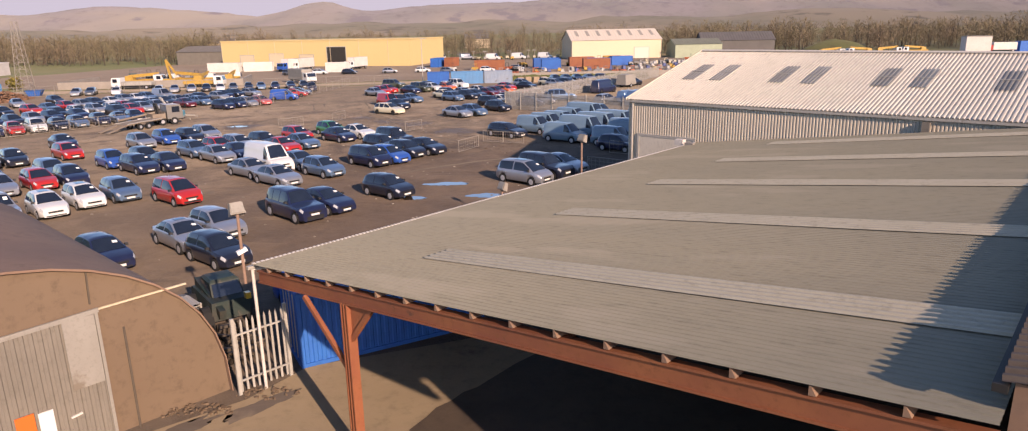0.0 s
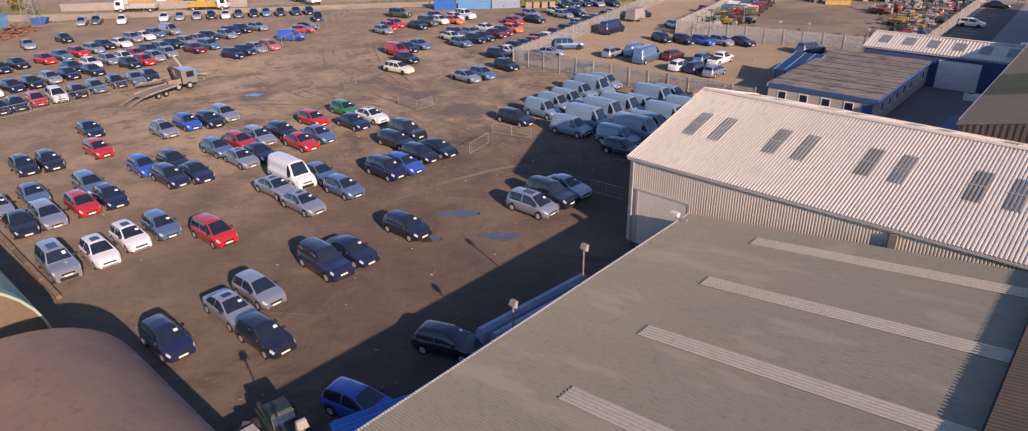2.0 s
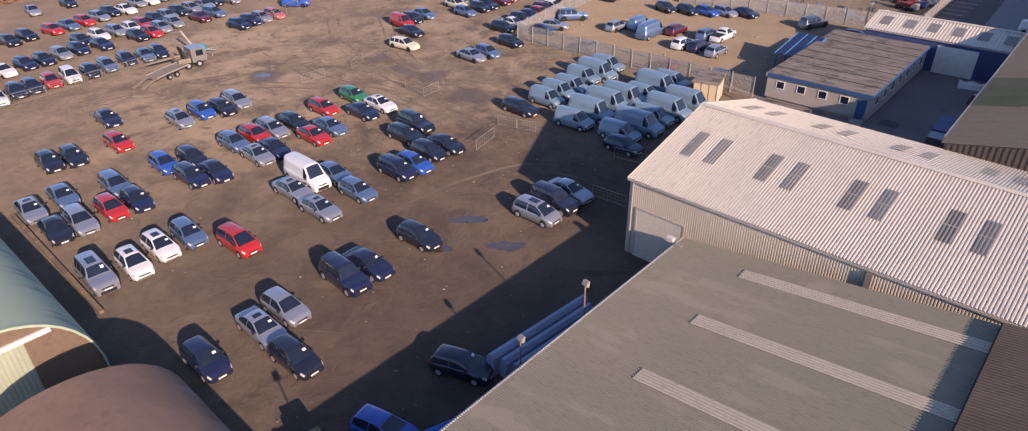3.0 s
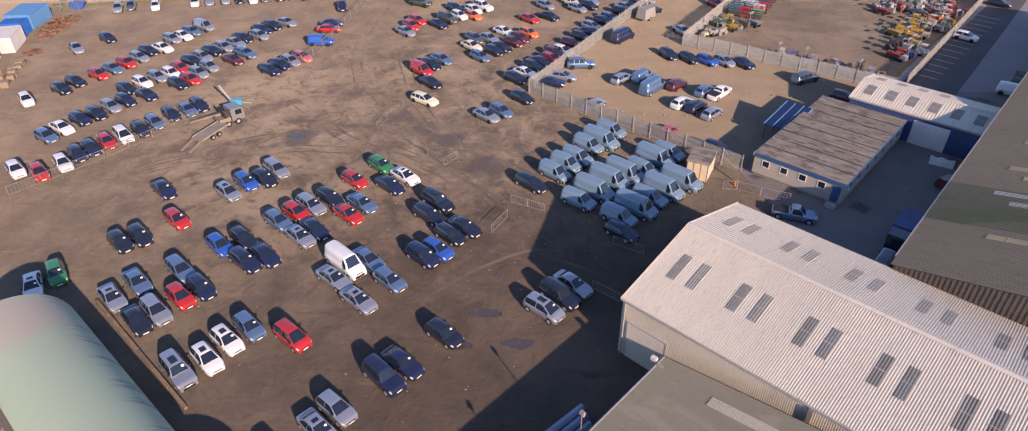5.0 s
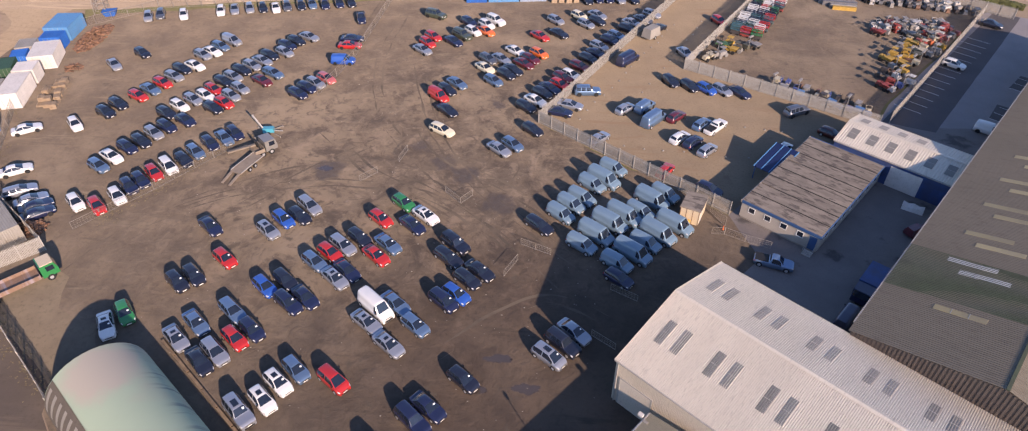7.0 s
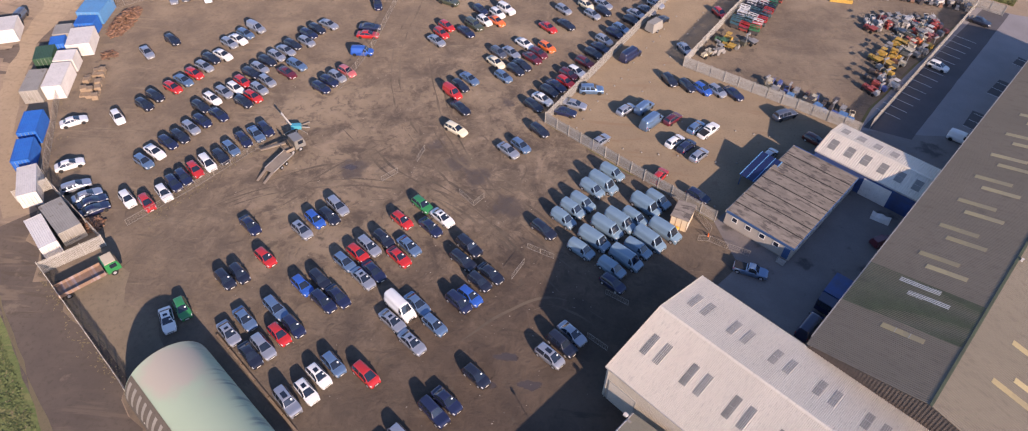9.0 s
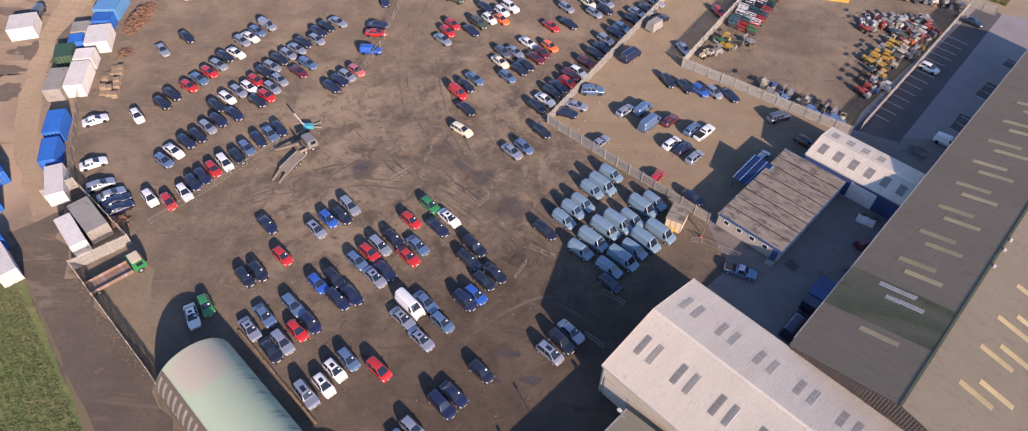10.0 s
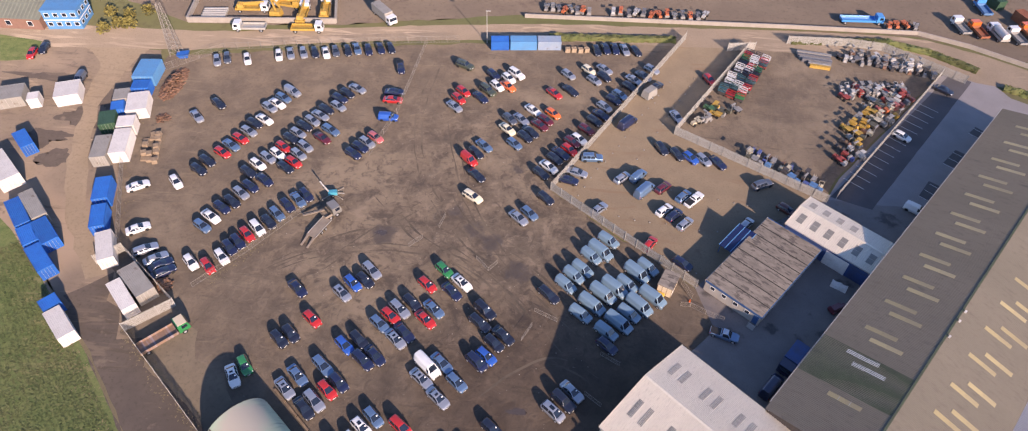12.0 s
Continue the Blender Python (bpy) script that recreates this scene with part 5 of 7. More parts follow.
        h silver 35.2 92.5 51; h navy 22.2 81.5 -40; x grey 39.9 103.8 30; h darkred 43.7 97.3 -39
    """,
}
rnd = random.Random(11)
for group, text in CARS.items():
    for spec in text.replace("\n", ";").split(";"):
        w = spec.split()
        if len(w) != 5:
            continue
        kind, colour, x, y, head = w[0], w[1], float(w[2]), float(w[3]), float(w[4])
        near = group in ("main", "van") or (group in ("wire fence", "compound") and y < 100)
        where = "on tan gravel" if group == "compound" else "against the steel fence" if group in ("palisade", "fence") else "among other vans" if group == "van" else "on the muddy yard"
        car(kind, colour, x, y, head + rnd.uniform(-2.5, 2.5), "vehicles of the " + group + " group", near, where, card=group == "main" and rnd.random() < 0.7,
            sunroof=group == "main" and colour in ("white", "silver") and rnd.random() < 0.45)

# ---- site cabin with the felt roof ----
cab = thing("site_office", 34.15, 69.1, 51, "long grey site office with blue trim and weathered roof", "building")
# local x runs away along its long side, local y across to the other long wall
CL, CW, CH = 21.0, 11.3, 2.8
w = Shape().box(0.15, CL - 0.15, 0.15, CW - 0.15, 0.35, CH)
part("wall", w, CABIN_WALL, cab)
part("plinth", Shape().box(0.3, CL - 0.3, 0.3, CW - 0.3, 0, 0.35), BLOCKWORK, cab, "low block plinth")
for a in ((0, CL, -0.02, 0.16), (0, CL, CW - 0.16, CW + 0.02)):
    part("fascia", Shape().box(a[0], a[1], a[2], a[3], CH - 0.12, CH + 0.30), BLUE_TRIM if a[2] < 0 else CABIN_WALL, cab)
for x0, x1 in ((-0.02, 0.15), (CL - 0.15, CL + 0.02)):
    part("fascia", Shape().box(x0, x1, 0.16, CW - 0.16, CH - 0.12, CH + 0.30), BLUE_TRIM, cab, "blue fascia board")
for i in range(8):
    x0 = 0.05 + i * (CL - 0.1) / 8
    x1 = x0 + (CL - 0.1) / 8 - 0.17
    part("roof_panel", Shape().box(x0, x1, 0.05, CW - 0.05, CH + 0.02, CH + 0.36, cut=0.03), ROOF_FELT, cab)
for i in range(1, 8):
    x0 = 0.05 + i * (CL - 0.1) / 8 - 0.17
    part("joint_cover", Shape().box(x0, x0 + 0.17, 0.04, CW - 0.04 - (i % 3 == 2) * 2.4, CH + 0.30, CH + 0.372), DARK_IN, cab)
part("roof_deck", Shape().box(0.1, CL - 0.1, 0.1, CW - 0.1, CH, CH + 0.22), DARK_IN, cab)
def window(parent, m, w=0.8, h=0.75, panes=1):
    fr = Shape().box(-w / 2 - 0.08, w / 2 + 0.08, -0.03, 0.03, -h / 2 - 0.08, -h / 2).box(-w / 2 - 0.08, w / 2 + 0.08, -0.03, 0.03, h / 2, h / 2 + 0.08)
    fr.box(-w / 2 - 0.08, -w / 2, -0.03, 0.03, -h / 2, h / 2).box(w / 2, w / 2 + 0.08, -0.03, 0.03, -h / 2, h / 2)
    ob = part("window", fr, WHITE_PLASTIC, parent, "white framed window")
    ob.matrix_basis = m
    part("pane", Shape().box(-w / 2, w / 2, -0.012, 0.012, -h / 2, h / 2), GLASS, ob)
    return ob
for i in range(4):
    window(cab, pose(0.13, 2.7 + i * 2.3, 1.95, 0, 0, 90))
for i in range(7):
    window(cab, pose(2.4 + i * 2.7, 0.13, 1.9, 0, 0, 0), 1.0, 0.9)
part("door", Shape().box(0.08, 0.14, 0.45, 1.4, 0.4, 2.45), BLUE_TRIM, cab, "blue entrance door")
st = thing("steps", 33.92, 69.29, 51, "galvanised entrance steps below the blue door", "steps")
for i in range(3):
    part("tread", Shape().box(-1.1 + i * 0.3, -0.8 + i * 0.3, 0, 1.2, i * 0.13, 0.13 + i * 0.13), GALV, st)
for y in (0.02, 1.18):
    part("handrail", Shape().bar((-1.1, y, 0), (-1.1, y, 0.95), 0.05).bar((-0.2, y, 0.3), (-0.2, y, 1.35), 0.05).bar((-1.1, y, 0.95), (-0.2, y, 1.35), 0.05), GALV, st)

# blue awning beside the office
aw = thing("blue_shelter", 29.2, 85.4, 49, "open blue framed shelter with slatted roof", "shelter")
for x in (0, 2.9, 5.8):
    for y in (0, -3.2):
        part("post", Shape().bar((x, y, 0), (x, y, 2.15 + 0.17 * x), 0.12), BLUE_TRIM, aw)
for i in range(3):
    y0 = -3.4 + i * 1.2
    part("roof_panel", Shape().loft([[(x, y0 + 0.06, z), (x, y0 + 1.14, z), (x, y0 + 1.14, z + 0.06), (x, y0 + 0.06, z + 0.06)] for x, z in ((-0.2, 2.2), (6.0, 3.3))]), NAVY_PANEL, aw)
for i in range(4):
    y0 = -3.4 + i * 1.2
    part("roof_bar", Shape().bar((-0.2, y0, 2.25), (6.0, y0, 3.35), 0.12), CONT_SKY, aw)
part("side_panel", Shape().loft([[(x, -3.46, 0.9), (x, -3.42, 0.9), (x, -3.42, z), (x, -3.46, z)] for x, z in ((-0.1, 2.15), (5.9, 3.2))]), CONT_GREY, aw)

# brown kiosk
ki = thing("kiosk", 19.6, 73.8, 66, "small cream panelled kiosk with brown flat roof", "kiosk")
part("wall", Shape().box(0, 3.6, 0, 2.6, 0.1, 2.5), CREAM_CLAD, ki)
part("roof", Shape().box(-0.15, 3.75, -0.15, 2.75, 2.5, 2.68, cut=0.03), ROOF_FELT, ki)
for y in (0.0, 0.87, 1.74, 2.55):
    part("cover_strip", Shape().box(-0.03, 0.0, y, y + 0.08, 0.1, 2.5), BARN_BROWN, ki)
part("door", Shape().box(0.6, 1.5, -0.03, 0.0, 0.1, 2.1), CONT_WHITE, ki)
yb = thing("grit_bin", 18.6, 74.1, 156, "yellow plastic grit bin beside the kiosk", "bin")
part("body", Shape().box(0, 1.3, 0, 0.8, 0, 0.8, cut=0.06), paint("yellow"), yb)
part("lid", Shape().box(-0.04, 1.34, -0.04, 0.84, 0.8, 0.95, cut=0.15), paint("yellow"), yb)
tc = thing("traffic_cone", 23.0, 73.4, 0, "orange traffic cone on the concrete", "cone")
part("cone", Shape().tube((0, 0, 0.03), (0, 0, 0.75), 0.18, 0.03), paint("orange"), tc)
part("base", Shape().box(-0.22, 0.22, -0.22, 0.22, 0, 0.04), TRIM, tc)

# low white-roofed workshop with blue walls
wk, K2, _ = gable_shed(41.5, 90.5, -39, 18.0, 9.6, 3.9, 5.0, SHEET_PALE, DARK_BLUE, "blue workshop with pale corrugated roof", period=0.36, depth=0.06, name="workshop")
p2 = math.degrees(math.atan(K2))
for i in range(6):
    rooflight(wk, pose(1.6 + i * 2.75, 2.5, 3.9 + 2.5 * K2 + 0.07, p2, 0, 0), 1.2, 2.2, SKYLIGHT_GREY, "dusty grey rooflight")
for i in range(4):
    rooflight(wk, pose(1.6 + i * 2.75, 7.1, 3.9 + 2.5 * K2 + 0.07, -p2, 0, 0), 1.2, 2.0, SKYLIGHT_TAN, "dusty tan rooflight")
part("door", Shape().box(8.5, 12.9, -0.1, -0.05, 0, 3.3), CONT_WHITE, wk, "white sliding door")

# ---- fences ----
POST = Shape().box(-0.05, 0.05, -0.04, 0.04, 0, 2.5).mesh("post", GALV)
PALE = Shape().add([(-0.034, -0.012, 0.06), (0.034, -0.012, 0.06), (0.034, 0.012, 0.06), (-0.034, 0.012, 0.06), (-0.034, -0.012, 2.28), (0.034, -0.012, 2.28), (0.034, 0.012, 2.28), (-0.034, 0.012, 2.28), (0, 0, 2.42)],
                   [(0, 1, 5, 4), (1, 2, 6, 5), (2, 3, 7, 6), (3, 0, 4, 7), (4, 5, 8), (5, 6, 8), (6, 7, 8), (7, 4, 8)]).mesh("pale", GALV)


def palisade(pts, label, step=0.155, pieces=False, h=1.0, name="palisade_fence"):
    th = thing(name, 0, 0, 0, label, "fence", kind="structure")
    rest = Shape()
    for a, b in zip(pts, pts[1:]):
        a, b = Vector(a), Vector(b)
        d = b - a
        ang = math.degrees(math.atan2(d.y, d.x))
        n = max(1, round(d.length / 2.75))
        for i in range(n + 1):
            o = part("post", POST, None, th)
            o.matrix_basis = pose(*a.lerp(b, i / n), 0, 0, 0, ang)
        for z in (0.45, 1.95):
            part("rail", Shape().bar((a.x, a.y, z), (b.x, b.y, z), 0.05), GALV, th)
        k = int(d.length / step)
        nx, ny = -d.y / d.length * 0.05, d.x / d.length * 0.05
        ux, uy = d.x / d.length * 0.056, d.y / d.length * 0.056
        for i in range(k):
            p = a.lerp(b, (i + 0.5) / k)
            if pieces:
                o = part("pale", PALE, None, th)
                o.matrix_basis = pose(p.x + nx, p.y + ny, 0, 0, 0, ang)
            else:
                x, y = p.x + nx, p.y + ny
                rest.add([(x - ux, y - uy, 0.06), (x + ux, y + uy, 0.06), (x + ux, y + uy, 2.25), (x, y, 2.42), (x - ux, y - uy, 2.25)], [(0, 1, 2, 3, 4)])
    if not pieces:
        tagged(part("pales", rest, GALV, th), kind="stuff")
    return th


palisade([(-8.4, 19.55), (-7.25, 20.8)], "short galvanised palisade gate panel between barn and canopy", step=0.17, pieces=True)
palisade([(28.3, 155.1), (-2.8, 98.1), (24.3, 76.5)], "galvanised steel palisade fence round the gravel compound")
palisade([(43.6, 152.7), (23.1, 118.1), (52.2, 100.5)], "galvanised steel palisade fence round the plant yard")
palisade([(54.5, 102.0), (88.7, 146.5)], "steel palisade fence beside the car park")
palisade([(38.3, 151.3), (45.1, 152.4)], "galvanised palisade gate of the plant yard")
palisade([(53.8, 156.3), (69, 157.0), (77.4, 155.9), (84.8, 150.8), (93.8, 144.4)], "weathered palisade fence along the hedge")


def mesh_panels(pts, label, h=1.9, name="mesh_fence", gap=3.5, tube=GALV):
    """Temporary site fencing: tube frames, thin wires."""
    th = thing(name, 0, 0, 0, label, "fence", kind="structure")
    for a, b in zip(pts, pts[1:]):
        a, b = Vector((*a, 0)), Vector((*b, 0))
        n = max(1, round((b - a).length / gap))
        for i in range(n):
            p, q = a.lerp(b, i / n), a.lerp(b, (i + 0.97) / n)
            up = Vector((0, 0, h))
            fr = Shape().bar(p + Vector((0, 0, 0.1)), p + up, 0.038).bar(q + Vector((0, 0, 0.1)), q + up, 0.038).bar(p + up, q + up, 0.038).bar(p + Vector((0, 0, 0.15)), q + Vector((0, 0, 0.15)), 0.038)
            for k in range(1, 9):
                m = p.lerp(q, k / 9)
                fr.bar(m + Vector((0, 0, 0.15)), m + up, 0.012)
            for k in range(1, 4):
                z = Vector((0, 0, h * k / 4))
                fr.bar(p + z, q + z, 0.012)
            part("panel", fr, tube, th)
    return th


palisade([(-83.0, 70.6), (-79.4, 74.0), (-65.4, 63.3), (-71.7, 57.5), (-53, 41.7), (-44, 33.5)], "galvanised palisade fence and gate round the lane cabins")
mesh_panels([(-80.5, 73.6), (-91.7, 99.7), (-95.6, 126.5), (-84, 137)], "thin mesh fence along the yard's west edge", gap=3.0, tube=DULL_TUBE)
mesh_panels([(-84, 137), (-50, 143.5), (-28, 147)], "thin mesh fence along the top road", gap=3.0, tube=DULL_TUBE)
mesh_panels([(-64.1, 67.4), (-57.1, 76.6), (-49.8, 87.6)], "wire fence before a row of cars", h=1.3, tube=DULL_TUBE)
mesh_panels([(-41, 104), (-38, 118), (-37, 132), (-36, 146)], "wire fence between two rows of cars", h=1.6, tube=DULL_TUBE)
mesh_panels([(21.8, 77.0), (23.4, 73.9)], "rusty mesh panels beside the kiosk", h=1.6, tube=DULL_TUBE, gap=2.4)
mesh_panels([(21.3, 72.3), (23.0, 72.3), (25.5, 71.0), (28.6, 69.8)], "loose mesh fence before the site office", h=1.3, tube=DULL_TUBE, gap=2.4)
for a, b in (((-28.2, 80.5), (-26.0, 82.9)), ((-23.4, 85.7), (-22.6, 88.9)), ((-15.4, 78.9), (-12.9, 76.4)), ((-12.9, 76.4), (-11.4, 78.4)), ((-5.8, 62.4), (-4.2, 65.6)), ((-4.0, 68.5), (0.0, 66.7)), ((4.9, 53.6), (7.6, 51.6)), ((7.4, 61.0), (10.6, 59.2))):
    mesh_panels([a, b], "loose steel crowd barrier standing on the mud", h=1.15, name="crowd_barrier", gap=2.6, tube=DULL_TUBE)

# ---- containers and cabins along the lane ----
def container(x, y, rot, l, wd, h, mat, label, end=None, name="container"):
    th = thing(name, x, y, rot, label, "container")
    s = Shape()
    s.ribs((0, 0, 0.15), (l, 0, 0.15), (l, 0, h - 0.08), (0, 0, h - 0.08), 0.28, 0.03).ribs((l, wd, 0.15), (0, wd, 0.15), (0, wd, h - 0.08), (l, wd, h - 0.08), 0.28, 0.03)
    s.ribs((0, wd, 0.15), (0, 0, 0.15), (0, 0, h - 0.08), (0, wd, h - 0.08), 0.28, 0.03).ribs((l, 0, 0.15), (l, wd, 0.15), (l, wd, h - 0.08), (l, 0, h - 0.08), 0.28, 0.03)
    part("wall", s, mat, th)
    part("roof", Shape().ribs((l, 0.02, h - 0.03), (l, wd - 0.02, h - 0.03), (0, wd - 0.02, h - 0.03), (0, 0.02, h - 0.03), 0.3, 0.025), end or mat, th)
    fr = Shape()
    for yy in (0, wd):
        fr.bar((0, yy, 0), (0, yy, h), 0.13).bar((l, yy, 0), (l, yy, h), 0.13).bar((0, yy, h - 0.06), (l, yy, h - 0.06), 0.12).bar((0, yy, 0.08), (l, yy, 0.08), 0.14)
    for xx in (0, l):
        fr.bar((xx, 0, h - 0.06), (xx, wd, h - 0.06), 0.12).bar((xx, 0, 0.08), (xx, wd, 0.08), 0.14)
    part("corner_frame", fr, mat, th)
    for k in range(4 if y < 130 else 0):
        part("lock_rod", Shape().tube((-0.05, wd * (0.2 + 0.2 * k), 0.2), (-0.05, wd * (0.2 + 0.2 * k), h - 0.15), 0.02, n=6), GALV, th)
    return th


CONTAINERS = (
    (-92.6, 95.2, 105, 6.6, 3.0, 2.7, CONT_GREY, "grey-white"), (-89.2, 96.8, 105, 7.4, 3.2, 2.8, CONT_WHITE, "white"), (-91.3, 104.9, 105, 3.4, 3.4, 2.7, CONT_WHITE, "white"),
    (-86.9, 84.5, 108, 5.9, 2.9, 2.6, CONT_BLUE, "blue"), (-84.3, 77.8, 111, 5.6, 2.6, 2.6, CONT_BLUE, "blue"), (-79.1, 70.8, 119, 6.9, 2.7, 2.6, CONT_WHITE, "white"),
    (-91.1, 110.6, 108, 6.2, 4.2, 2.6, CONT_WHITE, "white"), (-95.6, 105.4, 112, 4.4, 3.2, 2.6, CONT_GREEN, "dark green"), (-95.9, 110.2, 112, 3.0, 2.6, 2.5, CONT_BLUE, "blue"),
    (-96.6, 113.6, 108, 3.6, 3.0, 2.6, CONT_GREY, "grey"), (-93.9, 117.6, 100, 3.0, 3.6, 2.5, CONT_BLUE, "blue"), (-94.4, 121.4, 96, 6.6, 4.6, 2.7, CONT_SKY, "bright blue"),
    (-70.8, 61.5, 136, 7.0, 2.3, 2.6, CONT_WHITE, "white"), (-69.1, 65.0, 139, 7.5, 3.1, 2.7, CONT_GREY, "grey roofed white"),
    (-78.2, 55.4, 138, 6.6, 2.6, 2.6, CONT_WHITE, "white"), (-83.3, 60.6, 140, 2.6, 2.8, 2.5, CONT_BLUE, "blue"),
    (-88.6, 68.0, 138, 6.8, 2.6, 2.6, CONT_BLUE, "blue"), (-91.0, 74.1, 137, 6.6, 2.8, 2.6, CONT_BLUE, "blue"), (-94.3, 73.2, 134, 4.8, 2.5, 2.6, CONT_BLUE, "blue"),
    (-98.1, 77.4, 134, 7.6, 2.6, 2.6, CONT_BLUE, "blue"), (-96.1, 79.4, 136, 8.2, 2.5, 2.7, CONT_GREY, "grey"), (-106.5, 88.6, 139, 9.5, 4.0, 2.9, CONT_WHITE, "white"),
    (-107.8, 113.6, 112, 5.4, 4.9, 2.7, CONT_WHITE, "white"), (-115.8, 111.4, 112, 2.6, 2.2, 2.4, CONT_WHITE, "white"), (-119.4, 111.4, 112, 5.0, 5.4, 2.6, CONT_GREY, "grey"),
    (-108.8, 97.6, 137, 5.6, 2.5, 2.6, CONT_BLUE, "blue"))
for x, y, r, l, wd, h, mt, words in CONTAINERS:
    container(x, y, r, l, wd, h, mt, f"{words} steel storage container beside the dirt lane", CONT_WHITE if words == "white" else None)
container(-7.0, 21.3, 31, 6.6, 2.4, 2.6, CONT_BLUE, "blue corrugated container tucked beneath the canopy edge")
for x, y, l, m, words in ((-19.9, 144.6, 4.3, CONT_BLUE, "deep blue"), (-15.2, 145.2, 6.4, CONT_SKY, "bright pale blue"), (-8.5, 146.0, 5.6, CONT_LILAC, "faded grey-blue")):
    container(x, y, 7, l, 2.6, 2.4, m, words + " steel container beside the top road")

# ---- lamps ----
def floodlight(x, y, z0, h, rot, label):
    th = thing("floodlight", x, y, rot, label, "lamp", z=z0)
    part("pole", Shape().tube((0, 0, 0), (0, 0, h), 0.045), RUSTY_TUBE, th)
    head = part("head", Shape().box(-0.22, 0.22, -0.13, 0.13, -0.02, 0.34, cut=0.05), DULL_TUBE, th, "square grey lamp head")
    head.matrix_basis = pose(0, 0, h, -25, 0, 0)
    part("lens", Shape().box(-0.18, 0.18, -0.15, -0.132, 0.02, 0.30), CONT_GREY, head)
    part("bracket", Shape().bar((-0.14, 0, h * 0.45), (0.14, 0, h * 0.5), 0.12), WHITE_PLASTIC, th)


floodlight(-7.85, 19.6, 3.6, 2.1, 40, "old square floodlight on a bent pole at the canopy corner")
floodlight(2.98, 33.55, 0, 5.45, -50, "square floodlight on a pole beside the canopy")
floodlight(-0.72, 30.5, 0, 3.85, -50, "small floodlight on a pole beside the canopy")
single("drainpipe", Shape().tube((-7.75, 19.95, 0), (-7.75, 19.95, 4.0), 0.05).bar((-7.75, 19.95, 3.95), (-7.4, 20.1, 3.95), 0.1), CONT_WHITE, "white drainpipe at the canopy corner", "pipe")
v = thing("roof_vent", 8.9, 40.6, -41, "small white lamps at the canopy's far corner", "lamp", z=4.1)
part("body", Shape().box(0, 0.5, -0.2, 0.2, 0, 0.3), CONT_WHITE, v)
part("cover", Shape().box(0.8, 1.3, -0.5, -0.2, 0, 0.22), CONT_GREY, v)

# ---- odd vehicles and plant ----
def heap(name, x, y, rx, ry, h, count, mat, label, long=1.6, seed=1, thick=1.0):
    rnd = random.Random(seed)
    s = Shape()
    for i in range(count):
        a, r = rnd.uniform(0, 6.28), math.sqrt(rnd.random())
        px, py = rx * r * math.cos(a), ry * r * math.sin(a)
        z = h * (1 - r) * rnd.random() + 0.05
        b, e, l = rnd.uniform(0, 6.28), rnd.uniform(-0.3, 0.5), long * rnd.uniform(0.4, 1.0)
        s.bar((px - l / 2 * math.cos(b), py - l / 2 * math.sin(b), max(0.04, z - e * l / 2)), (px + l / 2 * math.cos(b), py + l / 2 * math.sin(b), z + abs(e) * l / 2), thick * rnd.uniform(0.08, 0.28), thick * rnd.uniform(0.05, 0.2))
    return single(name, s, mat, label, "heap", kind="stuff", at=pose(x, y, 0))


def wheel_at(parent, x, y, r, wd=0.25):
    w = part("wheel", Shape().tube((x, y - wd / 2, r), (x, y + wd / 2, r), r, n=14), RUBBER, parent)
    part("rim", Shape().tube((x, y - wd / 2 - 0.01, r), (x, y + wd / 2 + 0.01, r), r * 0.5, n=10), ALLOY, w)


def lorry(x, y, rot, cab_c, body_mat, label, l=7.0, bed=True, h=2.6, name="lorry"):
    th = thing(name, x, y, rot, label, "lorry")
    part("chassis", Shape().box(-l / 2, l / 2, -0.45, 0.45, 0.55, 0.8), TRIM, th)
    c = Shape().loft([[(l / 2 - 1.9, sy * 1.15, z) for sy, z in ((-1, 0.7), (1, 0.7), (1, 2.45), (-1, 2.45))], [(l / 2 - 0.25, sy * 1.12, z) for sy, z in ((-1, 0.7), (1, 0.7), (1, 2.40), (-1, 2.40))], [(l / 2, sy * 1.08, z) for sy, z in ((-1, 0.7), (1, 0.7), (1, 1.5), (-1, 1.5))]])
    cabp = part("cab", c, paint(cab_c), th)
    part("windscreen", Shape().add([(l / 2 + 0.012, -0.98, 1.55), (l / 2 + 0.012, 0.98, 1.55), (l / 2 - 0.22, 0.98, 2.30), (l / 2 - 0.22, -0.98, 2.30)], [(0, 1, 2, 3)]), GLASS, cabp)
    for sg in (1, -1):
        part("side_window", Shape().box(l / 2 - 1.3, l / 2 - 0.4, sg * 1.16 - 0.006, sg * 1.16 + 0.006, 1.5, 2.2), GLASS, cabp)
    if bed:
        b = Shape().box(-l / 2, l / 2 - 2.1, -1.2, 1.2, 0.85, 0.98)
        for yy in (-1.2, 1.14):
            b.box(-l / 2, l / 2 - 2.1, yy, yy + 0.06, 0.98, 1.45)
        b.box(-l / 2, -l / 2 + 0.06, -1.14, 1.14, 0.98, 1.45).box(l / 2 - 2.16, l / 2 - 2.1, -1.14, 1.14, 0.98, 1.6)
        part("flatbed", b, body_mat, th)
    else:
        part("box_body", Shape().box(-l / 2, l / 2 - 2.05, -1.22, 1.22, 0.85, 0.85 + h, cut=0.03), body_mat, th)
    for xx in (-l / 2 + 1.1, l / 2 - 1.1):
        for yy in (-1.0, 1.0):
            wheel_at(th, xx, yy, 0.46, 0.3)
    return th


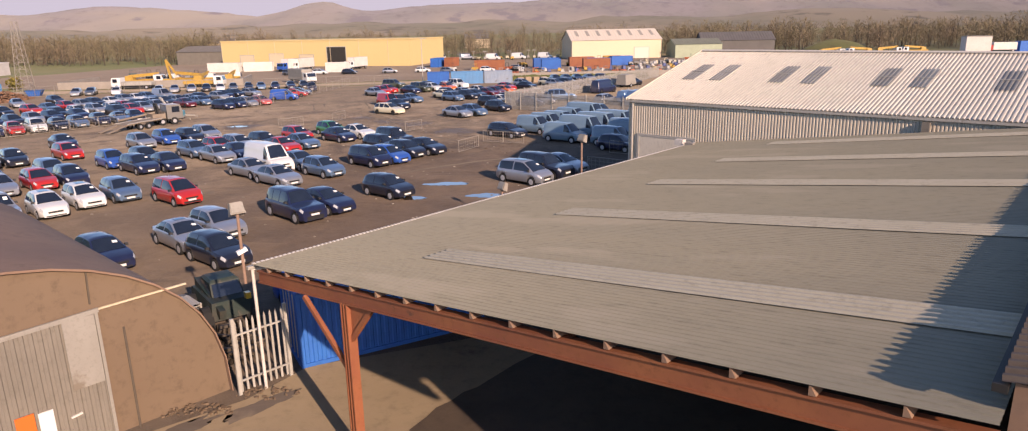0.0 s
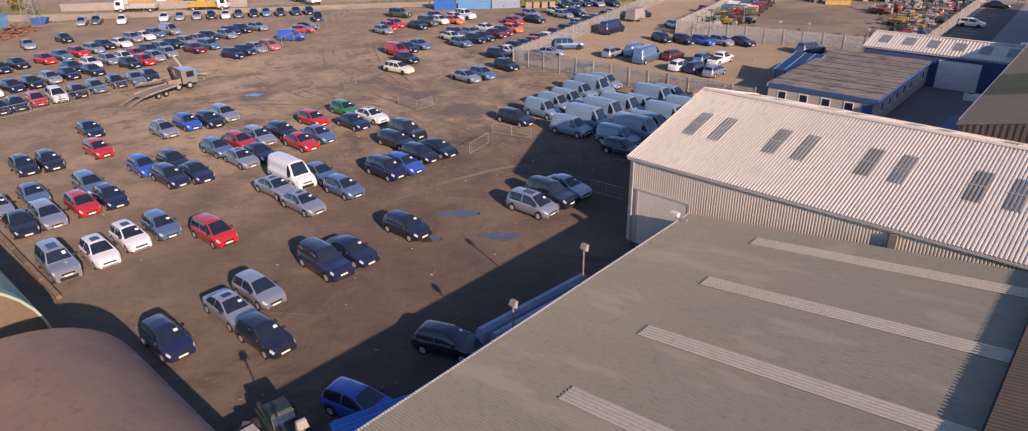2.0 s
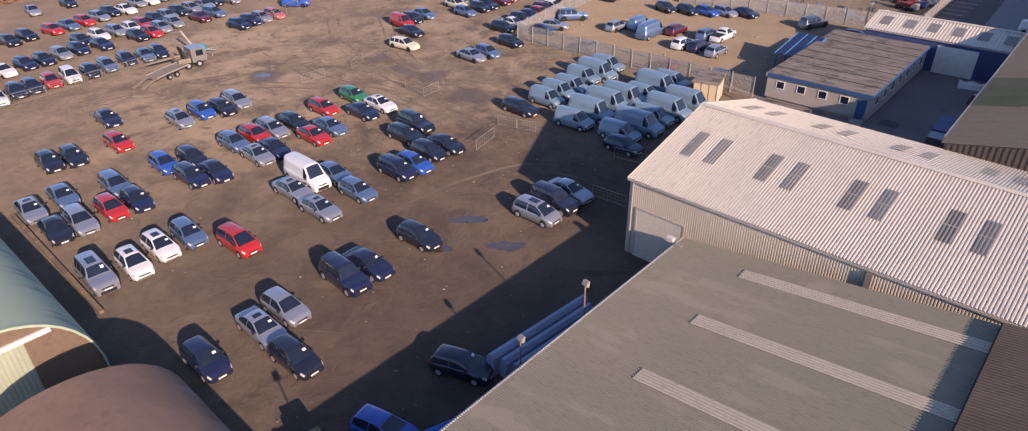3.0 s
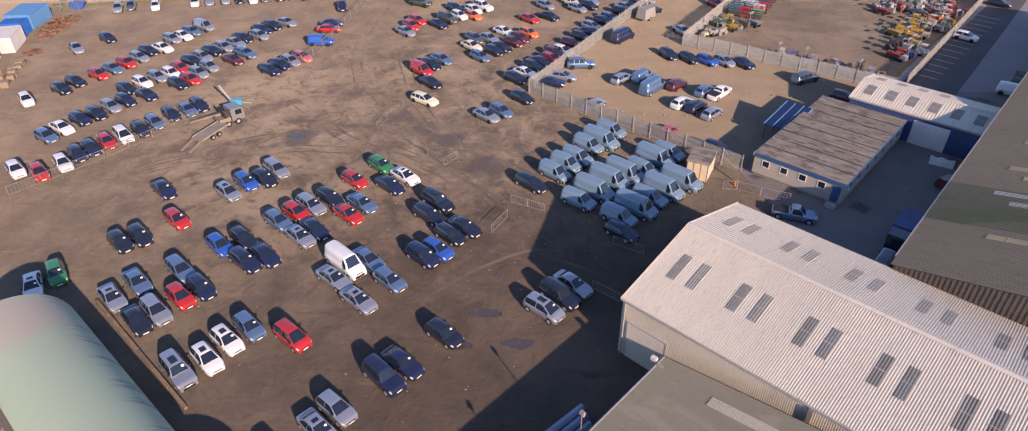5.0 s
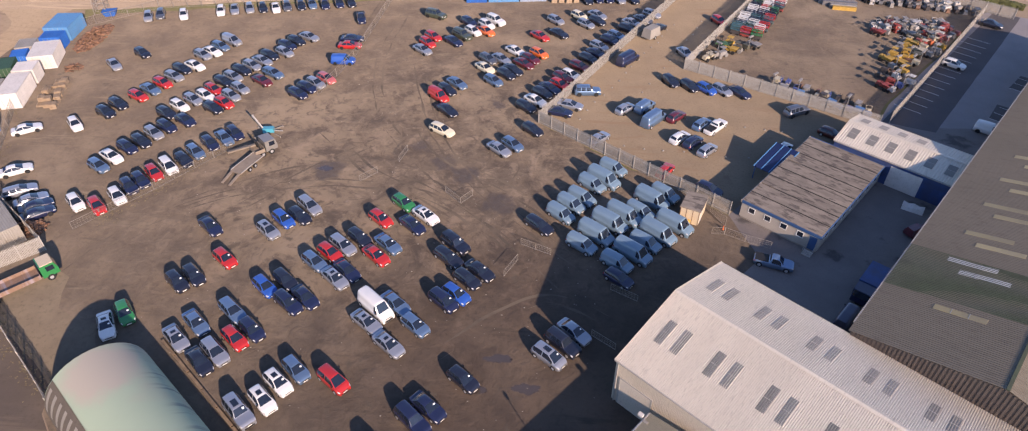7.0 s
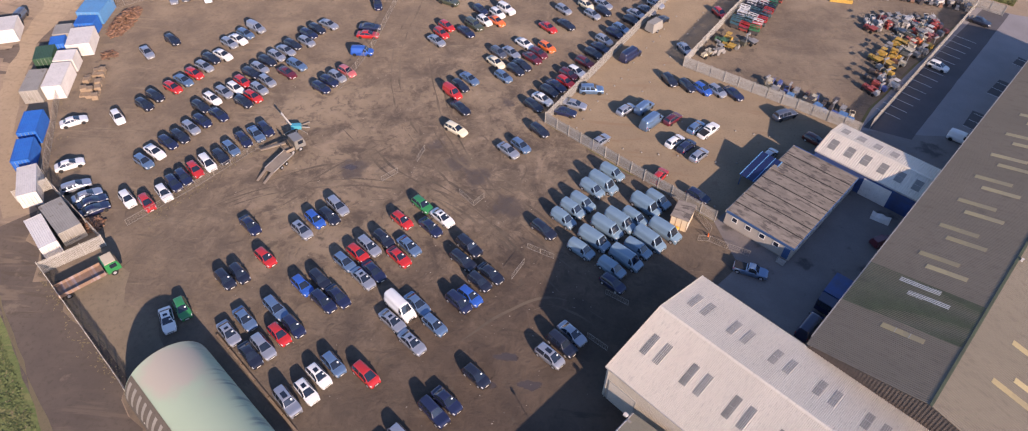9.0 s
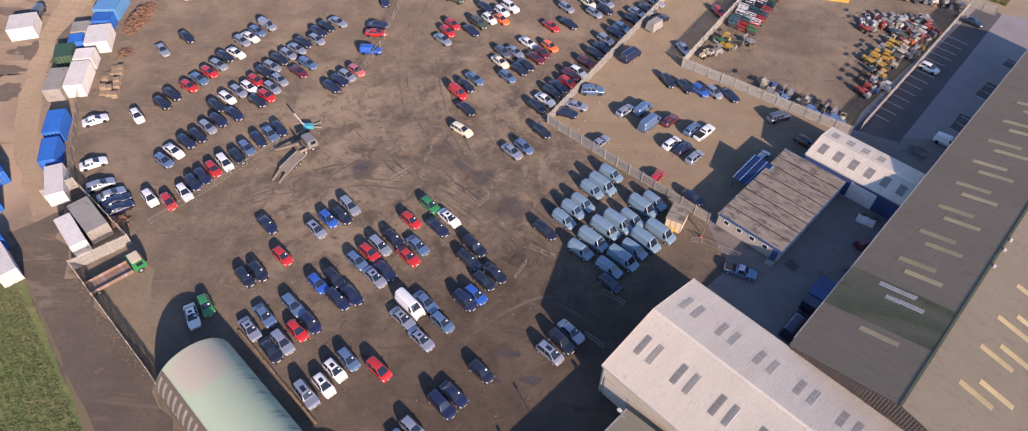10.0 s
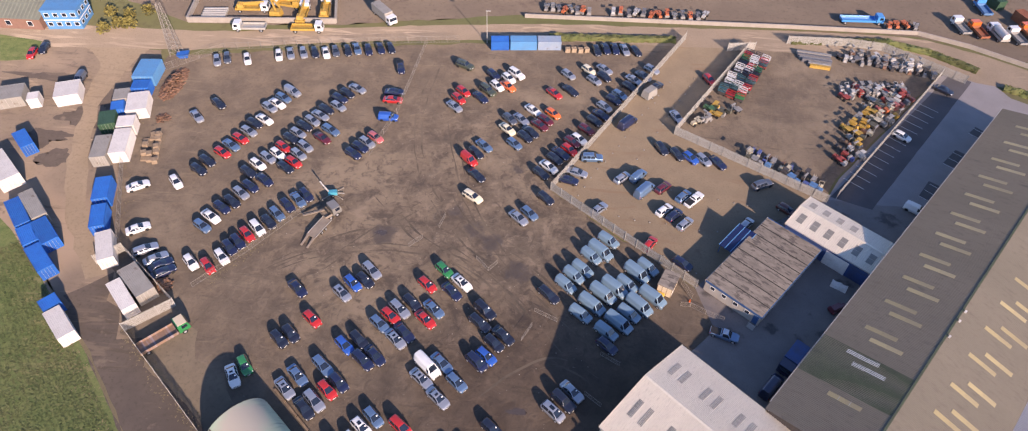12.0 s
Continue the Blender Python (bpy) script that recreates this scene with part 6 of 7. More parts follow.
gl = lorry(-64.4, 56.7, 47, "green", BARN_BROWN, "old green flatbed lorry with a cream cab roof", l=8.4)
part("cab_roof", Shape().box(2.45, 3.95, -1.05, 1.05, 2.44, 2.50, cut=0.02), CREAM_CLAD, gl, "cream cab roof")
lorry(38.6, 62.6, 232, "navy", DARK_BLUE, "blue lorry parked beside the warehouse wall", l=6.4, bed=False, h=1.7)
car("v", "navy", 34.6, 57.6, 51, "vehicles of the service yard", True, "beside the warehouse wall", False)
single("red_plant", Shape().box(0, 2.2, 0, 1.4, 0.3, 1.3, cut=0.2).box(2.2, 3.4, 0.3, 1.1, 0.3, 0.8, cut=0.1).tube((0.5, -0.1, 0.4), (0.5, 1.5, 0.4), 0.4).tube((2.6, 0.1, 0.35), (2.6, 1.3, 0.35), 0.35), paint("maroon"), "dark red machine in the warehouse's shade", "machine", at=pose(47.6, 73.0, 0, 0, 0, 30))
skip = thing("tarpaulin", 50.2, 79.6, -30, "crumpled pale tarpaulin over timber", "tarpaulin")
part("sheet", Shape().loft([[(x, -0.9, 0.0), (x, -0.6, 0.5 + 0.15 * math.sin(x * 3)), (x, 0.5, 0.55 + 0.12 * math.cos(x * 4)), (x, 0.9, 0.0)] for x in (-1.4, -0.7, 0, 0.7, 1.4)]), CONT_WHITE, skip)

SILVERY = material("oily_alloy", (.30, .28, .25), rough=0.5, metal=0.3, second=(.12, .10, .085), scale=2.0, mix=1.0, island=0.5)
OILY = material("oily_metal", (.055, .048, .042), rough=0.55, metal=0.3, second=(.10, .075, .055), scale=1.5, mix=0.9, island=0.6)

# telehandler behind the near fence
GRIMY_GREEN = material("grimy_green", (.010, .030, .026), rough=0.6, second=(.05, .042, .034), scale=0.9, fine=3.0, mix=1.0, spot=(.10, .08, .06), spot_scale=1.5, spot_at=0.6)
th = thing("telehandler", -11.2, 25.0, -50, "dark green muddy telehandler behind the palisade", "machine")
part("body", Shape().box(-1.6, 1.5, -0.85, 0.85, 0.6, 1.2, cut=0.08), GRIMY_GREEN, th)
cb = part("cab", Shape().loft([[(-1.0, -0.55, 1.15), (0.75, -0.55, 1.15), (0.75, 0.8, 1.15), (-1.0, 0.8, 1.15)], [(-0.9, -0.5, 1.62), (0.4, -0.5, 1.62), (0.4, 0.72, 1.62), (-0.9, 0.72, 1.62)], [(-0.75, -0.4, 1.7), (0.3, -0.4, 1.7), (0.3, 0.6, 1.7), (-0.75, 0.6, 1.7)]]), GRIMY_GREEN, th)
part("window", Shape().add([(0.765, -0.48, 1.2), (0.765, 0.72, 1.2), (0.44, 0.66, 1.58), (0.44, -0.44, 1.58)], [(0, 1, 2, 3)]), GLASS, cb)
part("window", Shape().add([(-0.9, -0.565, 1.2), (0.65, -0.565, 1.2), (0.35, -0.53, 1.58), (-0.82, -0.53, 1.58)], [(0, 1, 2, 3)]), GLASS, cb)
part("boom", Shape().bar((-1.5, -0.5, 1.35), (1.9, -0.5, 0.9), 0.26), GRIMY_GREEN, th)
part("carriage", Shape().box(1.8, 1.95, -0.8, 0.3, 0.25, 0.6).bar((2.0, -0.7, 0.3), (3.0, -0.7, 0.3), 0.12).bar((2.0, 0.2, 0.3), (3.0, 0.2, 0.3), 0.12), OILY, th)
part("beacon", Shape().box(1.5, 1.8, 0.55, 0.75, 1.2, 1.4), paint("yellow"), th, "yellow marker plate")
for xx in (-1.05, 1.05):
    for yy in (-0.95, 0.95):
        wheel_at(th, xx, yy, 0.52, 0.36)
th.matrix_basis = th.matrix_basis @ Matrix.Diagonal((0.86, 0.86, 1.12, 1))

heap("engine_scrap", -12.6, 24.9, 0.9, 0.7, 1.3, 90, SILVERY, "pale heap of engine parts beside the telehandler", 0.6, 13, 0.7)
wc = thing("wire_cage", -12.3, 23.9, 50, "pale wire stillage standing behind the barn", "cage")
for x, y in ((-0.6, -0.5), (0.6, -0.5), (0.6, 0.5), (-0.6, 0.5)):
    part("post", Shape().bar((x, y, 0), (x, y, 1.25), 0.07), GALV, wc)
for k in range(6):
    z = 0.15 + k * 0.2
    part("rail", Shape().bar((-0.6, -0.5, z), (0.6, -0.5, z), 0.03).bar((0.6, -0.5, z), (0.6, 0.5, z), 0.03).bar((0.6, 0.5, z), (-0.6, 0.5, z), 0.03).bar((-0.6, 0.5, z), (-0.6, -0.5, z), 0.03), GALV, wc)
part("floor_sheet", Shape().box(-0.58, 0.58, -0.48, 0.48, 0.1, 0.14), GALV, wc)
part("cover_sheet", Shape().ribs((-0.62, -0.5, 1.22), (0.62, -0.5, 1.22), (0.62, 0.5, 1.3), (-0.62, 0.5, 1.3), 0.15, 0.02), GALV, wc)

# car transporter with its ramps down, and the small crane lorry
MUDDY = material("muddy_steel", (.27, .22, .17), rough=0.85, second=(.19, .15, .115), scale=0.8, mix=0.9)
tr = thing("car_transporter", -45.5, 83.1, 67, "muddy tan car transporter trailer with lowered ramps", "trailer")
part("deck", Shape().loft([[(x, -1.0, z), (x, 1.0, z), (x, 1.0, z + 0.14), (x, -1.0, z + 0.14)] for x, z in ((-2.8, 0.62), (-1.2, 0.78), (2.1, 0.84))]), MUDDY, tr)
for yy in (-0.7, 0.7):
    part("ramp", Shape().bar((-2.8, yy, 0.7), (-5.0, yy, 0.08), 0.42, 0.1), MUDDY, tr)
for yy in (-1.0, 1.0):
    part("side_rail", Shape().bar((-2.6, yy, 0.86), (2.2, yy, 1.02), 0.08), GALV, tr)
for xx in (-0.9, 0.2):
    for yy in (-0.9, 0.9):
        wheel_at(tr, xx, yy, 0.36)
tl = lorry(-44.5, 86.9, 45, "mudgrey", MUDDY, "muddy grey transporter tractor in front of its trailer", l=3.6)
part("loading_arm", Shape().bar((-0.9, 0.6, 1.5), (-4.6, 2.6, 0.7), 0.35, 0.2).bar((-0.9, 1.2, 1.3), (-4.4, 3.2, 0.5), 0.2), MUDDY, tl, "lowered muddy loading arm")
part("tow_post", Shape().bar((-0.7, -0.5, 0.9), (-1.0, -0.5, 2.6), 0.2).bar((-0.7, 0.5, 0.9), (-1.0, 0.5, 2.6), 0.2).bar((-1.0, -0.5, 2.6), (-1.0, 0.5, 2.6), 0.2), TRIM, tl)
cr = thing("mobile_hoist", -45.6, 92.0, 10, "turquoise wheeled hoist with a raised grey jib", "crane")
part("engine", Shape().box(-0.8, 1.0, -0.5, 0.5, 0.45, 1.15, cut=0.08), paint("turquoise"), cr)
part("drawbar", Shape().bar((1.0, 0, 0.55), (2.3, -0.1, 0.45), 0.12), GALV, cr)
part("jib", Shape().bar((-0.7, 0, 1.1), (-1.8, 0.8, 2.5), 0.2).bar((-1.8, 0.8, 2.5), (-2.2, 1.3, 2.75), 0.26), GALV, cr)
for k, (xx, yy) in enumerate(((-1.9, -1.3), (2.0, -1.4), (2.0, 1.7), (-1.9, 1.8))):
    part("outrigger", Shape().bar((0.1, 0, 0.5), (xx, yy, 0.25), 0.09).bar((xx, yy, 0.3), (xx, yy, 0.0), 0.12), DULL_TUBE, cr)
for yy in (-0.6, 0.6):
    wheel_at(cr, 0.1, yy, 0.32, 0.2)

# blue crash-barrier stack and rubble lying beside the canopy
bx = thing("wrapped_beams", -2.2, 31.4, 45, "blue wrapped beams stacked beside the canopy", "stack")
for i in range(3):
    part("beam", Shape().loft([[(x, 0.55 - i * 0.7 + dy, z) for dy, z in ((-0.3, 0), (0.3, 0), (0.3, 1.35 - 0.15 * i), (0.12, 1.6 - 0.15 * i), (-0.12, 1.6 - 0.15 * i), (-0.3, 1.35 - 0.15 * i))] for x in (0.4 * i, 8.4 - 0.3 * i)]), BEAM_BLUE, bx)
# timber and scrap heaps in the north-west corner
heap("engine_scrap", -10.3, 22.4, 1.3, 1.9, 1.1, 150, OILY, "dark oily heap of engine parts behind the fence", 0.7, 12, 0.6)
heap("timber_heap", -90.6, 122.5, 2.2, 6.0, 2.0, 480, SCRAP, "heap of rusty scrap timber and metal", 1.1, 2, 1.3)
comb = [(-0.5, 0.0), (0.5, 0.0), (0.5, 0.135)]
for k in range(5, 0, -1):
    y = -0.5 + k * 1.0 / 6
    comb += [(y + 0.04, 0.135), (y + 0.04, 0.06), (y - 0.04, 0.06), (y - 0.04, 0.135)]
comb += [(-0.5, 0.135)]
PALLET = Shape().loft([[(x, y, z) for y, z in comb] for x in (-0.6, 0.6)])
PALLET = PALLET.mesh("pallet", PALLETWOOD)
rnd = random.Random(31)
for i in range(3):
    for k in range(7):
        if rnd.random() < 0.15:
            continue
        th = thing("pallet_stack", -89.2 + i * 1.35 + k * 0.42, 105.6 - k * 1.3 - i * 0.3, -72 + rnd.uniform(-9, 9), "stack of weathered wooden pallets", "pallets", "pallet stacks")
        for z in range(rnd.randint(2, 8)):
            part("pallet", PALLET, None, th).matrix_basis = pose(rnd.uniform(-.06, .06), rnd.uniform(-.06, .06), z * 0.138, 0, 0, rnd.uniform(-4, 4))
heap("scrap_heap", -70.0, 67.2, 2.2, 1.6, 1.3, 140, SCRAP, "dark tangled scrap metal heap", 1.6, 4)
heap("scrap_heap", -88, 110.5, 1.4, 1.4, 0.9, 60, SCRAP, "small scrap heap on the grass", 1.2, 5)

# ---- the plant yard: rows of small machines ----
rnd = random.Random(21)


def small_machine(x, y, rot, colour, k):
    """Small hire plant of three sorts: dumper, roller, generator frame."""
    names = ("site_dumper", "road_roller", "lighting_set")
    th = thing(names[k], x, y, rot, f"{colour} " + ("small site dumper", "pedestrian road roller", "wheeled lighting set")[k] + " in the hire yard", "machine", "hire machines")
    if k == 0:
        part("skip", Shape().loft([[(0.2, -0.5, 0.6), (1.1, -0.5, 0.6), (1.1, 0.5, 0.6), (0.2, 0.5, 0.6)], [(0.0, -0.75, 1.2), (1.5, -0.75, 1.2), (1.5, 0.75, 1.2), (0.0, 0.75, 1.2)]]), dusty(colour), th)
        part("engine", Shape().box(-1.3, 0.0, -0.45, 0.45, 0.5, 1.1, cut=0.08), dusty(colour), th)
        part("roll_bar", Shape().bar((-0.4, -0.45, 1.0), (-0.4, -0.45, 2.2), 0.07).bar((-0.4, 0.45, 1.0), (-0.4, 0.45, 2.2), 0.07).bar((-0.4, -0.45, 2.2), (-0.4, 0.45, 2.2), 0.07), TRIM, th)
        for xx in (-0.8, 0.8):
            for yy in (-0.6, 0.6):
                part("wheel", Shape().tube((xx, yy - 0.14, 0.36), (xx, yy + 0.14, 0.36), 0.36, n=10), RUBBER, th)
    elif k == 1:
        part("body", Shape().box(-0.9, 0.9, -0.5, 0.5, 0.5, 1.2, cut=0.1), dusty(colour), th)
        for xx in (-0.7, 0.7):
            part("drum", Shape().tube((xx, -0.6, 0.4), (xx, 0.6, 0.4), 0.4, n=12), dusty("steel"), th)
        part("canopy", Shape().box(-0.5, 0.5, -0.5, 0.5, 1.95, 2.03).bar((-0.4, 0.4, 1.2), (-0.4, 0.4, 1.95), 0.06).bar((-0.4, -0.4, 1.2), (-0.4, -0.4, 1.95), 0.06), dusty(colour), th)
    else:
        part("engine", Shape().box(-0.8, 0.5, -0.45, 0.45, 0.4, 1.2, cut=0.06), dusty(colour), th)
        part("mast", Shape().bar((0.4, 0, 0.6), (0.4, 0, 3.0), 0.1).box(0.25, 0.6, -0.6, 0.6, 2.9, 3.15), dusty("steel"), th)
        for yy in (-0.55, 0.55):
            part("wheel", Shape().tube((-0.2, yy - 0.09, 0.3), (-0.2, yy + 0.09, 0.3), 0.3, n=10), RUBBER, th)
    return th


def machine_row(a, b, rows, cols, depth, colours, rot, ks=(0, 1, 2)):
    a, b = Vector(a), Vector(b)
    side = Vector((-(b - a).y, (b - a).x)).normalized()
    for r in range(rows):
        for i in range(cols):
            if rnd.random() < 0.1:
                continue
            p = a.lerp(b, (i + 0.5) / cols) + side * (r * depth) + Vector((rnd.uniform(-.3, .3), rnd.uniform(-.3, .3)))
            small_machine(p.x, p.y, rot + rnd.uniform(-12, 12), rnd.choice(colours), rnd.choice(ks))



def lift(x, y, rot, colour):
    """A folded scissor lift: chassis, wheels, scissor pack and a railed platform."""
    th = thing("scissor_lift", x, y, rot, f"{colour} folded scissor lift in a close row", "machine", "folded scissor lifts")
    part("chassis", Shape().box(-0.95, 0.95, -0.36, 0.36, 0.15, 0.55, cut=0.04), dusty(colour), th)
    part("scissor_pack", Shape().box(-0.85, 0.85, -0.22, 0.22, 0.55, 0.95), dusty("black"), th)
    rl = Shape().box(-1.0, 1.0, -0.30, 0.30, 0.95, 1.03)
    for yy in (-0.36, 0.36):
        rl.bar((-0.97, yy, 1.9), (0.97, yy, 1.9), 0.10).bar((-0.97, yy, 1.45), (0.97, yy, 1.45), 0.06)
        for xx in (-0.97, 0.0, 0.97):
            rl.bar((xx, yy, 1.0), (xx, yy, 1.9), 0.07)
    for xx in (-0.97, 0.97):
        rl.bar((xx, -0.36, 1.9), (xx, 0.36, 1.9), 0.06)
    part("platform", rl, paint(rnd.choice(("red", "white", "black", "green", "black", "black", "white", "bluegreen"))), th)
    for xx in (-0.65, 0.65):
        for yy in (-0.38, 0.38):
            part("wheel", Shape().tube((xx, yy - 0.05, 0.19), (xx, yy + 0.05, 0.19), 0.19, n=8), RUBBER, th)


for i in range(14):
    for k in range(3):
        p = Vector((34.6, 133.6)).lerp(Vector((43.2, 149.6)), i / 13) + Vector((0.88, -0.47)) * (0.3 + k * 2.1)
        if rnd.random() > 0.12:
            lift(p.x + rnd.uniform(-.35, .35), p.y + rnd.uniform(-.15, .15), -28 + rnd.uniform(-9, 9), rnd.choice(("red", "black", "black", "black", "black", "green", "white", "bluegreen")))
machine_row((30.5, 127.0), (37.5, 130.0), 2, 4, -2.4, ("green", "yellow", "steel", "olive"), -40)
machine_row((62.0, 137.5), (76.0, 137.5), 2, 7, -2.4, ("steel", "steel", "red", "grey", "white"), -50)
machine_row((58.5, 121.5), (71.0, 133.5), 3, 7, -2.3, ("yellow", "steel", "yellow", "yellow", "olive", "orange", "steel", "cream"), -50)
machine_row((56.0, 113.0), (61.5, 117.5), 2, 3, -2.4, ("blue", "red", "white", "black"), -50)
machine_row((37.0, 112.3), (51.5, 103.6), 1, 8, 2.4, ("blue", "steel", "black", "olive", "skyblue", "red"), 140)
machine_row((66.0, 153.8), (85.0, 149.5), 2, 10, -2.2, ("steel", "grey", "white", "black", "rust", "steel"), 200)
machine_row((27.0, 122.0), (31.5, 123.5), 1, 3, 2.0, ("cream", "steel"), 30)
st = thing("steel_stack", 55.5, 150.0, -8, "grey stack of scaffold boards with a yellow end", "stack")
for i, (x0, x1, tint) in enumerate(((2.6, 7.4, "yellow"), (2.2, 7.6, "steel"), (0.8, 7.8, "grey"), (0.2, 8.0, "steel"), (-0.2, 7.7, "grey"), (-0.4, 7.9, "steel"))):
    part("board_pack", Shape().box(x0, x1, i * 1.0 - 3, i * 1.0 - 2.25, 0, 0.75 + 0.12 * (i % 3), cut=0.03), dusty(tint), st)
tb = thing("site_trailer", 18.1, 130.6, 48, "grey rounded box trailer beside the fence", "trailer")
part("body", Shape().box(-1.7, 1.7, -1.1, 1.1, 0.5, 2.3, cut=0.25), CONT_GREY, tb)
for yy in (-1.0, 1.0):
    wheel_at(tb, 0, yy, 0.36)

# stones marking the gravel bays
stone = Shape().box(-0.14, 0.14, -0.11, 0.11, 0, 0.14, cut=0.04).mesh("marker_stone", CONT_GREY)
for a, b, n in (((2, 96), (24, 138), 16), ((9, 92.5), (31, 90), 7), ((8, 90.5), (26, 79), 9), ((20, 101), (38, 98), 6), ((13, 105), (30, 140), 12)):
    for i in range(n):
        p = Vector(a).lerp(Vector(b), (i + 0.5) / n)
        o = new("marker_stone", stone)
        o.matrix_basis = pose(p.x + rnd.uniform(-.3, .3), p.y + rnd.uniform(-.3, .3), 0.02, 0, 0, rnd.uniform(0, 180))
        tagged(o, "pale marker stone edging a gravel bay", "stone", "marker stones")

# racks of small hire tools, packed close
TOOLS = {
    "compactor": (Shape().box(-0.5, 0.5, -0.35, 0.35, 0.15, 0.8, cut=0.05).tube((-0.3, -0.45, 0.2), (-0.3, 0.45, 0.2), 0.2).bar((0.5, -0.2, 0.5), (1.0, -0.2, 0.9), 0.05).bar((0.5, 0.2, 0.5), (1.0, 0.2, 0.9), 0.05), "plate compactor"),
    "cement_mixer": (Shape().tube((0, -0.4, 0.45), (0, 0.4, 0.45), 0.45, n=12).bar((0, -0.45, 0.45), (0.9, -0.45, 1.0), 0.06).bar((0, 0.45, 0.45), (0.9, 0.45, 1.0), 0.06).bar((0.9, -0.45, 1.0), (0.9, 0.45, 1.0), 0.06), "drum cement mixer"),
    "generator": (Shape().box(-0.7, 0.7, -0.4, 0.4, 0.0, 0.95, cut=0.08).tube((0.3, 0.2, 0.9), (0.3, 0.2, 1.3), 0.05), "boxy site generator"),
}
TOOL_MESH = {}
RACK_SHELF = {}


def rack(x, y, rot, c):
    th = thing("tool_rack", x, y, rot, f"{c} steel tool rack standing in the hire yard", "rack", "small hire tools", z=0.02)
    if c not in RACK_SHELF:
        RACK_SHELF[c] = (Shape().box(-0.7, 0.7, -0.45, 0.45, 0, 0.08).mesh("shelf", dusty(c)), Shape().bar((0, 0, 0), (0, 0, 1.7), 0.05).mesh("post", dusty(c)), Shape().box(-0.35, 0.35, -0.3, 0.3, 0, 0.4, cut=0.04).mesh("crate", dusty(c)))
    shelf, post, crate = RACK_SHELF[c]
    for z in (0.1, 0.8, 1.5):
        part("shelf", shelf, None, th).matrix_basis = pose(0, 0, z)
    for xx in (-0.68, 0.68):
        for yy in (-0.43, 0.43):
            part("post", post, None, th).matrix_basis = pose(xx, yy, 0)
    for xx, z in ((-0.15, 0.18), (0.15, 0.88)):
        part("crate", crate, None, th).matrix_basis = pose(xx, 0, z)



def tools(a, b, rows, cols, depth, colours, racks=True):
    a, b = Vector(a), Vector(b)
    side = Vector((-(b - a).y, (b - a).x)).normalized()
    ang = math.degrees(math.atan2((b - a).y, (b - a).x))
    for r in range(rows):
        for i in range(cols):
            p = a.lerp(b, (i + 0.5) / cols) + side * (r * depth) + Vector((rnd.uniform(-.2, .2), rnd.uniform(-.2, .2)))
            c, k, turn = rnd.choice(colours), rnd.choice((*TOOLS, "tool_rack") if racks else tuple(TOOLS)), ang + 90 + rnd.uniform(-10, 10)
            if k == "tool_rack":
                rack(p.x, p.y, turn, c)
                continue
            if (c, k) not in TOOL_MESH:
                TOOL_MESH[c, k] = TOOLS[k][0].mesh(k, dusty(c))
            o = new(k, TOOL_MESH[c, k])
            o.matrix_basis = pose(p.x, p.y, 0.02, 0, 0, turn)
            tagged(o, f"{c} {TOOLS[k][1]} standing in the hire yard", "machine", "small hire tools")


tools((62.5, 139.0), (79.0, 141.5), 3, 10, -1.5, ("steel", "grey", "steel", "red", "white"))
tools((66.5, 131.5), (78.0, 139.5), 3, 7, -1.6, ("red", "cream", "pink", "steel"))
tools((38.0, 113.6), (52.5, 104.6), 2, 10, 1.4, ("black", "steel", "rust", "blue", "cream"))
tools((66.5, 152.2), (88.0, 147.2), 2, 12, -1.7, ("steel", "grey", "black", "rust", "white"))
tools((57.0, 117.0), (66.0, 127.0), 2, 6, -1.5, ("black", "yellow", "rust", "olive"))

# rubble along the foot of the barn
heap("rubble", -9.7, 18.6, 1.6, 0.4, 0.12, 90, BARN_END, "broken rubble and weeds along the barn wall", 0.14, 9, 0.35)
heap("rubble", -7.6, 19.6, 1.0, 0.4, 0.1, 50, BARN_END, "broken rubble by the gate panel", 0.12, 10, 0.35)

tools((-6, 176), (60, 184), 2, 20, 5.5, ("steel", "white", "yellow", "blue", "rust", "white"), racks=False)
tools((30, 190), (88, 198), 2, 18, 6.0, ("yellow", "steel", "white", "orange", "blue", "black"), racks=False)
tools((70, 205), (130, 200), 2, 14, 6.0, ("yellow", "white", "steel", "red"), racks=False)

# scraps of paper and stones trodden into the yard
rnd = random.Random(77)
lt = Shape()
for i in range(420):
    x, y = rnd.uniform(-52, 6), rnd.uniform(26, 110)
    r = rnd.uniform(0.02, 0.09)
    lt.box(x - r, x + r, y - r * 0.6, y + r * 0.6, 0.01, 0.02 + r * 0.5, cut=r * 0.2)
single("litter", lt, CARD_DULL, "pale scraps and stones scattered over the mud", "litter", kind="stuff")

# clods thrown up along the ruts
rnd = random.Random(78)
cl = Shape()
for x0, y0, rx, ry, n in ((-4, 66, 5, 4, 120), (-10, 73, 7, 4, 150), (-14, 83, 8, 4, 150), (-22, 92, 9, 5, 120), (-58, 66, 6, 3, 60), (-30, 82, 9, 4, 80)):
    for i in range(n):
        x, y, r = rnd.gauss(x0, rx * 0.5), rnd.gauss(y0, ry * 0.5), rnd.uniform(0.04, 0.15)
        a = rnd.uniform(0, 1.5)
        ring = [(x + r * rnd.uniform(0.7, 1.2) * math.cos(a + k * 1.2566), y + r * rnd.uniform(0.7, 1.2) * math.sin(a + k * 1.2566), 0.005) for k in range(5)]
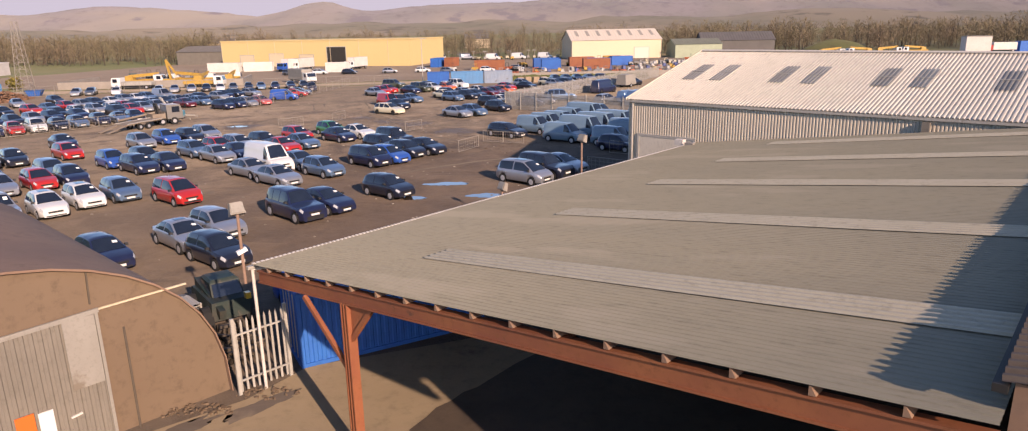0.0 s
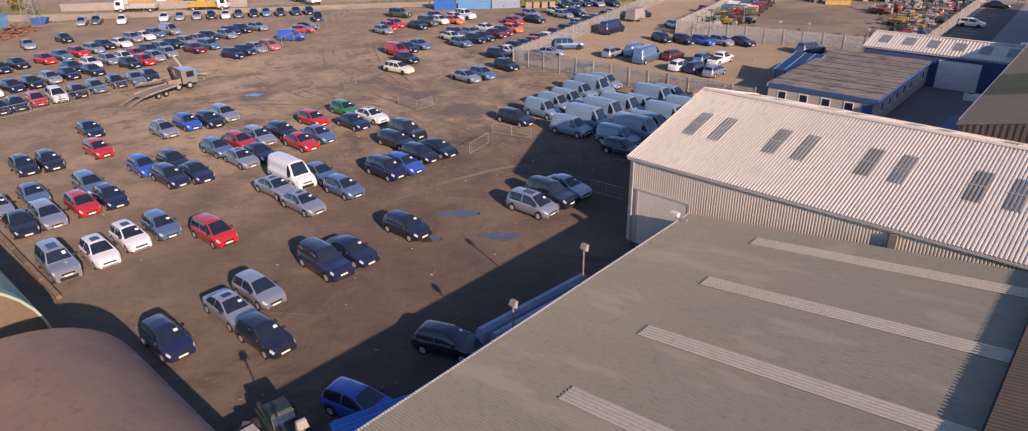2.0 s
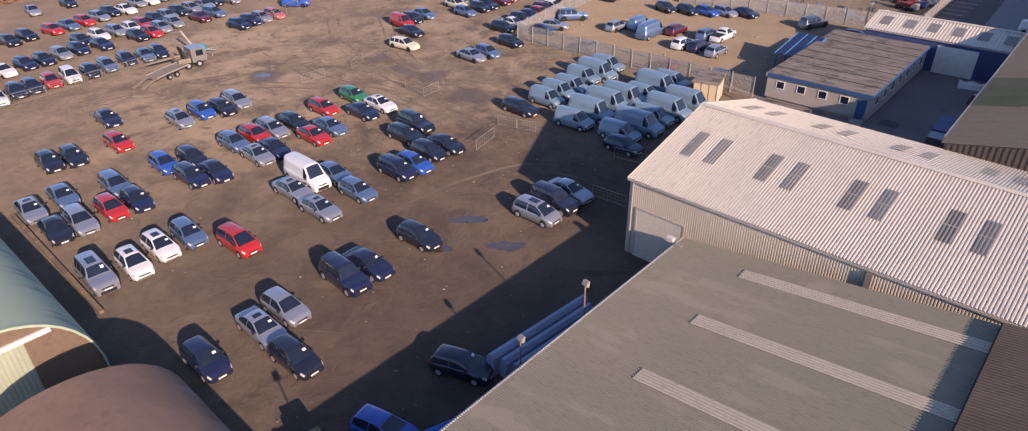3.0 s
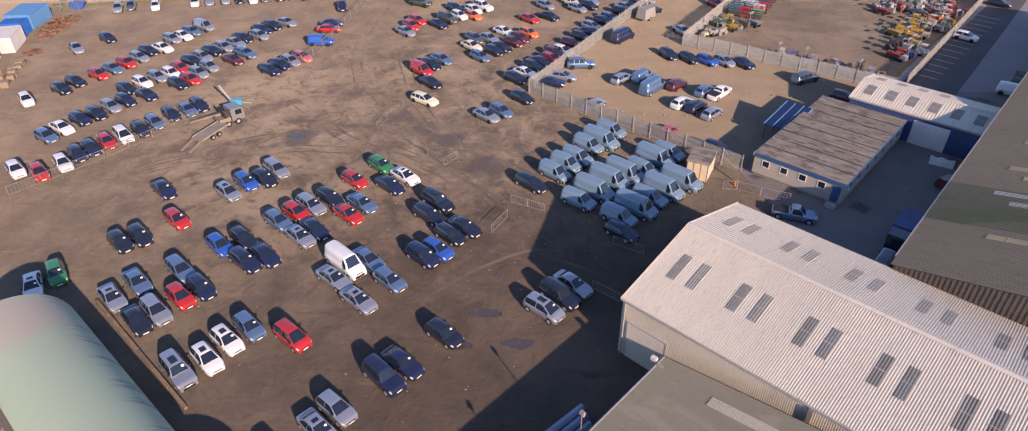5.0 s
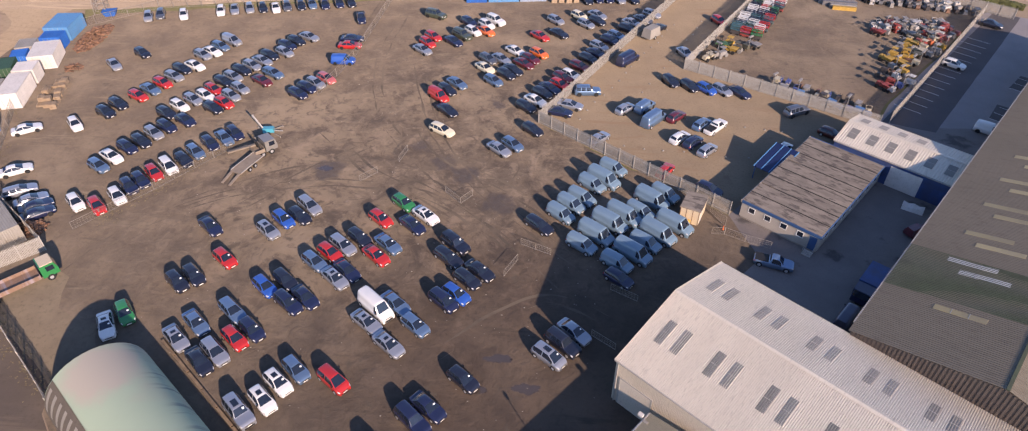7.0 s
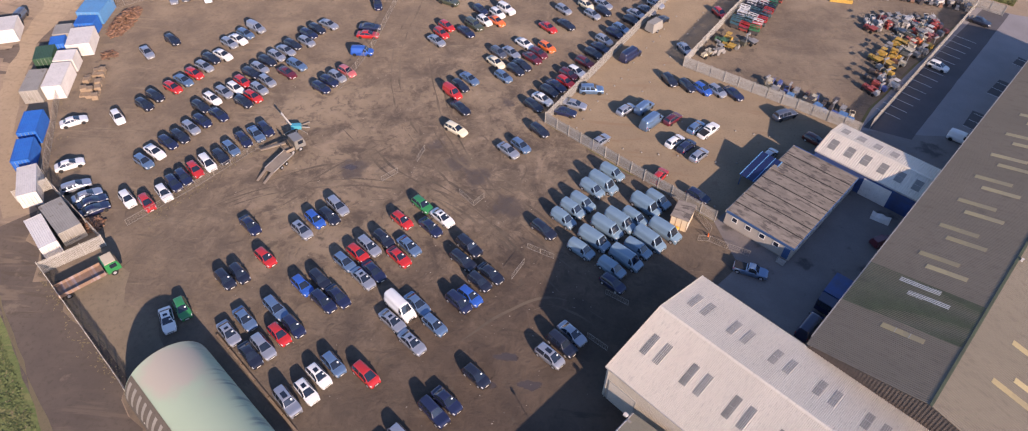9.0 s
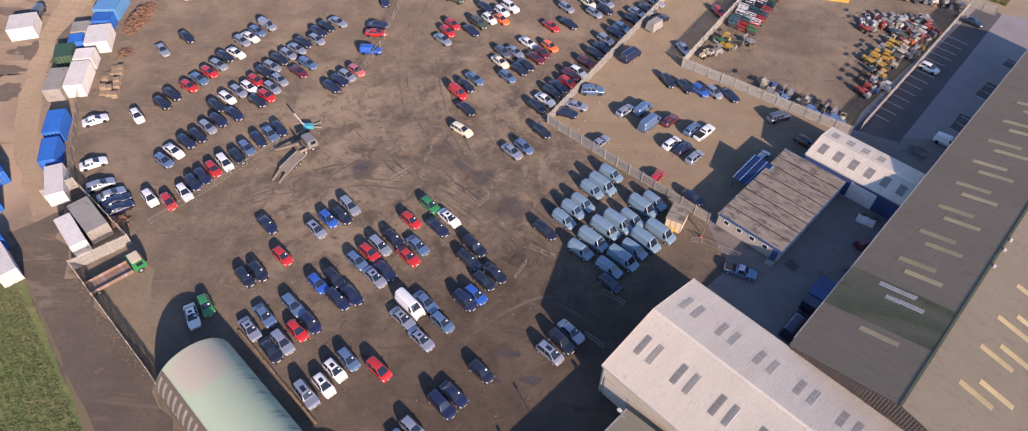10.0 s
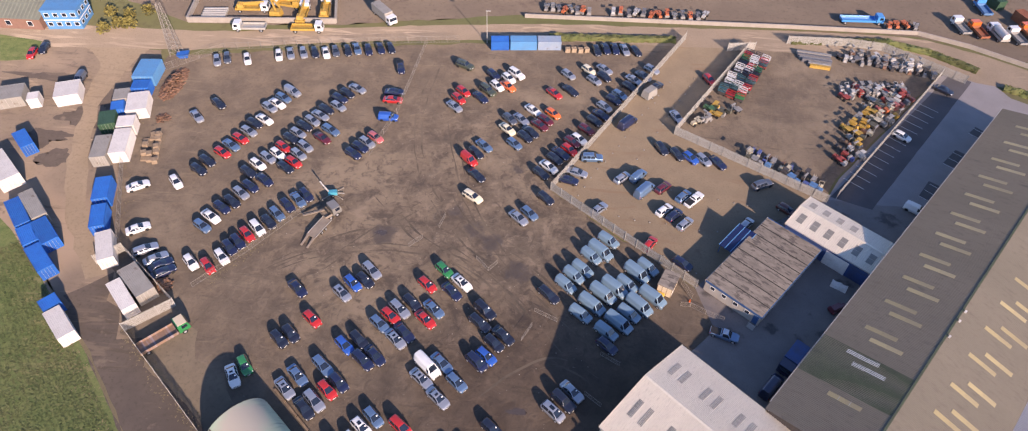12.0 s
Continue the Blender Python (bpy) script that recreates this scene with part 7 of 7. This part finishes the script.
        cl.add(ring + [(x + rnd.uniform(-.3, .3) * r, y + rnd.uniform(-.3, .3) * r, r * rnd.uniform(0.35, 0.7))], [(k, (k + 1) % 5, 5) for k in range(5)])
single("mud_clods", cl, MUD, "clods of churned mud along the ruts", "mud", kind="stuff")

# ---- beyond the top road ----
wl = Shape()
pts = [(-12.9, 160.2), (20, 161.8), (55, 163.5), (88.5, 164.6), (100, 160), (113, 152.2), (150, 137)]
for a, b in zip(pts, pts[1:]):
    wl.bar((*a, 0.55), (*b, 0.55), 0.35, 1.1)
single("boundary_wall", wl, BLOCKWORK, "long pale concrete boundary wall along the road", "wall", kind="structure")
wl = Shape()
for a, b in (((-97.5, 147.5), (-60.5, 151.5)), ((-60.5, 151.5), (-64, 166)), ((-97.5, 147.5), (-100, 166))):
    wl.bar((*a, 0.75), (*b, 0.75), 0.45, 1.5)
single("yard_wall", wl, BLOCKWORK, "pale block wall round the crane yard", "wall", kind="structure")


def clumps(s, rnd, x, y, z, r, n, size):
    """Loose leaf clumps with gaps, in a ragged crown."""
    for i in range(n):
        a, e, d = rnd.uniform(0, 6.28), rnd.uniform(-0.6, 1.4), r * rnd.random() ** 0.5
        px, py, pz = x + d * math.cos(a) * math.cos(e), y + d * math.sin(a) * math.cos(e), z + d * math.sin(e)
        u = Vector((rnd.gauss(0, 1), rnd.gauss(0, 1), rnd.gauss(0, 1))).normalized() * size * rnd.uniform(0.5, 1.2)
        w = u.orthogonal().normalized() * size * rnd.uniform(0.4, 1.0)
        p = Vector((px, py, pz))
        s.add([p - u - w, p + u - w * 0.6, p + u * 0.7 + w, p - u * 0.8 + w * 0.9], [(0, 1, 2, 3)])


hd = Shape()
rnd = random.Random(5)
for a, b in (((-6, 151.6), (25.7, 154.2)), ((54.8, 157.2), (79, 159.6)), ((79, 159.6), (89.3, 156.2)), ((89.3, 156.2), (98.5, 149.6)), ((102.6, 143.7), (112, 139))):
    a, b = Vector(a), Vector(b)
    side = Vector((-(b - a).y, (b - a).x)).normalized()
    n = int((b - a).length / 0.45)
    rings = []
    for i in range(n + 1):
        p = a.lerp(b, i / n)
        w = lambda k: 1 + 0.45 * noise.noise((p.x * 0.8, p.y * 0.8, k * 1.7))
        ring = [(-1.15, 0.0), (-1.1, 0.5), (-0.7, 0.95), (0.0, 1.05), (0.7, 0.95), (1.1, 0.5), (1.15, 0.0)]
        rings.append([(p.x + side.x * o * w(k), p.y + side.y * o * w(k), z * w(k + 9)) for k, (o, z) in enumerate(ring)])
    hd.loft(rings)
    for i in range(n * 5):
        p = a.lerp(b, rnd.random())
        o = rnd.uniform(-1.05, 1.05)
        clumps(hd, rnd, p.x + side.x * o, p.y + side.y * o, 0.98 - 0.42 * abs(o), 0.25, 6, 0.11)
single("hedge", hd, HEDGE, "dull green hedge along the road", "hedge", kind="stuff")
for i, (x, y) in enumerate(((-116.1, 140.9), (-113.5, 143.2), (-117.5, 148.0), (-112.5, 147.5), (-110.5, 143.5), (-108.5, 150))):
    th = thing("shrub", x, y, i * 40, "ochre winter shrub beside the road", "shrub", "shrubs")
    s = Shape()
    clumps(s, random.Random(i), 0, 0, 1.1, 1.7, 190, 0.26)
    part("leaves", s, SHRUB, th)
    part("stem", Shape().tube((0, 0, 0), (0, 0, 0.9), 0.08, 0.04), BARK, th)

# lattice mast
ms = thing("lattice_mast", -94.9, 134.1, 12, "tall grey steel lattice mast", "mast")
mst = Shape()
hgt, b0, b1 = 13.6, 1.25, 0.4
corner = lambda z, i: Vector(((b0 + (b1 - b0) * z / hgt) * (1 if i in (0, 1) else -1), (b0 + (b1 - b0) * z / hgt) * (1 if i in (0, 3) else -1), z))
for i in range(4):
    part("leg", Shape().bar(corner(0, i), corner(hgt, i), 0.08), DULL_TUBE, ms)
for k in range(11):
    z0, z1 = hgt * k / 11, hgt * (k + 1) / 11
    for i in range(4):
        mst.bar(corner(z0, i), corner(z1, (i + 1) % 4), 0.045).bar(corner(z1, i), corner(z1, (i + 1) % 4), 0.045)
part("bracing", mst, DULL_TUBE, ms)
# lamp columns
for x, y in ((-21.3, 147.5),):
    lp = thing("street_lamp", x, y, 0, "tall slim lamp column beside the road", "lamp")
    part("column", Shape().tube((0, 0, 0), (0, 0, 9.0), 0.10, 0.06), GALV, lp)
    part("head", Shape().box(-0.2, 0.9, -0.12, 0.12, 8.95, 9.1), GALV, lp)


def block(name, x, y, rot, l, w, h, mat, roof, label, ridge=0.0, doors=(), wins=0):
    """A plain building: local x along its front, facing the camera on local -y."""
    th = thing(name, x, y, rot, label, "building")
    part("wall", Shape().box(0, l, 0, w, 0, h), mat, th)
    if ridge:
        s = Shape().ribs((-0.3, -0.3, h), (l + 0.3, -0.3, h), (l + 0.3, w / 2, h + ridge), (-0.3, w / 2, h + ridge), 1.0, 0.05).ribs((l + 0.3, w + 0.3, h), (-0.3, w + 0.3, h), (-0.3, w / 2, h + ridge), (l + 0.3, w / 2, h + ridge), 1.0, 0.05)
        part("roof", s, roof, th)
        g = Shape()
        for xx in (0.0, l):
            g.add([(xx, 0, h), (xx, w, h), (xx, w / 2, h + ridge - 0.05)], [(0, 1, 2)])
        part("gable", g, mat, th)
    else:
        part("roof", Shape().box(-0.15, l + 0.15, -0.15, w + 0.15, h, h + 0.35), roof, th)
    for x0, x1, hh, m in doors:
        d = part("door", Shape().box(x0, x1, -0.08, -0.01, 0, hh), m, th)
        part("frame", Shape().box(x0 - 0.2, x0, -0.12, 0, 0, hh + 0.2).box(x1, x1 + 0.2, -0.12, 0, 0, hh + 0.2).box(x0, x1, -0.12, 0, hh, hh + 0.2), GALV, d)
    for i in range(wins):
        window(th, pose(l * (i + 0.5) / wins, -0.03, h * 0.55), 1.2, 1.2)
    return th


yw = block("yellow_warehouse", -102.0, 240.2, -13.4, 67.5, 30, 8.0, YELLOW_CLAD, YELLOW_CLAD, "long yellow clad warehouse with roller doors", doors=((7, 12, 3.6, CREAM_CLAD), (18, 23, 4.0, CREAM_CLAD), (29, 34, 3.6, CREAM_CLAD), (39, 45.5, 6.0, DARK_IN)))
for i in range(7):
    part("cover_strip", Shape().box(i * 10 + 0.1, i * 10 + 0.22, -0.1, -0.01, 0, 8.0), CREAM_CLAD, yw)
cw = block("cream_warehouse", 15.2, 247.0, 9, 31.5, 17, 6.2, CREAM_CLAD, CREAM_ROOF, "cream clad warehouse with ribbed pale roof", ridge=3.6, doors=((22, 27, 3.6, CREAM_ROOF),))
for i in range(8):
    part("rooflight", Shape().loft([[(2.2 + i * 3.8, y, z), (3.2 + i * 3.8, y, z), (3.2 + i * 3.8, y, z + 0.08), (2.2 + i * 3.8, y, z + 0.08)] for y, z in ((3.2, 7.65), (7.2, 9.28))]), SKYLIGHT_TAN, cw)
block("green_shed", 50, 246, 4, 16, 12, 4.4, PALE_GREEN, PALE_ROOF, "low pale green shed", ridge=1.8)
block("dark_shed", 64, 268, -4, 26, 14, 5.0, SLATE, SLATE, "dark grey shed behind the trees", ridge=3.0)
block("grey_shed", -128, 262, -10, 24, 14, 4.5, GREY_SHEET, GREY_SHEET, "low grey shed beside the yellow warehouse", ridge=2.0)
bh = block("blue_house", -130.0, 140.2, 8, 8.4, 7.0, 5.0, CONT_SKY, CONT_SKY, "two-storey bright blue cabin block with white windows")
for zz in (1.5, 4.0):
    for i in range(4):
        window(bh, pose(1.1 + i * 2.1, -0.04, zz), 1.0, 0.9)
    for i in range(3):
        window(bh, pose(8.44, 1.2 + i * 2.3, zz, 0, 0, 90), 1.0, 0.9)
part("band", Shape().box(-0.06, 8.46, -0.08, 7.06, 2.45, 2.7), WHITE_PLASTIC, bh, "white band between storeys")
block("brick_house", -164, 138.6, 2, 33, 14, 3.0, BRICK, PALE_ROOF, "low brick building with dull green-grey roof", ridge=2.4, wins=6)
block("house", -36, 420, 10, 14, 8, 5, CREAM_CLAD, SLATE, "white house among far trees", ridge=3)
block("house", -200, 450, 10, 16, 8, 5, CREAM_CLAD, SLATE, "white house among far trees", ridge=3)
block("white_store", -170, 205, 6, 16, 6, 3.4, CONT_WHITE, CONT_WHITE, "long white store on scrub land")

# crane yard and works yard plant
def crane_lorry(x, y, rot, colour, label):
    th = lorry(x, y, rot, "white", dusty(colour), label, l=8.5, name="crane_lorry")
    part("boom", Shape().bar((-3.4, 0, 2.0), (2.2, 0, 2.5), 0.45).bar((-3.2, 0, 2.3), (3.2, 0, 2.8), 0.3), dusty(colour), th, f"{colour} telescopic boom")
    part("turret", Shape().box(-3.8, -2.0, -0.9, 0.9, 1.2, 2.3, cut=0.15), dusty(colour), th)


for x, y, r in ((-83, 154.5, 6), (-75, 157.5, 172), (-69.5, 153.6, 95), (-64.5, 156.5, 100)):
    crane_lorry(x, y, r, "yellow", "white crane lorry with a yellow boom")
hb = thing("high_boom", -76.5, 153.2, 0, "folded yellow aerial boom lift", "machine")
part("base", Shape().box(-1.5, 1.5, -1.2, 1.2, 0.0, 1.6, cut=0.2), dusty("yellow"), hb)
part("boom", Shape().bar((0, 0, 1.5), (-0.6, 0, 5.6), 0.4).bar((-0.6, 0, 5.6), (1.4, 0, 2.4), 0.3), dusty("yellow"), hb)
lorry(-80.8, 146.0, 186, "white", GALV, "white flatbed lorry before the crane yard", l=8.0)
lorry(-66.5, 147.2, 6, "white", dusty("yellow"), "white lorry with a yellow tray before the crane yard", l=8.0)
gs = thing("pipe_stack", -92.0, 151.5, 8, "pale grey stack of drainage pipes", "stack")
for i in range(5):
    part("pipe", Shape().tube((-3, i * 1.0 - 2, 0.45), (3, i * 1.0 - 2, 0.45), 0.45, n=12), GALV, gs)
for x in [-7.5 + i * 1.6 for i in range(8)] + [10.0 + i * 2.0 for i in range(13)] + [81.5, 83.8, 86.2, 88.6]:
    small_machine(x, 163.6 + x * 0.036 + rnd.uniform(-0.4, 1.2), rnd.uniform(60, 120), rnd.choice(("orange", "steel", "white", "orange", "grey")), rnd.choice((0, 1)))
for x, y, r, c, lab in ((100.4, 168.5, 100, "white", "white tipper lorry"), (104.4, 167.0, 100, "orange", "orange and white concrete lorry"), (113.5, 165.2, 100, "white", "white tipper lorry with a rusty bed"), (117.5, 167.5, 100, "orange", "orange tipper lorry"), (109.5, 178.5, 95, "skyblue", "blue crane lorry")):
    lorry(x, y, r, c, dusty("steel") if c == "white" else dusty(c) if c != "orange" else RED_STEEL, lab + " in the works yard", l=6.8)
tk = lorry(109.0, 166.2, 100, "white", GALV, "white tanker lorry in the works yard", l=7.0)
part("tank", Shape().tube((-3.3, 0, 1.95), (1.2, 0, 1.95), 0.95, n=16), CONT_WHITE, tk)
for x, y, r, m, l in ((115.8, 180, 110, CONT_GREEN, 8), (112, 186, 100, CONT_BLUE, 6), (121, 170, 110, RED_STEEL, 7), (-55, 196, 0, CONT_WHITE, 6), (-26, 212, 80, CONT_BLUE, 7), (-22, 213, 80, RED_STEEL, 7), (60, 190, 0, CONT_BLUE, 12), (2, 200, 8, CONT_BLUE, 7), (12, 203, 8, RED_STEEL, 7), (24, 205, 8, CONT_BLUE, 6)):
    container(x, y, r, l, 2.5, 2.6, m, "steel container in the works yard beyond")
lorry(75, 168.6, 4, "skyblue", paint("skyblue"), "blue lorry with a long blue tray", l=11)
lorry(-48.6, 155.0, -46, "white", CONT_GREY, "white lorry with a grey box body turning in the road", l=8.6, bed=False, h=2.2)
for x, y, c in ((-50, 210, "white"), (-68, 206, "blue"), (-66, 210, "white")):
    lorry(x, y, 250, c, CONT_WHITE, f"{c} lorry before the yellow warehouse", l=9, bed=False, h=2.6)
for i in range(26):
    x = rnd.uniform(-20, 130)
    y = rnd.uniform(182, 225)
    small_machine(x, y, rnd.uniform(0, 360), rnd.choice(("yellow", "yellow", "orange", "white", "steel", "blue")), rnd.choice((0, 1, 0)))
for i in range(8):
    car("h", rnd.choice(("white", "silver", "black", "grey")), -62 + i * 8.5 + rnd.uniform(-1, 1), 186 + rnd.uniform(-3, 3), rnd.uniform(-10, 10), "cars beyond the road", False, "beyond the road", False)
for spec in ("h red -128.0 129.4 -80", "h black -126.3 131.6 -80", "p grey -112.0 121.3 -85"):
    w = spec.split()
    car(w[0], w[1], float(w[2]), float(w[3]), float(w[4]), "cars by the houses", False, "beside the dirt lane", False)

for i in range(9):
    x = -103 + i * 3.1
    small_machine(x, 186 - i * 1.4 + rnd.uniform(-0.5, 0.5), rnd.uniform(60, 120), rnd.choice(("bluegreen", "bluegreen", "steel", "white")), rnd.choice((0, 1)))

wb = thing("tall_store", 136, 228, -8, "tall plain white store beyond the shed", "building")
part("wall", Shape().box(0, 7.2, 0, 4, 0, 5.6), CONT_WHITE, wb)
part("roof", Shape().box(-0.1, 7.3, -0.1, 4.1, 5.6, 5.8, cut=0.03), CONT_GREY, wb)
for x, y, r in ((98, 236, 4), (108, 238, 184), (118, 240, 4), (128, 243, 184)):
    crane_lorry(x, y, r, "yellow", "white crane lorry with a long yellow boom in the far yard")
lorry(158, 246, 176, "red", CONT_WHITE, "red lorry with a white body in the far yard", l=9.5, bed=False, h=2.4)
container(166, 248, 5, 7, 2.6, 3.4, CONT_BLUE, "blue steel container in the far yard")
sp = Shape().loft([[(r * math.cos(a) * (1 + 0.25 * noise.noise((math.cos(a) * 2, math.sin(a) * 2, 4))) * 1.7, r * math.sin(a), z + 0.5 * noise.noise((a, z, 1))) for a in (k * math.pi / 12 for k in range(24))] for r, z in ((9.0, -0.5), (7.0, 1.6), (4.2, 3.4), (1.4, 4.6))])
single("spoil_heap", sp, SCRUB, "grassed-over spoil heap before the wood", "mound", kind="structure", at=pose(112, 266, 0, 0, 0, 10), smooth=True)
rnd = random.Random(52)
for i in range(20):
    x, y = -34 + i * 2.4 + rnd.uniform(-0.6, 0.6), 258 + rnd.uniform(-6, 6)
    if i % 4 == 1:
        car("v", rnd.choice(("white", "cream", "grey")), x, y, rnd.uniform(-30, 30), "vans before the wood", False, "at the wood's edge", False)
    else:
        small_machine(x, y, rnd.uniform(0, 360), rnd.choice(("yellow", "yellow", "white", "steel", "orange", "cream")), rnd.choice((0, 1, 2)))
for x, y, r, m, l in ((-14, 193, 4, RED_STEEL, 8), (4, 192, 4, CONT_BLUE, 5), (15, 191, 4, RED_STEEL, 7), (16.5, 194, 4, CONT_BLUE, 6), (22, 208, 0, dusty("yellow"), 5), (-92, 206, 0, CONT_WHITE, 9), (-82, 207, 8, CONT_WHITE, 8)):
    container(x, y, r, l, 2.5, 2.6, m, "steel container standing in the works yard")
tools((32, 206), (66, 214), 3, 12, 2.6, ("steel", "white", "steel", "cream", "grey"))
bn = thing("skip_bin", -92.6, 133.0, 15, "small blue steel skip beside the mast", "skip")
part("body", Shape().loft([[(-0.9, -0.7, 0.05), (0.9, -0.7, 0.05), (0.9, 0.7, 0.05), (-0.9, 0.7, 0.05)], [(-1.4, -0.9, 1.1), (1.4, -0.9, 1.1), (1.4, 0.9, 1.1), (-1.4, 0.9, 1.1)]]), CONT_BLUE, bn)
part("rim", Shape().bar((-1.4, -0.9, 1.1), (1.4, -0.9, 1.1), 0.1).bar((-1.4, 0.9, 1.1), (1.4, 0.9, 1.1), 0.1).bar((-1.4, -0.9, 1.1), (-1.4, 0.9, 1.1), 0.1).bar((1.4, -0.9, 1.1), (1.4, 0.9, 1.1), 0.1), BLUE_TRIM, bn)
for i, (x, y) in enumerate(((-1.2, 146.2), (0.3, 146.5), (1.9, 146.4), (3.4, 146.8))):
    th = thing("pallet_stack", x, y, 8 + i * 5, "stack of weathered wooden pallets beside the top road", "pallets", "pallets by the top road")
    for z in range(8):
        part("pallet", PALLET, None, th).matrix_basis = pose(0, 0, z * 0.138, 0, 0, (z * 37 % 9) - 4)

# ---- bare winter woods and hills ----
def wood(name, a, b, depth, count, h, label, seed, dens=1.0):
    """Bare trees: trunk, forked limbs and a haze of twigs."""
    rnd = random.Random(seed)
    tw, tk = Shape(), Shape()
    a, b = Vector(a), Vector(b)
    side = Vector((-(b - a).y, (b - a).x)).normalized()
    for i in range(count):
        p = a.lerp(b, rnd.random()) + side * depth * rnd.random()
        hh = h * (0.75 + 0.35 * noise.noise((p.x * 0.03, p.y * 0.03, seed))) * rnd.uniform(0.6, 1.35)
        top = Vector((p.x + rnd.gauss(0, .4), p.y, hh * 0.75))
        tk.tube((p.x, p.y, 0), top, 0.16 * hh / 10, 0.05, n=4)
        for k in range(5):
            z = hh * rnd.uniform(0.3, 0.7)
            q = Vector((p.x + rnd.gauss(0, hh * 0.14), p.y + rnd.gauss(0, hh * 0.14), min(hh, z + hh * rnd.uniform(0.18, 0.35))))
            tk.tube((p.x, p.y, z), q, 0.06 * hh / 10, 0.02, n=3)
        for k in range(int(190 * dens)):
            z = rnd.betavariate(1.7, 1.7)
            spread = hh * 0.27 * math.sin(math.pi * min(0.97, 0.18 + 0.8 * z)) + 0.1
            turn = rnd.uniform(0, 6.28)
            out = Vector((math.cos(turn), math.sin(turn), 0))
            rad = rnd.random() ** 0.6
            c = Vector((p.x, p.y, hh * (0.05 + 0.9 * z))) + out * spread * rad
            d = (out * rnd.uniform(0.1, 1.0) + Vector((rnd.gauss(0, .3), rnd.gauss(0, .3), rnd.uniform(0.1, 1.0)))) * hh * 0.10
            w = Vector((rnd.gauss(0, 1), rnd.gauss(0, 1), rnd.gauss(0, .3))).normalized() * hh * 0.0075
            tw.add([c - w * 0.5, c + w * 0.5, c + d + w, c + d * 1.2 - w], [(0, 1, 2, 3)])
    th = tagged(new(name), label, "woodland", kind="stuff")
    tagged(part("trunks", tk, BARK, th), kind="stuff")
    tagged(part("twigs", tw, TWIG, th), kind="stuff")


wood("wood", (-330, 275), (-110, 258), 70, 520, 11.5, "bare brown winter woodland", 1)
wood("wood", (-110, 275), (60, 280), 60, 330, 9, "bare brown winter woodland behind the warehouses", 2)
wood("wood", (60, 285), (330, 250), 80, 620, 12.5, "bare brown winter woodland", 3)
wood("wood", (-420, 420), (420, 420), 160, 900, 12, "far bare woodland on the plain", 4, 0.6)
wood("wood", (-210, 150), (-160, 215), 30, 90, 9, "scrubby bare trees beside the mast", 6)


def hill(name, dist, x0, x1, base, amp, freq, seed, mat, label, depth=500, rise=0.0, swells=()):
    """A long ridge of hills: foot, shoulder and an uneven crest."""
    n = 160
    rows = []
    for k, (f, d) in enumerate(((0.0, 0.0), (0.35, 0.25), (0.75, 0.6), (1.0, 1.0), (0.8, 1.4))):
        row = []
        for i in range(n + 1):
            x = x0 + (x1 - x0) * i / n
            h = base + rise * x + amp * noise.fractal((x * freq, seed, 0.3), 0.9, 2.1, 5) + sum(up * math.exp(-((x - at) / wide) ** 2) for at, wide, up in swells)
            row.append((x, dist + depth * d, max(0, h * f + 6 * f * noise.noise((x * freq * 6, k * 2.0, seed)))))
        rows.append(row)
    s = Shape().loft(rows, close=False, caps=False)
    s.f = [tuple(reversed(q)) for q in s.f]
    single(name, s, mat, label, "hills", kind="structure", smooth=True)


# added glowing band: the low sky and its haze given as emitted colour
HAZE_GLOW = bpy.data.materials.new("hazy_sky_glow")
HAZE_GLOW.use_nodes = True
HAZE_GLOW.node_tree.nodes.remove(HAZE_GLOW.node_tree.nodes["Principled BSDF"])
glow = HAZE_GLOW.node_tree.nodes.new("ShaderNodeEmission")
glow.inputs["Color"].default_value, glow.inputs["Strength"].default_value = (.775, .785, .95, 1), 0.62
HAZE_GLOW.node_tree.links.new(glow.outputs[0], HAZE_GLOW.node_tree.nodes["Material Output"].inputs["Surface"])
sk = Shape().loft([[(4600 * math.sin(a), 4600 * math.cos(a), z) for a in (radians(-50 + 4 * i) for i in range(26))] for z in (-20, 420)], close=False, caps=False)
single("backdrop", sk, HAZE_GLOW, "glowing backdrop painted as lavender haze over the hills", "sky", kind="structure", smooth=True)
hill("near_hill", 1500, -2500, 2500, 34, 18, 0.0022, 2.0, HILL_NEAR, "brown moorland hill slopes", 350, rise=0.006)
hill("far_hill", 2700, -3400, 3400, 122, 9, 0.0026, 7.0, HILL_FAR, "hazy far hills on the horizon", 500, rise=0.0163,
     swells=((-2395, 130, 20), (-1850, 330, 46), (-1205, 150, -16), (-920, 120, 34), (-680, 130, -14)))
